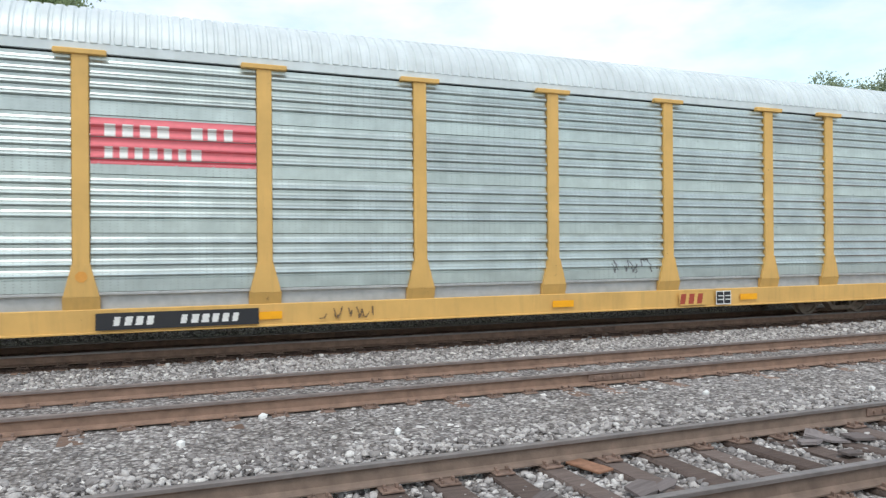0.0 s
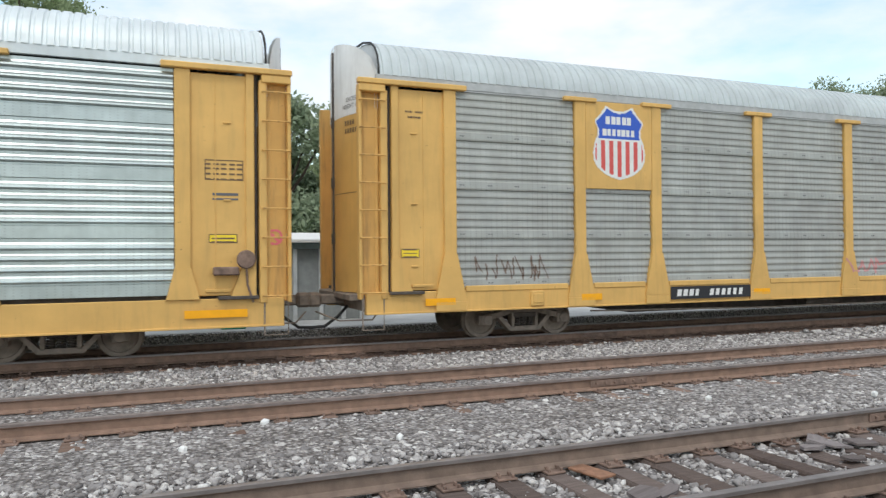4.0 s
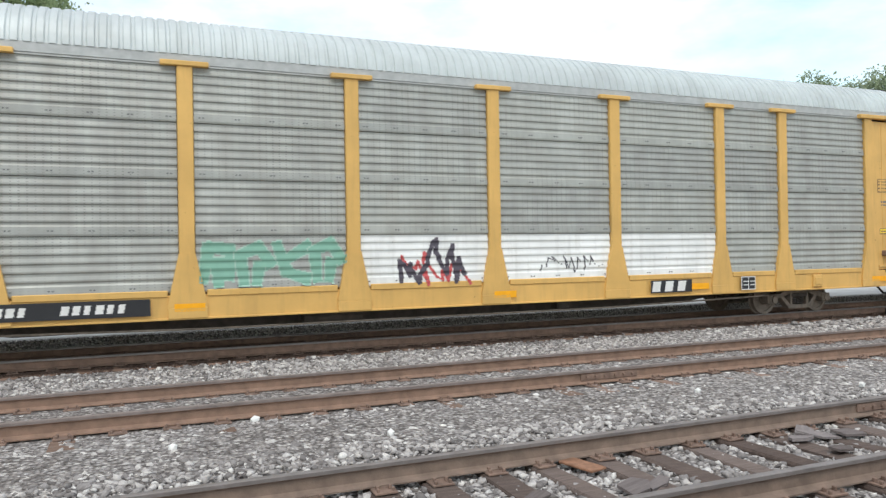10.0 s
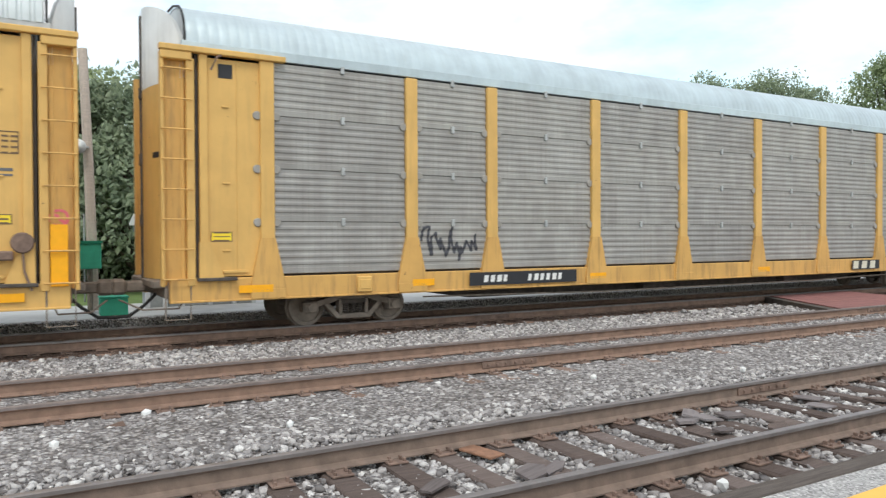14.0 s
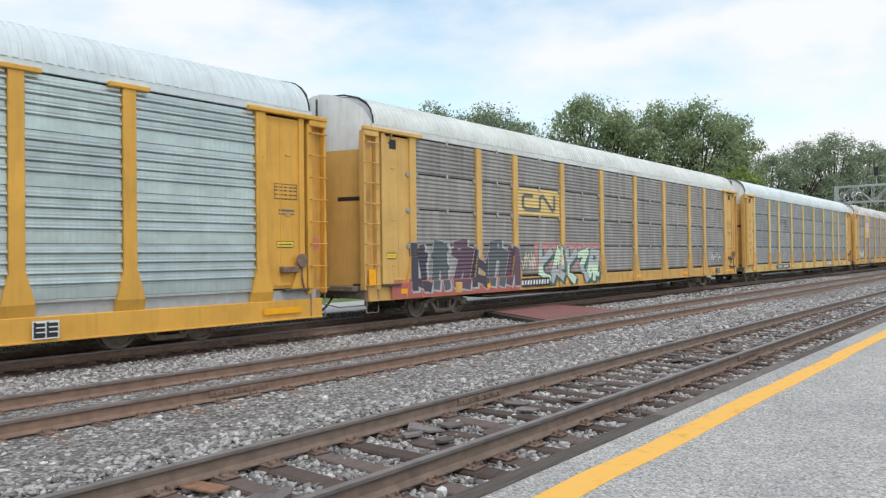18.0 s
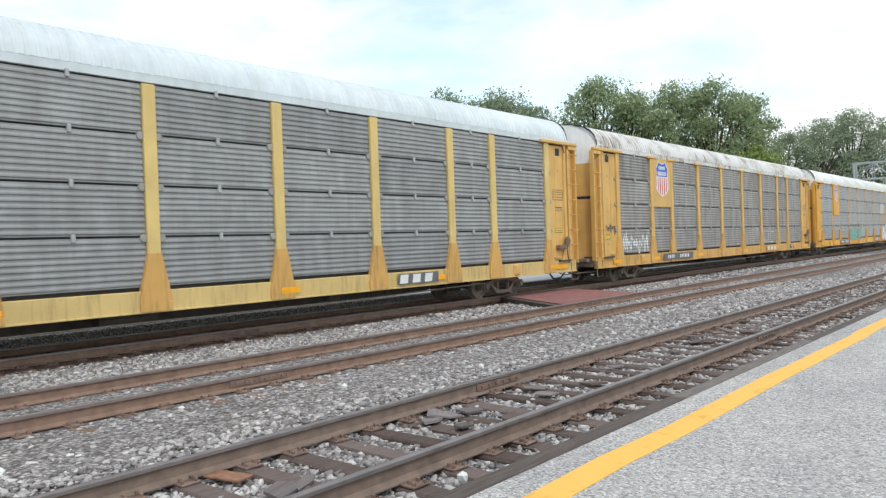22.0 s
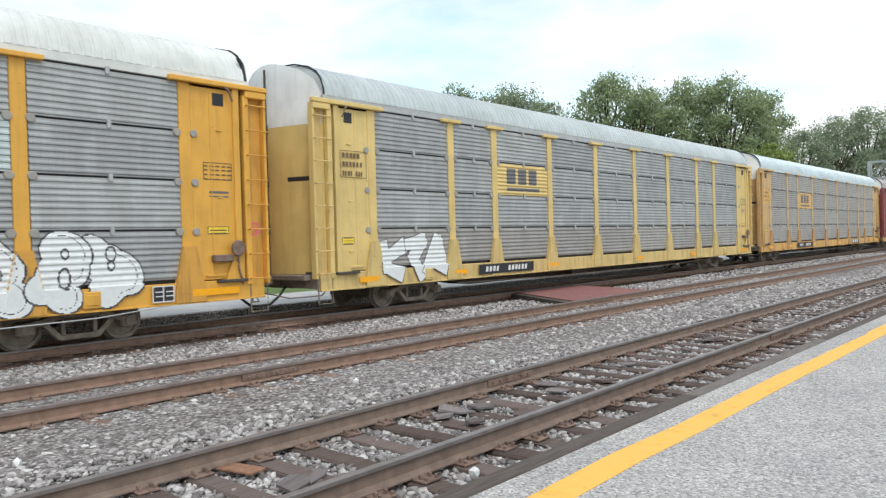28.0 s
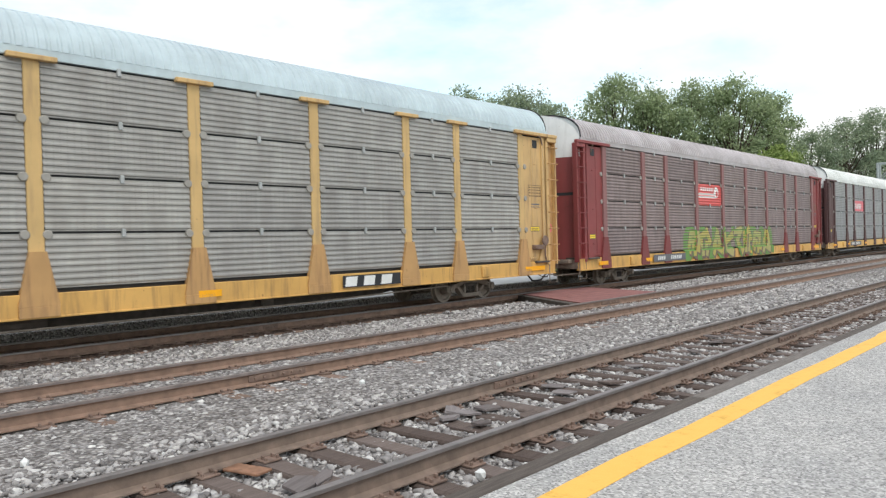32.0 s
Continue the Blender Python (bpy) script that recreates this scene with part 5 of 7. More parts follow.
def dome_piece(w, h):
    """A broad arched piece with arrow tips: 0 line, 1 white, 2 pale green, 3 mint, 4 tan, 5 sky."""
    top = ((0, 0.55), (0.05, 0.68), (0.075, 0.62), (0.11, 0.75), (0.16, 0.73), (0.22, 0.88), (0.28, 0.97), (0.34, 0.9), (0.40, 0.76), (0.46, 0.84), (0.53, 0.86), (0.60, 0.96), (0.66, 0.98), (0.74, 0.92), (0.81, 0.74), (0.83, 0.62), (0.90, 0.55), (0.94, 0.42), (0.91, 0.34), (1.0, 0.28))
    cuts = ((0.39, 0.8, 0.35, 0.0), (0.47, 0.85, 0.42, 0.0), (0.55, 0.9, 0.60, 0.0), (0.62, 0.96, 0.66, 0.0), (0.17, 0.62, 0.02, 0.34), (0.84, 0.6, 0.95, 0.36), (0.30, 0.62, 0.36, 0.42), (0.30, 0.62, 0.27, 0.44), (0.27, 0.44, 0.36, 0.42))
    tri = ((0.46, 0.5, 0.022), (0.585, 0.52, 0.022), (0.34, 0.42, 0.022), (0.72, 0.4, 0.02))

    def fn(x, z):
        u, v = x / w, z / h
        lim = np.interp(u, [a for a, _ in top], [b for _, b in top])
        out = np.full(x.shape, -1)
        out[(v < lim + 0.035)] = 0
        ins = v < lim
        out[ins & ((u < 0.17) | (u > 0.78))] = 1
        mid = ins & (u >= 0.17) & (u <= 0.78)
        out[mid] = np.where(np.abs(u[mid] - 0.5) < 0.13 + 0.03 * np.sin(9 * v[mid]), 3, 2)
        out[ins & (u > 0.66) & (u < 0.8) & (v > 0.55)] = 2
        for c, b, s0 in tri:
            tall = 0.3
            for k, paint in ((1.0, 0), (0.6, 4)):
                w0 = 1.5 * s0 * k * (b + tall / 2 - v) / tall
                out[ins & (np.abs(u - c - 0.1 * (v - b)) < w0) & (v > b - tall * 0.5 * k) & (v < b + tall / 2)] = paint
        for c in (0.29, 0.50):
            q = np.hypot((u - c) * w, z - 0.02 * h)
            out[ins & (q < 0.42) & (q > 0.24)] = 4
            out[ins & (np.abs(q - 0.43) < 0.02)] = 0
            out[ins & (q <= 0.24)] = 5
        for ax, az, bx_, bz in cuts:
            dx, dz = (bx_ - ax) * w, (bz - az) * h
            t = np.clip(((x - ax * w) * dx + (z - az * h) * dz) / (dx * dx + dz * dz), 0, 1)
            out[ins & (np.hypot(x - ax * w - t * dx, z - az * h - t * dz) < 0.022)] = 0
        out[(x < 0.02) | (x > w - 0.02)] = -1
        return out
    return fn


GLYPH = {
    "A": (((0.0, 0.0), (0.42, 1.0), (0.62, 1.0), (1.0, 0.0)), ((0.2, 0.34), (0.85, 0.34))),
    "E": (((1.0, 0.96), (0.05, 1.0), (0.0, 0.0), (1.0, 0.04)), ((0.0, 0.52), (0.8, 0.52))),
    "I": (((0.4, 0.0), (0.5, 0.7)), ((0.52, 0.98), (0.54, 1.0))),
    "M": (((0.0, 0.0), (0.1, 1.0), (0.5, 0.35), (0.9, 1.0), (1.0, 0.0)),),
    "R": (((0.05, 0.0), (0.0, 1.0), (0.85, 0.93), (0.85, 0.55), (0.1, 0.45)), ((0.4, 0.46), (1.0, 0.0))),
    "S": (((1.0, 0.92), (0.12, 0.98), (0.05, 0.6), (0.95, 0.45), (0.95, 0.06), (0.0, 0.03)),),
    # strokes that spell nothing: hook, fork, arch, bolt, claw
    "1": (((0.0, 1.0), (0.3, 0.2), (0.95, 0.0)), ((0.25, 0.55), (1.0, 0.95))),
    "2": (((0.0, 0.0), (0.5, 1.0), (0.8, 0.4)), ((0.1, 0.35), (1.0, 0.1))),
    "3": (((0.1, 0.0), (0.0, 0.8), (0.6, 1.0), (0.95, 0.5)), ((0.5, 0.0), (0.6, 0.5))),
    "4": (((0.0, 0.9), (0.9, 1.0), (0.4, 0.5), (1.0, 0.0)),),
    "5": (((0.0, 0.1), (0.2, 0.9), (0.9, 0.8), (0.8, 0.15)), ((0.5, 0.0), (0.45, 0.55))),
}


def stroke_field(word, w, h, half, seed, lean):
    """For each letter, its distance function; letters stand on one uneven line."""
    r = random.Random(seed)
    step = w / len(word)
    out = []
    for i, ch in enumerate(word):
        cw, chh = step * r.uniform(0.76, 0.88), h * r.uniform(0.72, 0.84) - 2 * half * 0.5
        cx, cz = i * step + (step - cw) / 2, half + h * r.uniform(0.01, 0.09)
        segs = []
        for line in GLYPH[ch]:
            pts = [(cx + cw * p + lean * chh * (q - 0.5), cz + chh * q) for p, q in line]
            segs += list(zip(pts, pts[1:]))
        out.append(segs)

    def field(x, z, segs):
        d = np.full(x.shape, 9.0)
        for (ax, az), (bx_, bz) in segs:
            L = math.hypot(bx_ - ax, bz - az) + 1e-6
            ux, uz = (bx_ - ax) / L, (bz - az) / L
            u, v = (x - ax) * ux + (z - az) * uz, (z - az) * ux - (x - ax) * uz
            d = np.minimum(d, np.maximum(np.abs(v) - half * (0.85 + 0.3 * np.clip(u / L, 0, 1)), np.abs(u - L / 2) - L / 2 - half * 0.55))
        return d
    return out, field


def lettering(word, w, h, half, line, seed=1, lean=0.05, shades=1, drop=0.0):
    """Broad letters one over another, each outlined, with a shadow to one side: 0 line, 1 and up fill, -1 bare."""
    glyphs, field = stroke_field(word, w, h, half, seed, lean)

    def fn(x, z):
        out = np.full(x.shape, -1)
        if drop:
            for segs in glyphs:
                out[field(x - drop, z + drop, segs) < line] = 0
        for k, segs in enumerate(glyphs):
            d = field(x, z, segs)
            out[d < line] = 0
            out[d < 0] = 1 + ((k + (z > h * 0.45).astype(int)) % shades)[d < 0] if shades > 1 else 1
        return out
    return fn


def halo(word, w, h, half, reach, seed=1, lean=0.05, above=0.0):
    """A ragged sprayed rim round the letters."""
    glyphs, field = stroke_field(word, w, h, half, seed, lean)

    def fn(x, z):
        d = np.full(x.shape, 9.0)
        for segs in glyphs:
            d = np.minimum(d, field(x, z, segs))
        return np.where((d < reach * (0.55 + 0.45 * np.sin(5.3 * x + 3 * z))) & (z > h * above), 0, -1)
    return fn


def puffs(spots):
    """Soft-edged ovals of sprayed paint with a darker heart."""
    def fn(x, z):
        out = np.full(x.shape, -1)
        for a, b, rx, rz in spots:
            q = 1.2 * np.sqrt(((x - a) / rx) ** 2 + ((z - b - 0.1 * (x - a)) / rz) ** 2) + 0.1 * np.sin(19 * x + 11 * z)
            out[q < 1] = 0
            out[(q < 0.55) & (x > a)] = 1
        return out
    return fn


def bubbles(seed, w, h, n, line=0.03, spiky=False, shades=1):
    """Overlapping swollen letters, each with a dark line round it: 0 line, 1 and up fill, -1 bare."""
    r = random.Random(seed)
    step = w / (n + 0.25)
    letters = []
    for i in range(n):
        c = (i + 0.6) * step
        blobs = []
        for k in range(r.choice((4, 5, 6))):
            blobs.append((c + r.uniform(-0.28, 0.28) * step, h * (0.22 + 0.56 * k / 5 + r.uniform(-0.04, 0.04)), step * r.uniform(0.3, 0.46), h * r.uniform(0.17, 0.26), r.uniform(-0.4, 0.4)))
        holes = [(c + r.uniform(-0.15, 0.15) * step, h * r.uniform(0.35, 0.7), step * r.uniform(0.05, 0.1), h * r.uniform(0.05, 0.12)) for _ in range(2)]
        spikes = [(r.uniform(0, 6.28), r.uniform(0.06, 0.2)) for _ in range(5)]
        letters.append((c, blobs, holes, spikes))
    order = list(range(n))
    r.shuffle(order)

    def fn(x, z):
        out = np.full(x.shape, -1)
        for j in order:
            c, blobs, holes, spikes = letters[j]
            d = np.full(x.shape, 9.0)
            for bx_, bz, rx, rz, tilt in blobs:
                u, v = (x - bx_) + tilt * (z - bz), z - bz
                d = np.minimum(d, (np.sqrt((u / rx) ** 2 + (v / rz) ** 2) - 1) * min(rx, rz))
            if spiky:
                ang = np.arctan2(z - h / 2, x - c)
                for a0, s0 in spikes:
                    d = d - s0 * np.clip(1 - np.abs(np.mod(ang - a0 + np.pi, 2 * np.pi) - np.pi) / 0.3, 0, 1)
            out[d < line] = 0
            out[d < 0] = 1 + (j % shades)
            for hx, hz, rx, rz in holes:
                q = np.sqrt(((x - hx) / rx) ** 2 + ((z - hz) / rz) ** 2) - 1
                out[(d < 0) & (np.abs(q) * min(rx, rz) < line * 0.55)] = 0
            out[(d < 0) & (np.abs(d + 0.09 + 0.02 * np.sin(7 * x)) < line * 0.22) & (x > c)] = 0
        return out
    return fn


SILVER = {"frame": "yellow", "sheet": "zinc_bright", "roof": "roof_pale", "rib": "S", "lip": False}
GREY = {"frame": "yellow", "sheet": "zinc", "roof": "roof_zinc", "rib": "A"}
BROWN = {"frame": "yellow", "sheet": "zinc_brown", "roof": "roof_white", "rib": "B", "caps": False, "clips": True, "lip": False, "sill": "yellow_soil_shade"}
MID = {"frame": "yellow", "sheet": "zinc_mid", "roof": "roof_white", "rib": "B", "clips": True, "lip": False}
CARS = [
    (dict(SILVER, sill_z=(0.38, 0.77)), "bright silver autorack railcar with a red name panel and yellow posts"),
    (dict(SILVER, sill_z=(0.48, 0.97)), "bright silver autorack railcar with a dark horse-mane logo and yellow posts"),
    (dict(GREY), "weathered grey autorack railcar with yellow ends and a blue shield"),
    (dict(GREY), "weathered grey autorack railcar with large green and blue graffiti"),
    (dict(GREY, swap={(4, 0): "white_paint", (5, 0): "white_paint", (6, 0): "white_paint"}), "weathered grey autorack railcar with a shield sign and whitewashed panels"),
    (dict(GREY), "weathered grey autorack railcar with a shield sign and white graffiti"),
    (dict(BROWN, sheet="zinc_taupe", roof="roof_blue", rib="C", high=0.003), "grey-brown autorack railcar with narrow yellow posts"),
    (dict(SILVER, frame="orange", sill_z=(0.34, 0.77)), "silver autorack railcar with orange ends and a small shield sign"),
    (dict(BROWN), "brown soiled autorack railcar with a yellow logo panel and graffiti"),
    (dict(MID, roof="roof_pale", high=0.018, sill="pale_yellow_soil_shade", post="pale_yellow", caps=False), "blue-grey autorack railcar with dark panel gaps"),
    (dict(BROWN, roof="roof_brown", frame="yellow", caps=True), "brown soiled autorack railcar with a shield sign and stained roof"),
    (dict(MID, frame="orange", sheet="zinc_pale", recess=0.06, high=0.02, swap={(7, 2): "zinc_bright"}), "grey autorack railcar with orange ends and white graffiti"),
    (dict(MID, frame="pale_yellow", sheet="zinc_pale", roof="roof_zinc", recess=0.04, sill="pale_yellow_soil_shade", swap={(i, 0): "zinc_taupe" for i in range(9)}), "grey autorack railcar with pale yellow ends and a yellow logo panel"),
    (dict(MID, frame="rusty_yellow", post="zinc_post", roof="roof_blue", sheet="zinc_taupe", high=0.02, sill="yellow_soil_shade", recess=0.05), "grey autorack railcar with yellow posts and a small logo panel"),
    (dict(BROWN, frame="maroon", sill="yellow_soil_shade", sheet="zinc_rose", roof="roof_rose", post="rose_post"), "brown autorack railcar with oxide red ends and green graffiti"),
    (dict(BROWN, frame="dark_maroon", sill="yellow", sheet="zinc_mid"), "grey autorack railcar with dark red ends and a red sign"),
    (dict(GREY), "weathered grey autorack railcar with yellow posts"),
    (dict(MID), "grey autorack railcar with yellow posts"),
]
PITCH, FIRST = 28.3, -191.15
TRAIN = [autorack(st, lb) for st, lb in CARS]


def progress(t):
    """Metres that the train has gone, counted from 16 s."""
    u = (t - 16) / 16
    s = 184.69 * u - 0.099 * u * u - 0.222 * u ** 3
    fix = ((0, 0.95), (1, 0.93), (2, 0.82), (3, 0.75), (3.6, 0.6), (6, 0.17), (9, 0.0), (13.8, -0.22), (23, -0.22), (28, 0.0), (32, 0.18))
    return s + float(np.interp(t, [a for a, _ in fix], [b for _, b in fix]))


# ---- paint, signs and graffiti on the cars ----
def spray(name, c):
    return glow_free("spray_" + name, c, 0.6)


SP = {k: spray(k, c) for k, c in {
    "white": (0.72, 0.74, 0.74), "mint": (0.45, 0.66, 0.47), "pale_green": (0.62, 0.76, 0.58), "sky": (0.33, 0.58, 0.68), "ice": (0.58, 0.70, 0.74), "outline": (0.05, 0.05, 0.06), "brown": (0.16, 0.11, 0.085),
    "cream": (0.66, 0.62, 0.5), "tan": (0.42, 0.33, 0.27), "pink": (0.55, 0.26, 0.25), "red": (0.5, 0.08, 0.08), "teal": (0.06, 0.15, 0.14), "dark": (0.07, 0.06, 0.08), "plum": (0.13, 0.08, 0.11), "orange": (0.72, 0.33, 0.06),
    "jade": (0.2, 0.4, 0.31), "aqua": (0.16, 0.42, 0.47), "lime": (0.13, 0.28, 0.06), "gold": (0.44, 0.36, 0.09), "grey": (0.45, 0.47, 0.48), "slate": (0.11, 0.13, 0.14), "dust": (0.36, 0.33, 0.28), "frost": (0.56, 0.68, 0.72), "haze": (0.56, 0.58, 0.57), "pale_jade": (0.33, 0.48, 0.41), "olive": (0.40, 0.36, 0.13), "salmon": (0.48, 0.13, 0.11)}.items()}


def sp(*names):
    return [SP[n] for n in names]


def put(i, name, label, f0, f1, z0, z1, fn, mats, res=0.025, lift=0.005):
    st = CARS[i][0]
    return decal(TRAIN[i], name, label, f0 - HALF, z0, f1 - f0, z1 - z0, fn, mats, st["rib"], res, lift)


def sill_mid(i):
    return sum(CARS[i][0].get("sill_z", (0.63, 1.02))) / 2


def board(i, seed, f0, f1, mats=None, count=10):
    number_board(TRAIN[i], seed, f0 - HALF, f1 - f0, CARS[i][0]["rib"], mats or [M["black"], M["white"]], count, sill_mid(i) - 0.135)


def fleet_mark(i, f0, f1, seed, mats):
    """Owner's short mark on the sill, as three broad bars."""
    number_board(TRAIN[i], seed, f0 - HALF, f1 - f0, CARS[i][0]["rib"], mats, 3, sill_mid(i) - 0.135)


def square(i, f0):
    """Small black and white test panel on the sill."""
    w, h = 0.42, 0.3

    def fn(x, z):
        rim = (x < 0.025) | (x > w - 0.025) | (z < 0.025) | (z > h - 0.025)
        return np.where(rim | (np.abs(x - w / 2) < 0.012) | ((np.mod(z, 0.09) < 0.025) & (np.mod(x, 0.2) > 0.06)), 1, 0)
    decal(TRAIN[i], "sill_panel", "black and white panel on the sill", f0 - HALF, sill_mid(i) - 0.15, w, h, fn, [M["black"], M["white"]], CARS[i][0]["rib"], 0.02, 0.004, -1.655)


def shield_sign(i, bay=1, z0=3.0, size=1.0, frame_mat=None):
    """A yellow sign panel between two posts with a red, white and blue shield."""
    st = CARS[i][0]
    a, b = POSTS[bay] + 0.13, POSTS[bay + 1] - 0.13
    s = Shape().box(-(b - a) / 2, (b - a) / 2, -0.02, 0.02, 0, Z_TOP + 0.02 - z0, 0.006)
    for sx in (-0.68, 0.68):
        for k in range(3):
            s.box(sx * (b - a) / 1.63 - 0.018, sx * (b - a) / 1.63 + 0.018, -0.028, -0.018, 0.25 + 0.6 * k, 0.285 + 0.6 * k)
    p = part("sign_panel", s, frame_mat or M[st["frame"]], TRAIN[i], "yellow sheet-metal sign panel", ((a + b) / 2, WALL - 0.045, z0))
    w, h = 1.3 * size, 1.52 * size
    zz = Z_TOP - 0.05 - h
    decal(TRAIN[i], "shield_sign", "red, white and blue shield sign", (a + b) / 2 - w / 2, zz, w, h, shield(w, h), [M["blue"], M["white"], M["red"]], st["rib"], 0.02, 0.004, WALL - 0.072)


def stripes_logo(w, h):
    """Four dark lines that end in a block, and two lines of marks below."""
    b1, b2 = bars(5, w * 0.42, h * 0.18, 7), bars(6, w * 0.52, h * 0.18, 8)

    def fn(x, z):
        v = z / h
        out = np.full(x.shape, -1)
        up = v > 0.52
        out[up & (x < w * 0.46) & (np.mod((v - 0.52) / 0.48 * 4, 1) > 0.42)] = 0
        blk = up & (x > w * 0.42 + 0.08 * (1 - v)) & (x < w * 0.82)
        out[blk & ~((np.abs(x - w * 0.62) < 0.035) & (v < 0.9)) & ~((x > w * 0.66) & (np.abs(v - 0.66) < 0.045)) & ~((x > w * 0.66) & (np.abs(v - 0.84) < 0.045))] = 0
        r1, r2 = b1(x - w * 0.42, z - h * 0.29), b2(x - w * 0.42, z - h * 0.04)
        out[(v > 0.29) & (v < 0.47) & (r1 == 0) & (x > w * 0.42)] = 0
        out[(v > 0.04) & (v < 0.22) & (r2 == 0) & (x > w * 0.42)] = 0
        return out
    return fn


def block_logo(w, h, under=True):
    """Dark heavy marks on a panel, with a line beneath."""
    b = bars(9, w * 0.66, h * 0.5, 3, 0.14)

    def fn(x, z):
        out = np.zeros(x.shape, int)
        m = b(x - w * 0.17, z - h * 0.36)
        out[(m == 0) & (z > h * 0.36) & (z < h * 0.86)] = 1
        if under:
            out[(z > h * 0.14) & (z < h * 0.25) & (x > w * 0.17) & (x < w * 0.83)] = 1
        return out
    return fn


def ribbon_logo(w, h):
    """A panel with one dark ribbon that bends up and down."""
    line = [(0.34, 0.74), (0.18, 0.74), (0.13, 0.66), (0.13, 0.34), (0.18, 0.24), (0.5, 0.24), (0.52, 0.3), (0.52, 0.68), (0.6, 0.76), (0.82, 0.24), (0.87, 0.3), (0.87, 0.78)]

    def fn(x, z):
        out = np.zeros(x.shape, int)
        for (ax, az), (bx, bz) in zip(line, line[1:]):
            ax, bx, az, bz = ax * w, bx * w, az * h, bz * h
            dx, dz = bx - ax, bz - az
            t = np.clip(((x - ax) * dx + (z - az) * dz) / (dx * dx + dz * dz), 0, 1)
            out[np.hypot(x - ax - t * dx, z - az - t * dz) < h * 0.072] = 1
        return out
    return fn


def lines_of_marks(rows, seed, w, h, ground=True):
    fns = [bars(seed + k, w * q, h * 0.5 / len(rows), c) for k, (q, c) in enumerate(rows)]

    def fn(x, z):
        out = np.zeros(x.shape, int) if ground else np.full(x.shape, -1)
        n = len(rows)
        for k, f in enumerate(fns):
            lo = h * (1 - (k + 0.8) / n)
            m = f(x - w * 0.08, z - lo)
            out[(m == 0) & (z > lo) & (z < lo + h * 0.55 / n) & (x > w * 0.08)] = 1 if ground else 0
        return out
    return fn


def scribble(seed, w, h, thick=0.02, n=14):
    """A tag written with one thin line."""
    r = random.Random(seed)
    pts = [(w * (0.06 + 0.88 * (i + r.uniform(-0.9, 0.9)) / n), h * r.uniform(0.08, 0.92)) for i in range(n)]

    def fn(x, z):
        d = np.full(x.shape, 9.0)
        for (ax, az), (bx, bz) in zip(pts, pts[1:]):
            dx, dz = bx - ax, bz - az
            t = np.clip(((x - ax) * dx + (z - az) * dz) / (dx * dx + dz * dz + 1e-9), 0, 1)
            d = np.minimum(d, np.hypot(x - ax - t * dx - 0.03 * np.sin(9 * z), z - az - t * dz))
        return np.where(d < thick, 0, -1)
    return fn


def loops(w, h, n, thick):
    """A tag of rounded loops in one line."""
    k = np.arange(n * 14 + 1) / (n * 14)
    turn = 2 * math.pi * n * k
    px = w * (0.08 + 0.84 * k) + 0.5 * w / n * np.sin(turn + 1.3 * np.sin(5 * k))
    pz = h * (0.5 + (0.22 + 0.14 * np.sin(17 * k)) * np.cos(turn))

    def fn(x, z):
        d = np.full(x.shape, 9.0)
        for i in range(len(k) - 1):
            dx, dz = px[i + 1] - px[i], pz[i + 1] - pz[i]
            t = np.clip(((x - px[i]) * dx + (z - pz[i]) * dz) / (dx * dx + dz * dz + 1e-9), 0, 1)
            d = np.minimum(d, np.hypot(x - px[i] - t * dx, z - pz[i] - t * dz))
        return np.where(d < thick, 0, -1)
    return fn


def hollow(f):
    """Only the outline of a piece."""
    return lambda x, z: np.where(f(x, z) == 0, 0, -1)


def dot(r):
    return lambda x, z: np.where(np.hypot(x - r, z - r) < r, 0, -1)


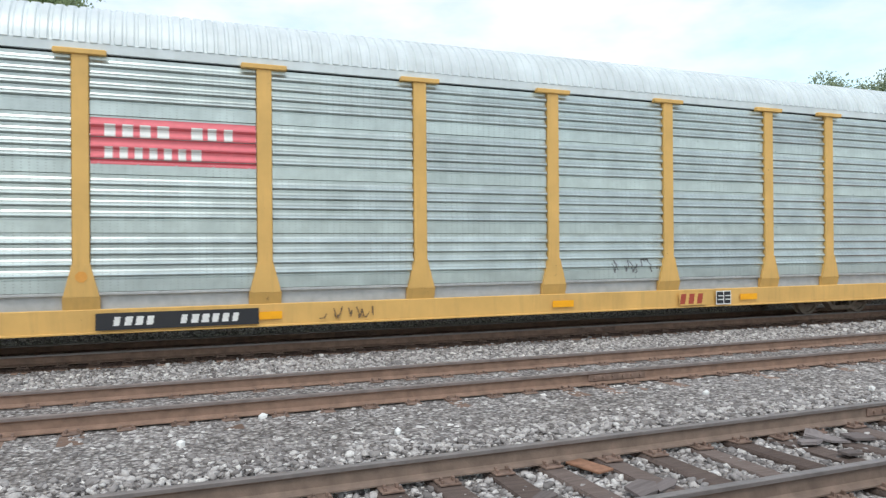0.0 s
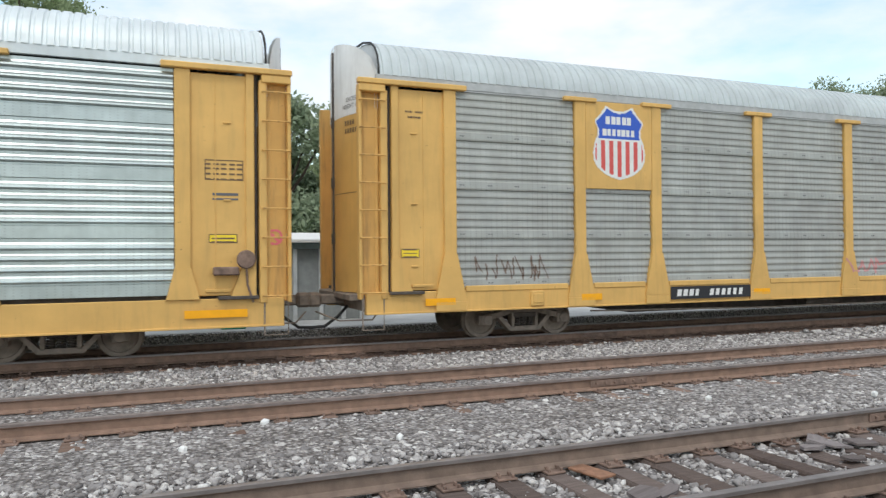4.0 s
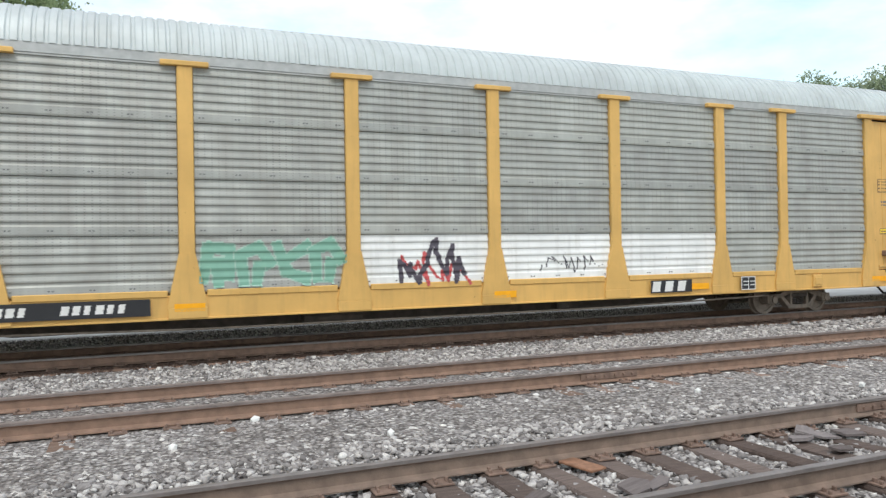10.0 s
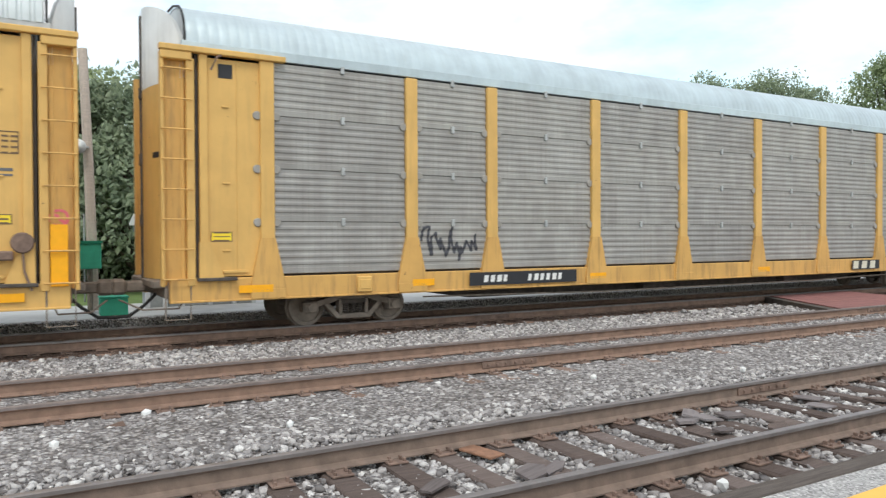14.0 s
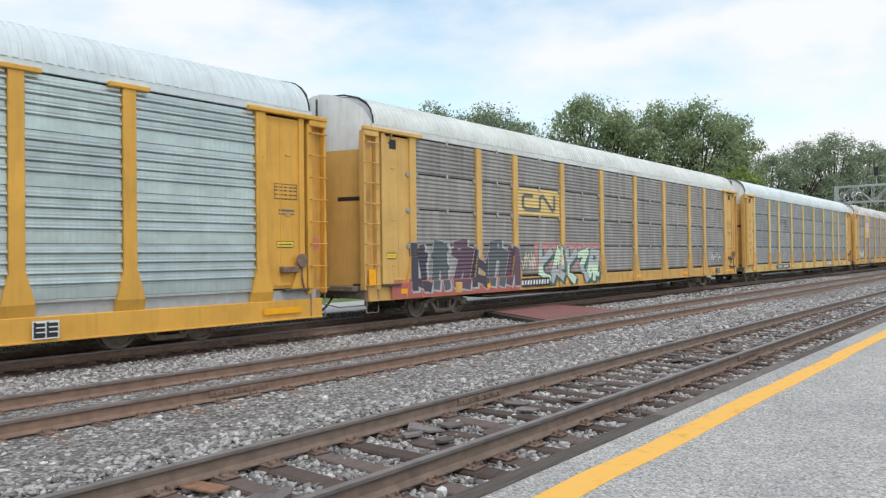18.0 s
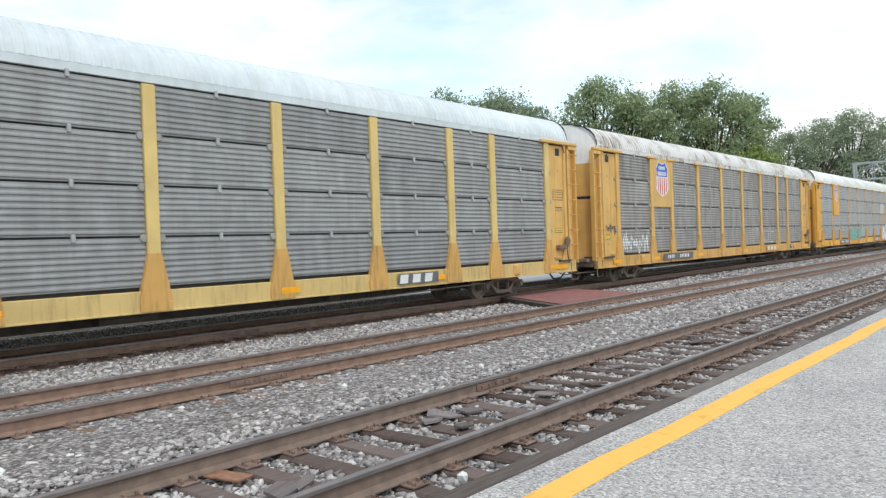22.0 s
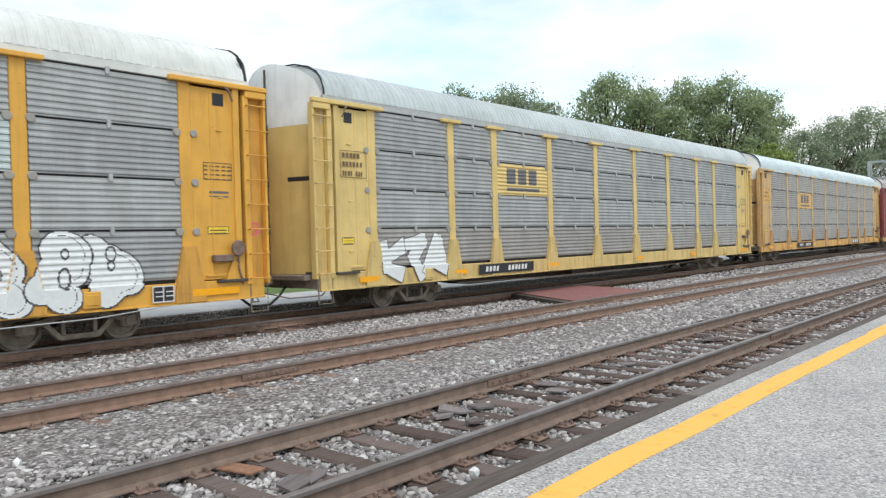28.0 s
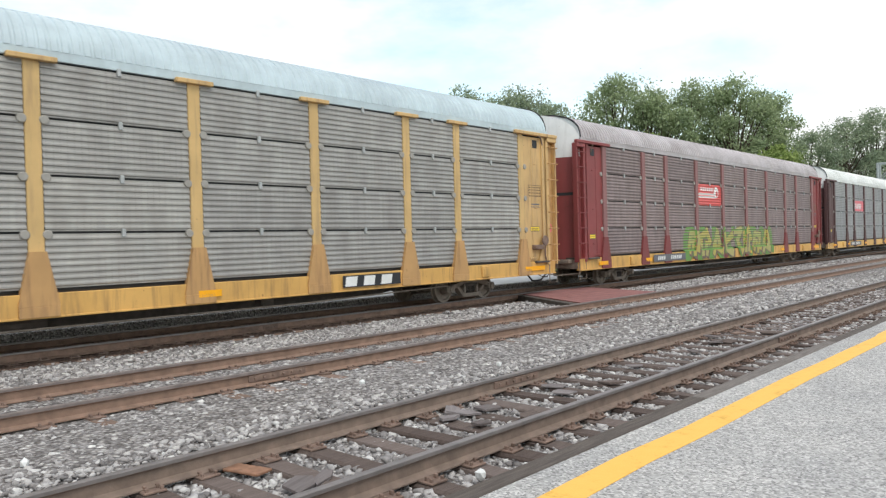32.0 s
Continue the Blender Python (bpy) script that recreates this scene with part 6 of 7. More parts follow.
def marks():
    # 0: bright silver car with a red panel
    put(0, "name_panel", "rose-red name panel with two white lines of marks", 6.64, 9.18, 3.06, 3.80, lines_of_marks([(0.82, 8), (0.6, 7)], 3, 2.54, 0.74), [M["rose"], M["white"]], 0.02)
    board(0, 21, 6.7, 9.2)
    put(0, "orange_dot", "round orange dot on a post", 6.42, 6.6, 1.2, 1.38, dot(0.085), sp("orange"), 0.012)
    put(0, "faded_tag", "thin dark scribbled tag", 16.2, 17.6, 1.12, 1.5, scribble(3, 1.4, 0.38, 0.014, 22), [M["grey_mark"]], 0.014)
    put(0, "sill_scribble", "thin dark scribble on the sill", 10.2, 11.3, 0.44, 0.71, scribble(4, 1.1, 0.27, 0.014, 18), [M["ink"]], 0.014)
    fleet_mark(0, 18.0, 18.75, 5, [M["yellow"], M["salmon_mark"]])
    square(0, 19.0)
    # 1: bright silver car with dark striped logo
    put(1, "striped_logo", "dark striped logo with two lines of marks", 6.85, 9.1, 2.98, 3.76, stripes_logo(2.25, 0.78), [M["grey_mark"]], 0.02)
    board(1, 22, 6.65, 9.1)
    put(1, "orange_dot", "round orange dot on a post", 6.42, 6.6, 1.2, 1.38, dot(0.085), sp("orange"), 0.012)
    fleet_mark(1, 18.9, 19.7, 5, [M["yellow"], M["salmon_mark"]])
    square(1, 20.05)
    # 2: grey car with shield and beige graffiti
    shield_sign(2)
    put(2, "graffiti_ground", "pale dusty sprayed ground behind letters", 15.05, 18.3, 0.62, 2.1, puffs([(0.55, 0.8, 0.62, 0.95), (1.3, 0.75, 0.9, 1.0), (2.1, 0.75, 0.9, 1.02), (2.75, 0.75, 0.6, 0.9)]), sp("cream", "dust"), 0.025, 0.004)
    put(2, "graffiti", "cream and tan sprayed letters", 15.15, 18.25, 0.66, 2.05, lettering("35241", 3.1, 1.39, 0.16, 0.03, 5, 0.1, 2, 0.05), sp("tan", "dust", "cream"), 0.02, 0.007)
    put(2, "graffiti_puffs", "pale blue sprayed puffs round letters", 14.6, 19.2, 0.62, 2.35, puffs([(0.25, 0.85, 0.3, 0.35), (0.3, 0.25, 0.22, 0.22), (1.15, 1.55, 0.24, 0.12), (1.75, 1.6, 0.24, 0.12), (2.35, 1.58, 0.22, 0.13), (2.9, 1.6, 0.22, 0.12), (3.4, 1.52, 0.2, 0.12), (3.75, 1.0, 0.32, 0.3), (3.9, 0.4, 0.2, 0.16)]), sp("ice", "sky"), 0.025, 0.009)
    put(2, "red_tag", "faded red sprayed letters", 11.9, 14.8, 1.08, 1.55, scribble(8, 2.9, 0.47, 0.03, 26), sp("pink"), 0.02)
    put(2, "bay_tag", "dark scribbled tag", 2.2, 4.0, 1.1, 1.75, scribble(9, 1.8, 0.65, 0.014, 30), sp("brown"), 0.015)
    fleet_mark(2, 18.55, 19.65, 5, [M["black"], SP["cream"]])
    square(2, 21.0)
    board(2, 23, 6.8, 9.0)
    # 3: grey car with green and blue graffiti
    put(3, "graffiti_piece", "arched white, mint and pale green sprayed piece with brown outline", 1.7, 9.05, 0.62, 2.36, dome_piece(7.35, 1.74), sp("brown", "white", "pale_green", "mint", "tan", "sky"), 0.02, 0.008)
    put(3, "graffiti_cloud", "sky blue sprayed cloud behind letters", 1.3, 9.4, 0.62, 2.5, puffs([(1.25, 1.38, 0.3, 0.22), (3.5, 1.55, 0.3, 0.24), (3.95, 1.62, 0.26, 0.2), (4.45, 1.6, 0.3, 0.22), (7.1, 1.2, 0.35, 0.24), (7.5, 0.9, 0.3, 0.3), (0.3, 0.5, 0.3, 0.3), (0.3, 0.15, 0.35, 0.2)]), sp("sky", "ice"), 0.025, 0.004)
    board(3, 24, 6.75, 9.0)
    put(3, "graffiti_block", "ice blue block letters with dark outline", 11.1, 17.6, 0.62, 2.1, lettering("RAEMS", 6.5, 1.48, 0.18, 0.035, 3, 0.08, 1, 0.05), sp("outline", "frost"), 0.02, 0.008)
    put(3, "graffiti_glow", "orange and red sprayed glow", 10.9, 17.8, 0.66, 2.25, puffs([(0.8, 1.42, 0.4, 0.14), (2.1, 1.45, 0.42, 0.17), (3.3, 1.42, 0.4, 0.13), (4.6, 1.46, 0.42, 0.16), (6.1, 1.3, 0.4, 0.2), (6.6, 0.5, 0.3, 0.3)]), sp("salmon", "orange"), 0.025, 0.003)
    put(3, "graffiti_base", "orange sprayed patches between letters", 11.3, 17.5, 0.64, 1.25, halo("RAEMS", 6.2, 1.48, 0.19, 0.22, 3, 0.06), sp("orange"), 0.03, 0.005)
    put(3, "striped_logo", "dark striped logo with two lines of marks", 6.85, 9.1, 2.98, 3.74, stripes_logo(2.25, 0.76), [M["grey_mark"]], 0.02)
    decal(TRAIN[3], "end_tag", "tall dark scribbled tag", 0.86 - HALF, 2.7, 0.5, 1.75, lambda x, z: loops(1.75, 0.5, 7, 0.022)(z, x), sp("outline"), "A", 0.014, 0.004, FACE + 0.035)
    put(3, "pale_tag", "faded pale tags", 20.7, 24.9, 1.1, 1.7, graffiti(46, 4.2, 0.6, 7, 0.07, 0.018, 0.3, True), sp("grey", "white"), 0.022)
    fleet_mark(3, 18.5, 19.7, 6, [M["black"], SP["cream"]])
    square(3, 21.05)
    # 4: grey car, shield, whitewashed sheets
    shield_sign(4)
    board(4, 25, 6.1, 8.75)
    put(4, "graffiti", "faded green sprayed letters", 9.5, 12.0, 1.06, 2.0, lettering("5313", 2.5, 0.94, 0.09, 0.02, 8, 0.0), sp("pale_jade", "jade"))
    put(4, "scribble_tag", "dark blue and red scribbled tag", 12.85, 14.5, 1.0, 2.0, scribble(52, 1.65, 1.0, 0.045, 24), sp("dark"), 0.02, 0.006)
    put(4, "scribble_shade", "red shade of a tag", 12.95, 14.6, 0.95, 1.7, scribble(53, 1.65, 0.75, 0.03, 14), sp("red"), 0.02, 0.004)
    put(4, "thin_tag", "thin black scribbled tag", 15.8, 17.6, 1.15, 1.55, scribble(54, 1.8, 0.4, 0.014, 24), sp("outline"), 0.014)
    fleet_mark(4, 18.6, 19.7, 7, [M["black"], M["white"]])
    square(4, 21.1)
    # 5: grey car, shield, white graffiti
    shield_sign(5)
    board(5, 26, 6.85, 9.1)
    put(5, "graffiti_pink", "white letters outlined in red", 10.2, 13.6, 0.64, 1.95, lettering("IMER", 3.4, 1.31, 0.125, 0.03, 4, 0.12, 2, 0.04), sp("pink", "grey", "pale_jade"), 0.02)
    put(5, "graffiti_white", "large faded white letters", 15.6, 23.2, 0.64, 2.15, hollow(lettering("4351243", 7.6, 1.5, 0.15, 0.075, 6, 0.3)), sp("haze"))
    put(5, "pale_tag", "faded pale tags", 13.6, 15.6, 1.1, 1.9, scribble(63, 2.0, 0.8, 0.035, 16), sp("haze"), 0.025)
    fleet_mark(5, 18.9, 19.9, 8, [M["black"], M["white"]])
    square(5, 21.3)
    # 6: grey-brown car
    board(6, 27, 5.9, 8.7)
    fleet_mark(6, 19.1, 20.5, 9, [M["black"], SP["cream"]])
    put(6, "scribble_tag", "dark scribbled tag", 4.8, 6.3, 1.15, 1.95, scribble(71, 1.5, 0.8, 0.03, 26), sp("outline"), 0.018)
    # 7: silver car with orange ends
    shield_sign(7, 1, 2.95, 0.95)
    put(7, "line_of_marks", "dark line of small marks", 7.0, 11.5, 3.5, 3.7, bars(81, 4.5, 0.2, 15), [M["grey_mark"]], 0.03)
    put(7, "graffiti", "black and white bubble letters", 4.6, 9.6, 0.95, 2.2, bubbles(82, 5.0, 1.25, 5, 0.05, False, 2), sp("outline", "grey", "white"))
    put(7, "thin_tag", "thin dark tags", 11.0, 16.0, 1.1, 1.8, scribble(83, 5.0, 0.7, 0.025, 34), sp("brown"), 0.025)
    board(7, 28, 2.8, 5.6, [M["orange"], M["ink"]])
    square(7, 20.8)
    # 8: brown car with yellow ribbon logo
    put(8, "logo_panel", "yellow panel with a dark bent ribbon logo", 6.64, 9.18, 2.94, 3.80, ribbon_logo(2.54, 0.86), [M["pale_yellow"], M["grey_mark"]], 0.02)
    put(8, "graffiti_red", "red sprayed sill", 0.9, 6.6, 0.62, 1.1, box_fn, sp("salmon"), 0.05, 0.003)
    put(8, "graffiti_dark", "dark plum and teal sprayed letters with cream edges", 1.6, 6.7, 0.7, 2.15, wild(91, 5.1, 1.45, 6, 0.02, 0.6, 0.42, 3), sp("grey", "dark", "slate", "plum"), 0.018, 0.007)
    put(8, "graffiti_pale", "pale green and white sprayed letters", 7.75, 11.95, 0.66, 2.2, lettering("12145", 4.2, 1.5, 0.125, 0.03, 7, 0.22, 2, 0.09), sp("teal", "pale_green", "grey"), 0.018, 0.009)
    put(8, "graffiti_haze", "faded red haze behind letters", 7.6, 12.0, 1.2, 2.1, halo("12145", 4.4, 0.9, 0.2, 0.25, 7, 0.2), sp("pink"), 0.03, 0.003)
    put(8, "cream_tag", "cream coloured small tag", 6.75, 7.7, 1.15, 1.85, scribble(95, 0.95, 0.7, 0.02, 26), sp("cream"), 0.015, 0.012)
    board(8, 29, 6.7, 8.35, [M["navy"], M["white"]], 8)
    put(8, "white_tag", "thin white tag", 23.3, 24.9, 1.2, 1.8, scribble(96, 1.6, 0.6, 0.025, 18), sp("white"), 0.02)
    square(8, 23.9)
    # 9: blue-grey car
    put(9, "logo_field", "clean grey patch", 6.64, 9.18, 2.92, 3.80, box_fn, [M["zinc_mid"]], 0.03, 0.002)
    put(9, "striped_logo", "dark striped logo with two lines of marks", 6.8, 9.1, 2.98, 3.74, stripes_logo(2.3, 0.76), [M["grey_mark"]], 0.02)
    board(9, 30, 5.8, 8.6, [M["grey_mark"], M["white"]])
    fleet_mark(9, 18.4, 19.9, 9, [M["grey_mark"], M["white"]])
    decal(TRAIN[9], "end_marks", "faded brown marks down the end panel", 1.0 - HALF, 1.7, 0.26, 2.0, lambda x, z: bars(7, 2.0, 0.26, 5, 0.45)(z, x), [M["rusty_yellow_soil_shade"]], "B", 0.02, 0.004, FACE + 0.052)
    # 10: brown car with stained roof
    shield_sign(10, 1, 2.85, 0.95)
    put(10, "white_tag", "white scribbled letters", 1.95, 4.4, 0.95, 1.9, scribble(101, 2.45, 0.95, 0.03, 34), sp("white"), 0.02)
    decal(TRAIN[10], "end_tag", "dark scribbled tag on the end panel", 0.8 - HALF, 1.7, 0.8, 0.6, scribble(102, 0.8, 0.6, 0.03, 16), sp("brown"), "B", 0.015, 0.004, FACE + 0.035)
    board(10, 31, 5.45, 8.4, [M["grey_mark"], M["white"]])
    put(10, "pale_letters", "faded white outlined letters", 17.95, 20.45, 1.1, 1.85, hollow(lettering("35254", 2.5, 0.75, 0.09, 0.03, 21, 0.1)), sp("haze"), 0.02)
    fleet_mark(10, 18.4, 20.3, 9, [M["yellow_soil_shade"], SP["cream"]])
    square(10, 22.5)
    # 11: orange-ended car
    shield_sign(11, 1, 2.7, 0.72)
    put(11, "graffiti_teal", "teal sprayed letters", 9.3, 13.4, 0.8, 1.9, lettering("52314", 4.1, 1.1, 0.15, 0.02, 9, 0.05, 2), sp("jade", "aqua", "jade"))
    put(11, "black_tag", "black scribbles", 9.4, 13.3, 1.7, 2.25, scribble(112, 3.9, 0.55, 0.025, 22), sp("outline"), 0.02, 0.008)
    put(11, "graffiti_white", "white bubble letters with black outline", 20.6, 24.5, 0.62, 2.1, bubbles(113, 3.9, 1.48, 4, 0.025), sp("outline", "white"), 0.02, 0.008)
    fleet_mark(11, 17.9, 19.9, 9, [M["black"], M["white"]])
    board(11, 32, 6.2, 9.0, [M["grey_mark"], M["white"]])
    square(11, 24.55)
    # 12: pale yellow car
    put(12, "logo_panel", "pale yellow panel with heavy dark marks", 6.64, 9.18, 2.92, 3.82, block_logo(2.54, 0.9), [M["pale_yellow"], M["grey_mark"]], 0.02)
    put(12, "graffiti", "white spiky sprayed piece", 1.95, 4.35, 0.62, 1.85, lettering("142", 2.4, 1.23, 0.17, 0.02, 15, 0.2), sp("outline", "white"), 0.02, 0.007)
    board(12, 33, 5.6, 8.2, [M["black"], M["white"]])
    decal(TRAIN[12], "end_sign", "outlined sign with lines of marks", 0.78 - HALF, 3.15, 0.8, 0.62, lambda x, z: np.where((x < 0.02) | (x > 0.78) | (z < 0.02) | (z > 0.6), 0, lines_of_marks([(0.7, 5), (0.8, 6), (0.8, 8)], 5, 0.8, 0.62, False)(x, z)), [M["ink"]], "B", 0.014, 0.004, FACE + 0.035)
    # 13: grey car, yellow posts
    put(13, "logo_panel", "yellow panel with heavy dark marks", 6.64, 9.18, 2.92, 3.82, block_logo(2.54, 0.9), [M["yellow"], M["grey_mark"]], 0.02)
    board(13, 34, 6.0, 9.0, [M["black"], M["white"]])
    fleet_mark(13, 18.4, 20.2, 9, [M["black"], M["white"]])
    decal(TRAIN[13], "end_sign", "orange sign with lines of marks", 0.76 - HALF, 3.15, 0.84, 0.62, lines_of_marks([(0.7, 5), (0.8, 6), (0.8, 8)], 5, 0.84, 0.62), [M["orange"], M["ink"]], "B", 0.014, 0.004, FACE + 0.035)
    # 14: oxide red car
    put(14, "logo_panel", "red panel with a white banner mark", 9.46, 12.0, 2.92, 3.82, lambda x, z: np.where(((np.abs(z - 0.48) < 0.05) | (np.abs(z - 0.36) < 0.03)) & (x > 0.15) & (x < 1.9), 1, np.where((np.hypot(x - 2.0, z - 0.58) < 0.24) & (np.hypot(x - 2.06, z - 0.52) > 0.12), 1, np.where((np.abs(z - 0.68) < 0.07) & (x > 0.3) & (x < 1.7) & (np.mod(x, 0.2) < 0.14), 1, 0))), [M["red"], M["white"]], 0.02)
    put(14, "graffiti", "green and gold sprayed letters", 8.4, 18.2, 0.62, 2.1, lettering("53214352", 9.8, 1.4, 0.15, 0.05, 11, 0.1, 2, 0.06), sp("brown", "gold", "olive"), 0.03)
    put(14, "graffiti_glow", "lime sprayed cloud", 8.0, 18.6, 0.62, 2.0, halo("53214352", 10.6, 1.38, 0.16, 0.3, 11, 0.1), sp("lime"), 0.04, 0.003)
    board(14, 35, 5.2, 8.0, [M["grey_mark"], M["white"]])
    # 15: dark red car
    put(15, "red_sign", "red sign with white marks", 6.64, 9.18, 3.0, 3.7, lines_of_marks([(0.7, 6)], 7, 2.54, 0.7), [M["rose"], M["white"]], 0.03)
    board(15, 36, 5.2, 8.0, [M["grey_mark"], M["white"]])


def end_stencils():
    """Two short lines of small dark marks low on the front panels, and one high up."""
    for i in range(len(TRAIN)):
        low = ((1.98, 0.1, 0.2, 0.92, 2), (1.82, 0.12, 0.44, 0.86, 5)) if i < 2 else ()
        for z, h, w, x, k in () if CARS[i][0]["rib"] in "BC" else low + ((4.3, 0.035, 0.36, 0.9, 9), (4.2, 0.035, 0.26, 0.95, 7)):
            decal(TRAIN[i], "stencil", "small dark stencilled marks", x - HALF, z, w, h, bars(i * 7 + k, w, h, k, 0.3), [M["ink"]], CARS[i][0]["rib"], 0.014, 0.004, FACE + 0.052)


M["salmon_mark"] = glow_free("dark_red_stencil_paint", (0.38, 0.06, 0.03))

def tall_reflectors():
    """Upright yellow strips at the foot of two ladders."""
    for i, x, z0, z1 in ((8, 0.12 - HALF, 0.98, 1.38), (5, 27.1 - 0.4 - HALF, 0.95, 1.9)):
        s = Shape().box(x, x + 0.24, FACE - 0.022, FACE - 0.004, z0, z1, 0.004)
        part("reflector", s, M["reflector"], TRAIN[i], "upright yellow reflective strip")



def loose_gear():
    """A bent rod at two roof ends and a slack cable under one sill."""
    for i in (8, 11):
        rod = Shape().tube([(13.1, -1.5, 4.86), (13.12, -1.5, 5.15), (13.08, -1.5, 5.3), (12.98, -1.52, 5.42)], 0.03, 7)
        part("roof_rod", rod, M["black"], TRAIN[i], "bent black rod at the roof end")
    rope = Shape().tube([(-2.0, -1.64, 0.6), (0.5, -1.66, 0.56), (4.0, -1.67, 0.5), (7.5, -1.67, 0.47), (10.0, -1.66, 0.5), (11.3, -1.64, 0.6)], 0.012, 6)
    part("slack_cable", rope, M["clip"], TRAIN[11], "pale slack cable hanging under the sill")



marks()
loose_gear()
tall_reflectors()
end_stencils()


# ---- trees and far things ----
M["bark"] = timber("grey_brown_bark", (0.13, 0.105, 0.085))
# Mid and dark leaf colours are lifted and bluer, with distance haze painted in.
M["leaf_mid"] = foliage("green_leaves", (0.23, 0.29, 0.17), (0.46, 0.54, 0.35))
M["leaf_dark"] = foliage("dark_green_leaves", (0.22, 0.275, 0.20), (0.45, 0.52, 0.39))
M["leaf_light"] = foliage("light_green_leaves", (0.18, 0.26, 0.08), (0.42, 0.50, 0.20))


def tree(x, y, h, r, seed, leaf, low=0.25, count=5200, size=0.34):
    """A broadleaf tree: tapered trunk, limbs, and a ragged crown of small leaf sprays in clumps."""
    rng = np.random.default_rng(seed)
    pr = random.Random(seed)
    t = thing("tree", "leafy %s green broadleaf tree with a ragged crown" % {"leaf_mid": "mid", "leaf_dark": "dark", "leaf_light": "light"}[leaf], "tree", "trees beyond the tracks", (x, y, -0.42))
    s = Shape()
    top = h * 0.8
    line = [(pr.uniform(-0.2, 0.2) * i, pr.uniform(-0.2, 0.2) * i, top * i / 5) for i in range(6)]
    s.tube(line, 0.035 * h * 0.6 + 0.06, 9, 0, 0.05)
    clumps = []
    n = 30 + int(r * 5)
    for i in range(n):
        f = pr.uniform(low, 1.0)
        ang = i * 2.4 + pr.uniform(-0.5, 0.5)
        out = 0.94 * r * (0.35 + 0.65 * math.sin(math.pi * min(1, (f - low) / (1 - low) * 0.80 + 0.16))) * pr.uniform(0.5, 1.04)
        c = Vector((math.cos(ang) * out, math.sin(ang) * out, h * (f * 0.93)))
        b = Vector(line[min(5, int(max(0, f - 0.25) * 5.5))])
        s.tube([b, (b + c) / 2 + Vector((0, 0, -0.04 * h * pr.random())), c], 0.05 + 0.006 * h, 5, 0, 0.02)
        clumps.append((c, r * pr.uniform(0.14, 0.34)))
    clumps.append((Vector((0, 0, h * 0.95)), r * 0.2))
    part("trunk", s, M["bark"], t, "brown trunk with limbs")
    C = np.array([c[:] for c, _ in clumps])
    R = np.array([q for _, q in clumps])
    k = rng.integers(0, len(C), count)
    d = rng.normal(size=(count, 3))
    d /= np.linalg.norm(d, axis=1)[:, None]
    rad = R[k] * rng.uniform(0.25, 1.0, count) ** 0.5 * rng.choice([1.0, 1.0, 1.2, 1.6], count)
    p = C[k] + d * rad[:, None] * np.array([1, 1, 0.78])
    p[:, 2] = np.minimum(p[:, 2], h)
    a = rng.normal(size=(count, 3))
    a /= np.linalg.norm(a, axis=1)[:, None]
    b = np.cross(a, d * 0.7 + np.array([0, -0.35, 0.8]) + 0.35 * rng.normal(size=(count, 3)))
    b /= np.linalg.norm(b, axis=1)[:, None] + 1e-9
    sz = size * rng.uniform(0.5, 1.3, count)[:, None]
    # a spray: four-cornered, a little folded
    fold = np.cross(a, b) * sz * 0.2
    V = np.stack([p - a * sz, p + a * sz * 0.15 + b * sz * 0.6 + fold, p + a * sz, p - a * sz * 0.1 - b * sz * 0.55 + fold], 1)
    F = np.arange(count * 4).reshape(count, 4)
    me = bpy.data.meshes.new("crown")
    me.from_pydata(V.reshape(-1, 3).tolist(), [], F.tolist())
    me.materials.append(M[leaf])
    me.update()
    part("crown", me, None, t)
    return t


def polar(az, d):
    return d * math.cos(radians(az)), d * math.sin(radians(az))


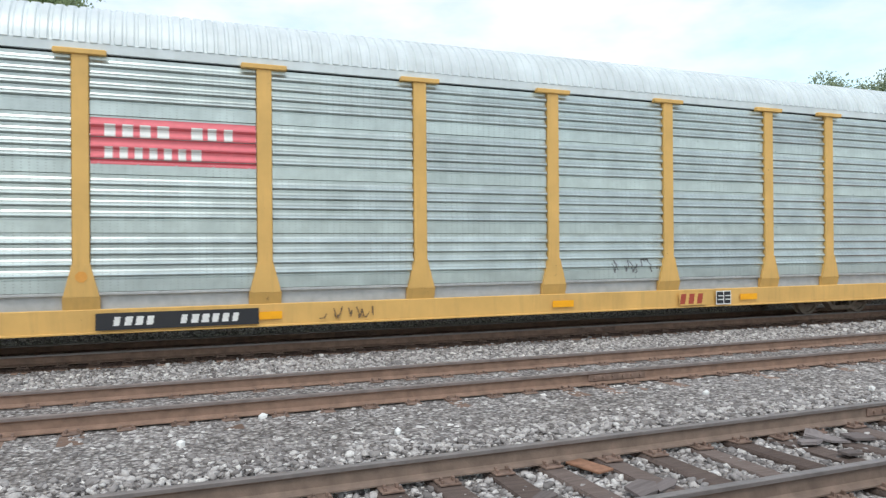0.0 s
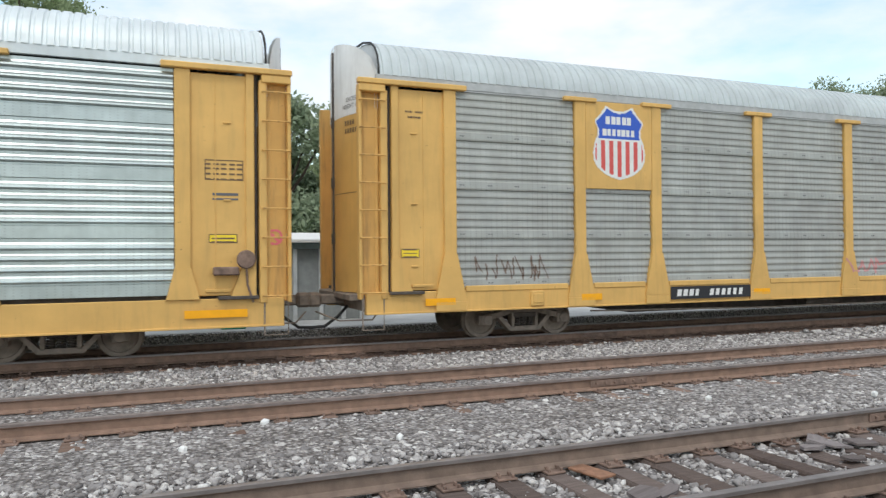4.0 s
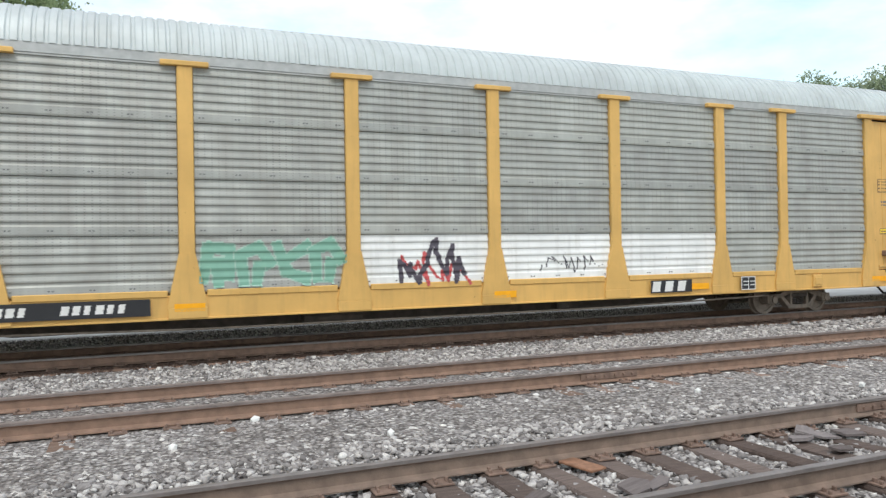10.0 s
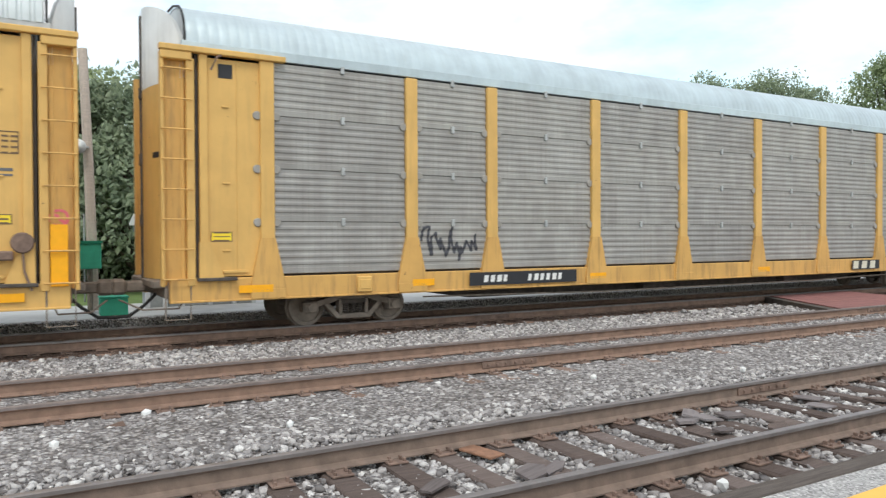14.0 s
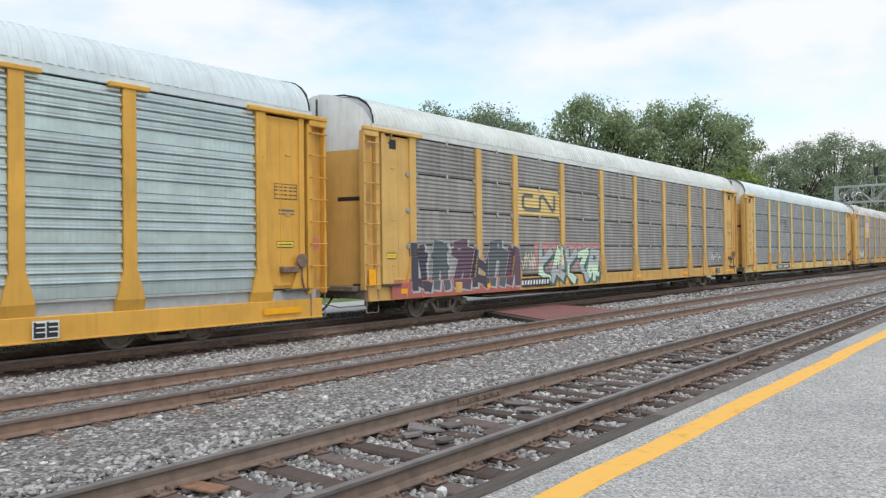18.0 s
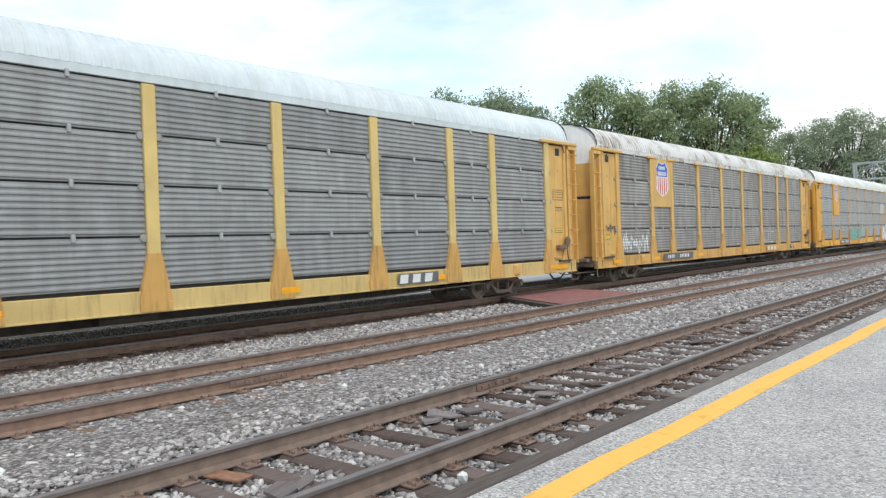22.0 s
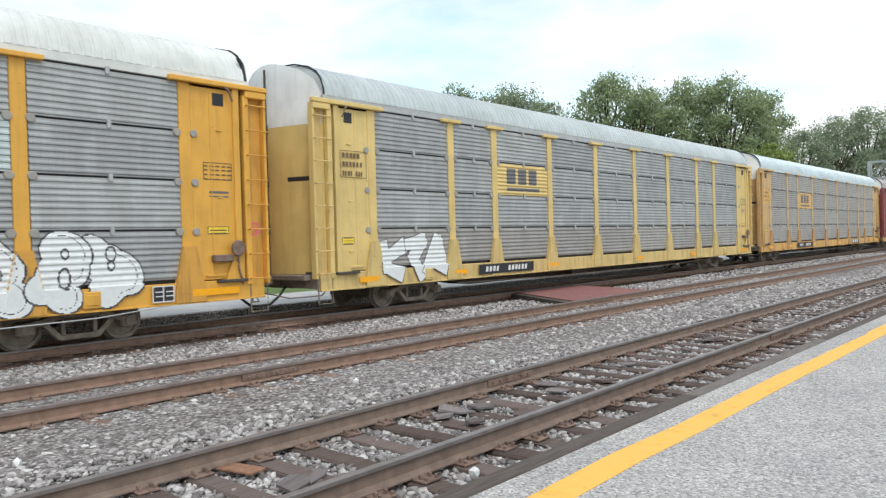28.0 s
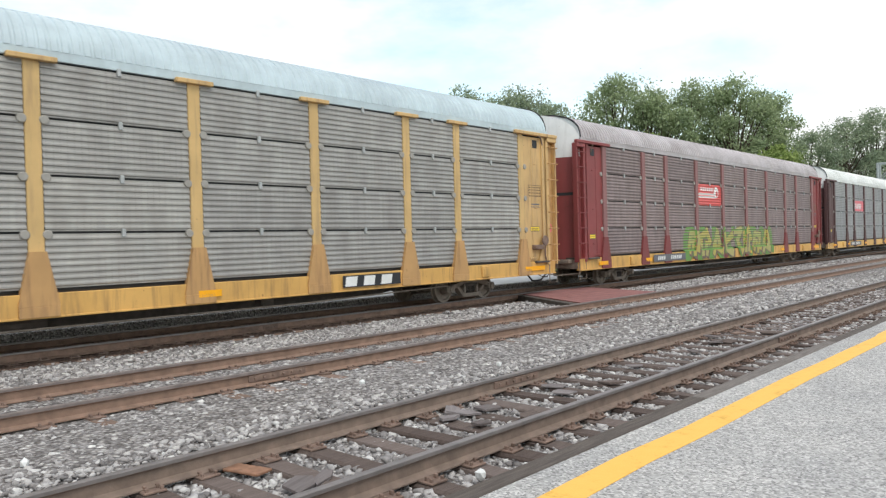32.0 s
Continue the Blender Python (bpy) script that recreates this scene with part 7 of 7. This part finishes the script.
def woods():
    far = ((40.6, 84, 11.9, 6.0, "leaf_dark"), (43.5, 84, 11.0, 5.5, "leaf_dark"), (36.4, 86, 11.7, 6.5, "leaf_dark"), (34.0, 92, 10.4, 5.5, "leaf_dark"), (32.3, 98, 8.6, 5.0, "leaf_dark"),
           (28.6, 88, 12.2, 6.2, "leaf_mid"), (25.8, 84, 10.8, 5.0, "leaf_mid"), (23.3, 95, 11.3, 6.0, "leaf_mid"), (20.5, 92, 11.2, 5.6, "leaf_mid"), (18.6, 98, 10.2, 5.4, "leaf_mid"),
           (30.4, 100, 8.8, 5.0, "leaf_dark"), (26.3, 74, 7.6, 4.2, "leaf_light"), (17.6, 84, 6.2, 3.4, "leaf_light"), (15.6, 120, 7.0, 6.0, "leaf_dark"), (13.6, 125, 7.7, 6.5, "leaf_dark"),
           (11.7, 130, 8.2, 6.0, "leaf_dark"), (9.6, 135, 7.4, 6.5, "leaf_dark"), (7.5, 150, 7.0, 7.0, "leaf_mid"), (21.8, 110, 7.0, 6.0, "leaf_mid"), (5.5, 160, 6.0, 7.0, "leaf_dark"))
    for i, (az, d, el, r, leaf) in enumerate(far):
        x, y = polar(az, d)
        tree(x, y, 2.1 + d * math.tan(radians(el)), r, 100 + i, leaf, 0.15, 15000, 0.19)
    near = ((-5.6, 38, 16.8, 4.4, "leaf_mid", 0.35), (-3.5, 33, 9.5, 3.6, "leaf_dark", 0.05), (1.5, 34, 9.3, 3.6, "leaf_dark", 0.05), (5.2, 32, 9.0, 3.6, "leaf_dark", 0.05), (9.5, 34, 9.2, 3.8, "leaf_mid", 0.05),
            (14, 35, 9.5, 4.0, "leaf_dark", 0.05), (19, 38, 9.5, 4.2, "leaf_mid", 0.05), (25, 41, 10, 4.4, "leaf_dark", 0.05), (3.5, 40, 10.5, 4.5, "leaf_mid", 0.1), (12, 42, 10, 4.5, "leaf_mid", 0.1),
            (31, 44, 10, 4.6, "leaf_mid", 0.05), (38, 48, 10, 5, "leaf_dark", 0.05), (46, 52, 10, 5, "leaf_mid", 0.05), (-4, 42, 10, 4.5, "leaf_mid", 0.1))
    for i, (x, y, h, r, leaf, low) in enumerate(near):
        tree(x, y, h, r, 300 + i, leaf, low, 16000, 0.15)


woods()


def platform_booth():
    """Small grey-green booth with a white roof on the far walkway."""
    t = thing("booth", "small grey booth with white roof on the walkway", "booth", at=(2.55, 19.0, 0.0))
    grey = plain("grey_green_cladding", (0.30, 0.32, 0.32), 0.7)
    pale = plain("pale_post_paint", (0.55, 0.57, 0.58), 0.6)
    part("wall", Shape().box(0.12, 2.62, 0.12, 1.3, 0, 1.86, 0.01), grey, t)
    for x in (0.02, 0.42, 0.82, 1.5, 2.1, 2.6):
        part("post", Shape().box(x, x + 0.11, 0.0, 0.11, 0, 1.9, 0.01), pale, t)
    part("fascia", Shape().box(-0.08, 2.8, -0.06, 1.4, 1.86, 2.02, 0.015), plain("green_grey_fascia", (0.16, 0.21, 0.21), 0.6), t, "dark green-grey fascia")
    part("roof", Shape().prism([(-0.2, 2.025), (1.5, 2.025), (1.5, 2.1), (0.65, 2.3), (-0.2, 2.1)], -0.15, 2.85, "x"), M["white"], t, "white sheet roof")


def pole_and_boxes():
    t = thing("utility_pole", "weathered leaning wooden pole with a small floodlight", "pole", at=(1.31, 18.6, 0.05))
    wood = timber("weathered_pole_wood", (0.50, 0.43, 0.37), 0.2)
    part("shaft", Shape().tube([(0.1, 0, 0), (0.03, 0, 3.0), (-0.08, 0, 5.95)], 0.12, 10, 0, 0.1), wood, t)
    part("floodlight", Shape().lathe([(0.05, 0.12), (0.1, 0.05), (0.15, -0.1), (0.16, -0.12)], 14, 0, (-0.2, -0.18, 3.7)), M["white"], t, "white floodlight bowl", smooth=True)
    part("bracket", Shape().box(-0.2, 0.02, -0.16, -0.1, 3.68, 3.73, 0.005), M["clip"], t)
    part("conduit", Shape().tube([(-0.1, -0.12, 0.2), (-0.1, -0.12, 2.2)], 0.02, 6), M["clip"], t)
    green = plain("green_box_paint", (0.045, 0.40, 0.26), 0.55)
    b = thing("signal_box", "green metal box on a grey post", "signal box", at=(1.25, 18.1, 0.08))
    part("post", Shape().tube([(0.05, 0.1, 0), (0.05, 0.1, 1.0)], 0.06, 10), M["steel_worn"], b)
    part("case", Shape().box(-0.29, 0.27, -0.15, 0.25, 0.94, 1.5, 0.015), green, b)
    part("hood", Shape().prism([(-0.18, 1.5), (0.28, 1.5), (0.28, 1.53), (-0.2, 1.56)], -0.31, 0.29, "x"), green, b)
    c = thing("green_bin", "low green metal box on the walkway", "box", at=(1.72, 17.75, 0.0))
    part("case", Shape().box(-0.27, 0.29, -0.2, 0.2, 0.0, 0.38, 0.015), green, c)
    part("lid", Shape().box(-0.29, 0.31, -0.22, 0.22, 0.38, 0.42, 0.01), green, c)


def signal_bridge():
    """Lattice signal bridge far down the line."""
    t = thing("signal_bridge", "grey lattice signal bridge across the tracks", "signal bridge", at=(95.0, 0, 0))
    m = plain("grey_galvanised_lattice", (0.46, 0.49, 0.5), 0.5, 0.3)
    for z in (7.3, 9.15):
        for x in (-0.6, 0.6):
            part("chord", Shape().box(x - 0.07, x + 0.07, -5.0, 19.3, z - 0.08, z + 0.08, 0.02), m, t)
    y, k = -5.0, 0
    while y < 19.0:
        for x in (-0.6, 0.6):
            a, b = (7.3, 9.15) if k % 2 else (9.15, 7.3)
            part("brace", Shape().tube([(x, y, a), (x, y + 1.85, b)], 0.05, 5), m, t)
            part("strut", Shape().tube([(x, y, 7.3), (x, y, 9.15)], 0.05, 5), m, t)
        y += 1.87
        k += 1
    for y in (-5.0, 19.3):
        for x in (-0.6, 0.6):
            part("leg", Shape().box(x - 0.1, x + 0.1, y - 0.1, y + 0.1, -0.4, 9.2, 0.02), m, t)
    for y in (13.2, 15.2):
        part("mast", Shape().tube([(0, y, 9.1), (0, y, 11.6)], 0.06, 6), m, t)
        part("signal_head", Shape().box(-0.25, 0.05, y - 0.22, y + 0.22, 10.2, 11.2, 0.05), M["black"], t, "black signal head")
    part("guard_rail", Shape().tube([(0, 12.6, 10.2), (0, 16.0, 10.2)], 0.05, 6), m, t)


def far_wood():
    """Shaded hedge that closes the view behind the trees."""
    rng = np.random.default_rng(77)
    n = 26000
    x = rng.uniform(-40, 150, n)
    y = 46 + 0.12 * x + rng.uniform(-2.5, 2.5, n)
    hh = 6.5 + 1.6 * np.sin(x * 0.35) + 1.0 * np.sin(x * 0.9 + 1)
    z = rng.uniform(0, 1, n) ** 0.8 * hh - 0.4
    p = np.stack([x, y, z], -1)
    a = rng.normal(size=(n, 3)); a /= np.linalg.norm(a, axis=1)[:, None]
    b = np.cross(a, rng.normal(size=(n, 3))); b /= np.linalg.norm(b, axis=1)[:, None]
    s = rng.uniform(0.3, 0.75, n)[:, None]
    V = np.stack([p - a * s, p + b * s * 0.6, p + a * s, p - b * s * 0.55], 1).reshape(-1, 3)
    me = bpy.data.meshes.new("hedge")
    me.from_pydata(V.tolist(), [], np.arange(4 * n).reshape(n, 4).tolist())
    me.materials.append(M["leaf_dark"])
    me.update()
    solid("hedge", me, None, "dense dark green hedge behind the trees", "hedge", kind="stuff")


platform_booth()
pole_and_boxes()
signal_bridge()
far_wood()


def motions():
    """The train runs past towards -x; its wheels roll on the rails."""
    times = [i for i in range(33)]
    for i, car in enumerate(TRAIN):
        x0 = FIRST + PITCH * i + HALF
        walk(car, [(t, pose(x0 - progress(t), TRAIN_Y, 0.0)) for t in times])
    turn = [(f / FPS, Matrix.Rotation(progress(f / FPS) / 0.358 * -1.0, 4, "Y")) for f in range(0, 32 * FPS + 1)]
    first = SHARED_WHEELS[0]
    walk(first, turn)
    act, slot = first.animation_data.action, first.animation_data.action_slot
    for w in SHARED_WHEELS[1:]:
        w.rotation_mode = "QUATERNION"
        data = w.animation_data_create()
        data.action = act
        data.action_slot = slot


motions()
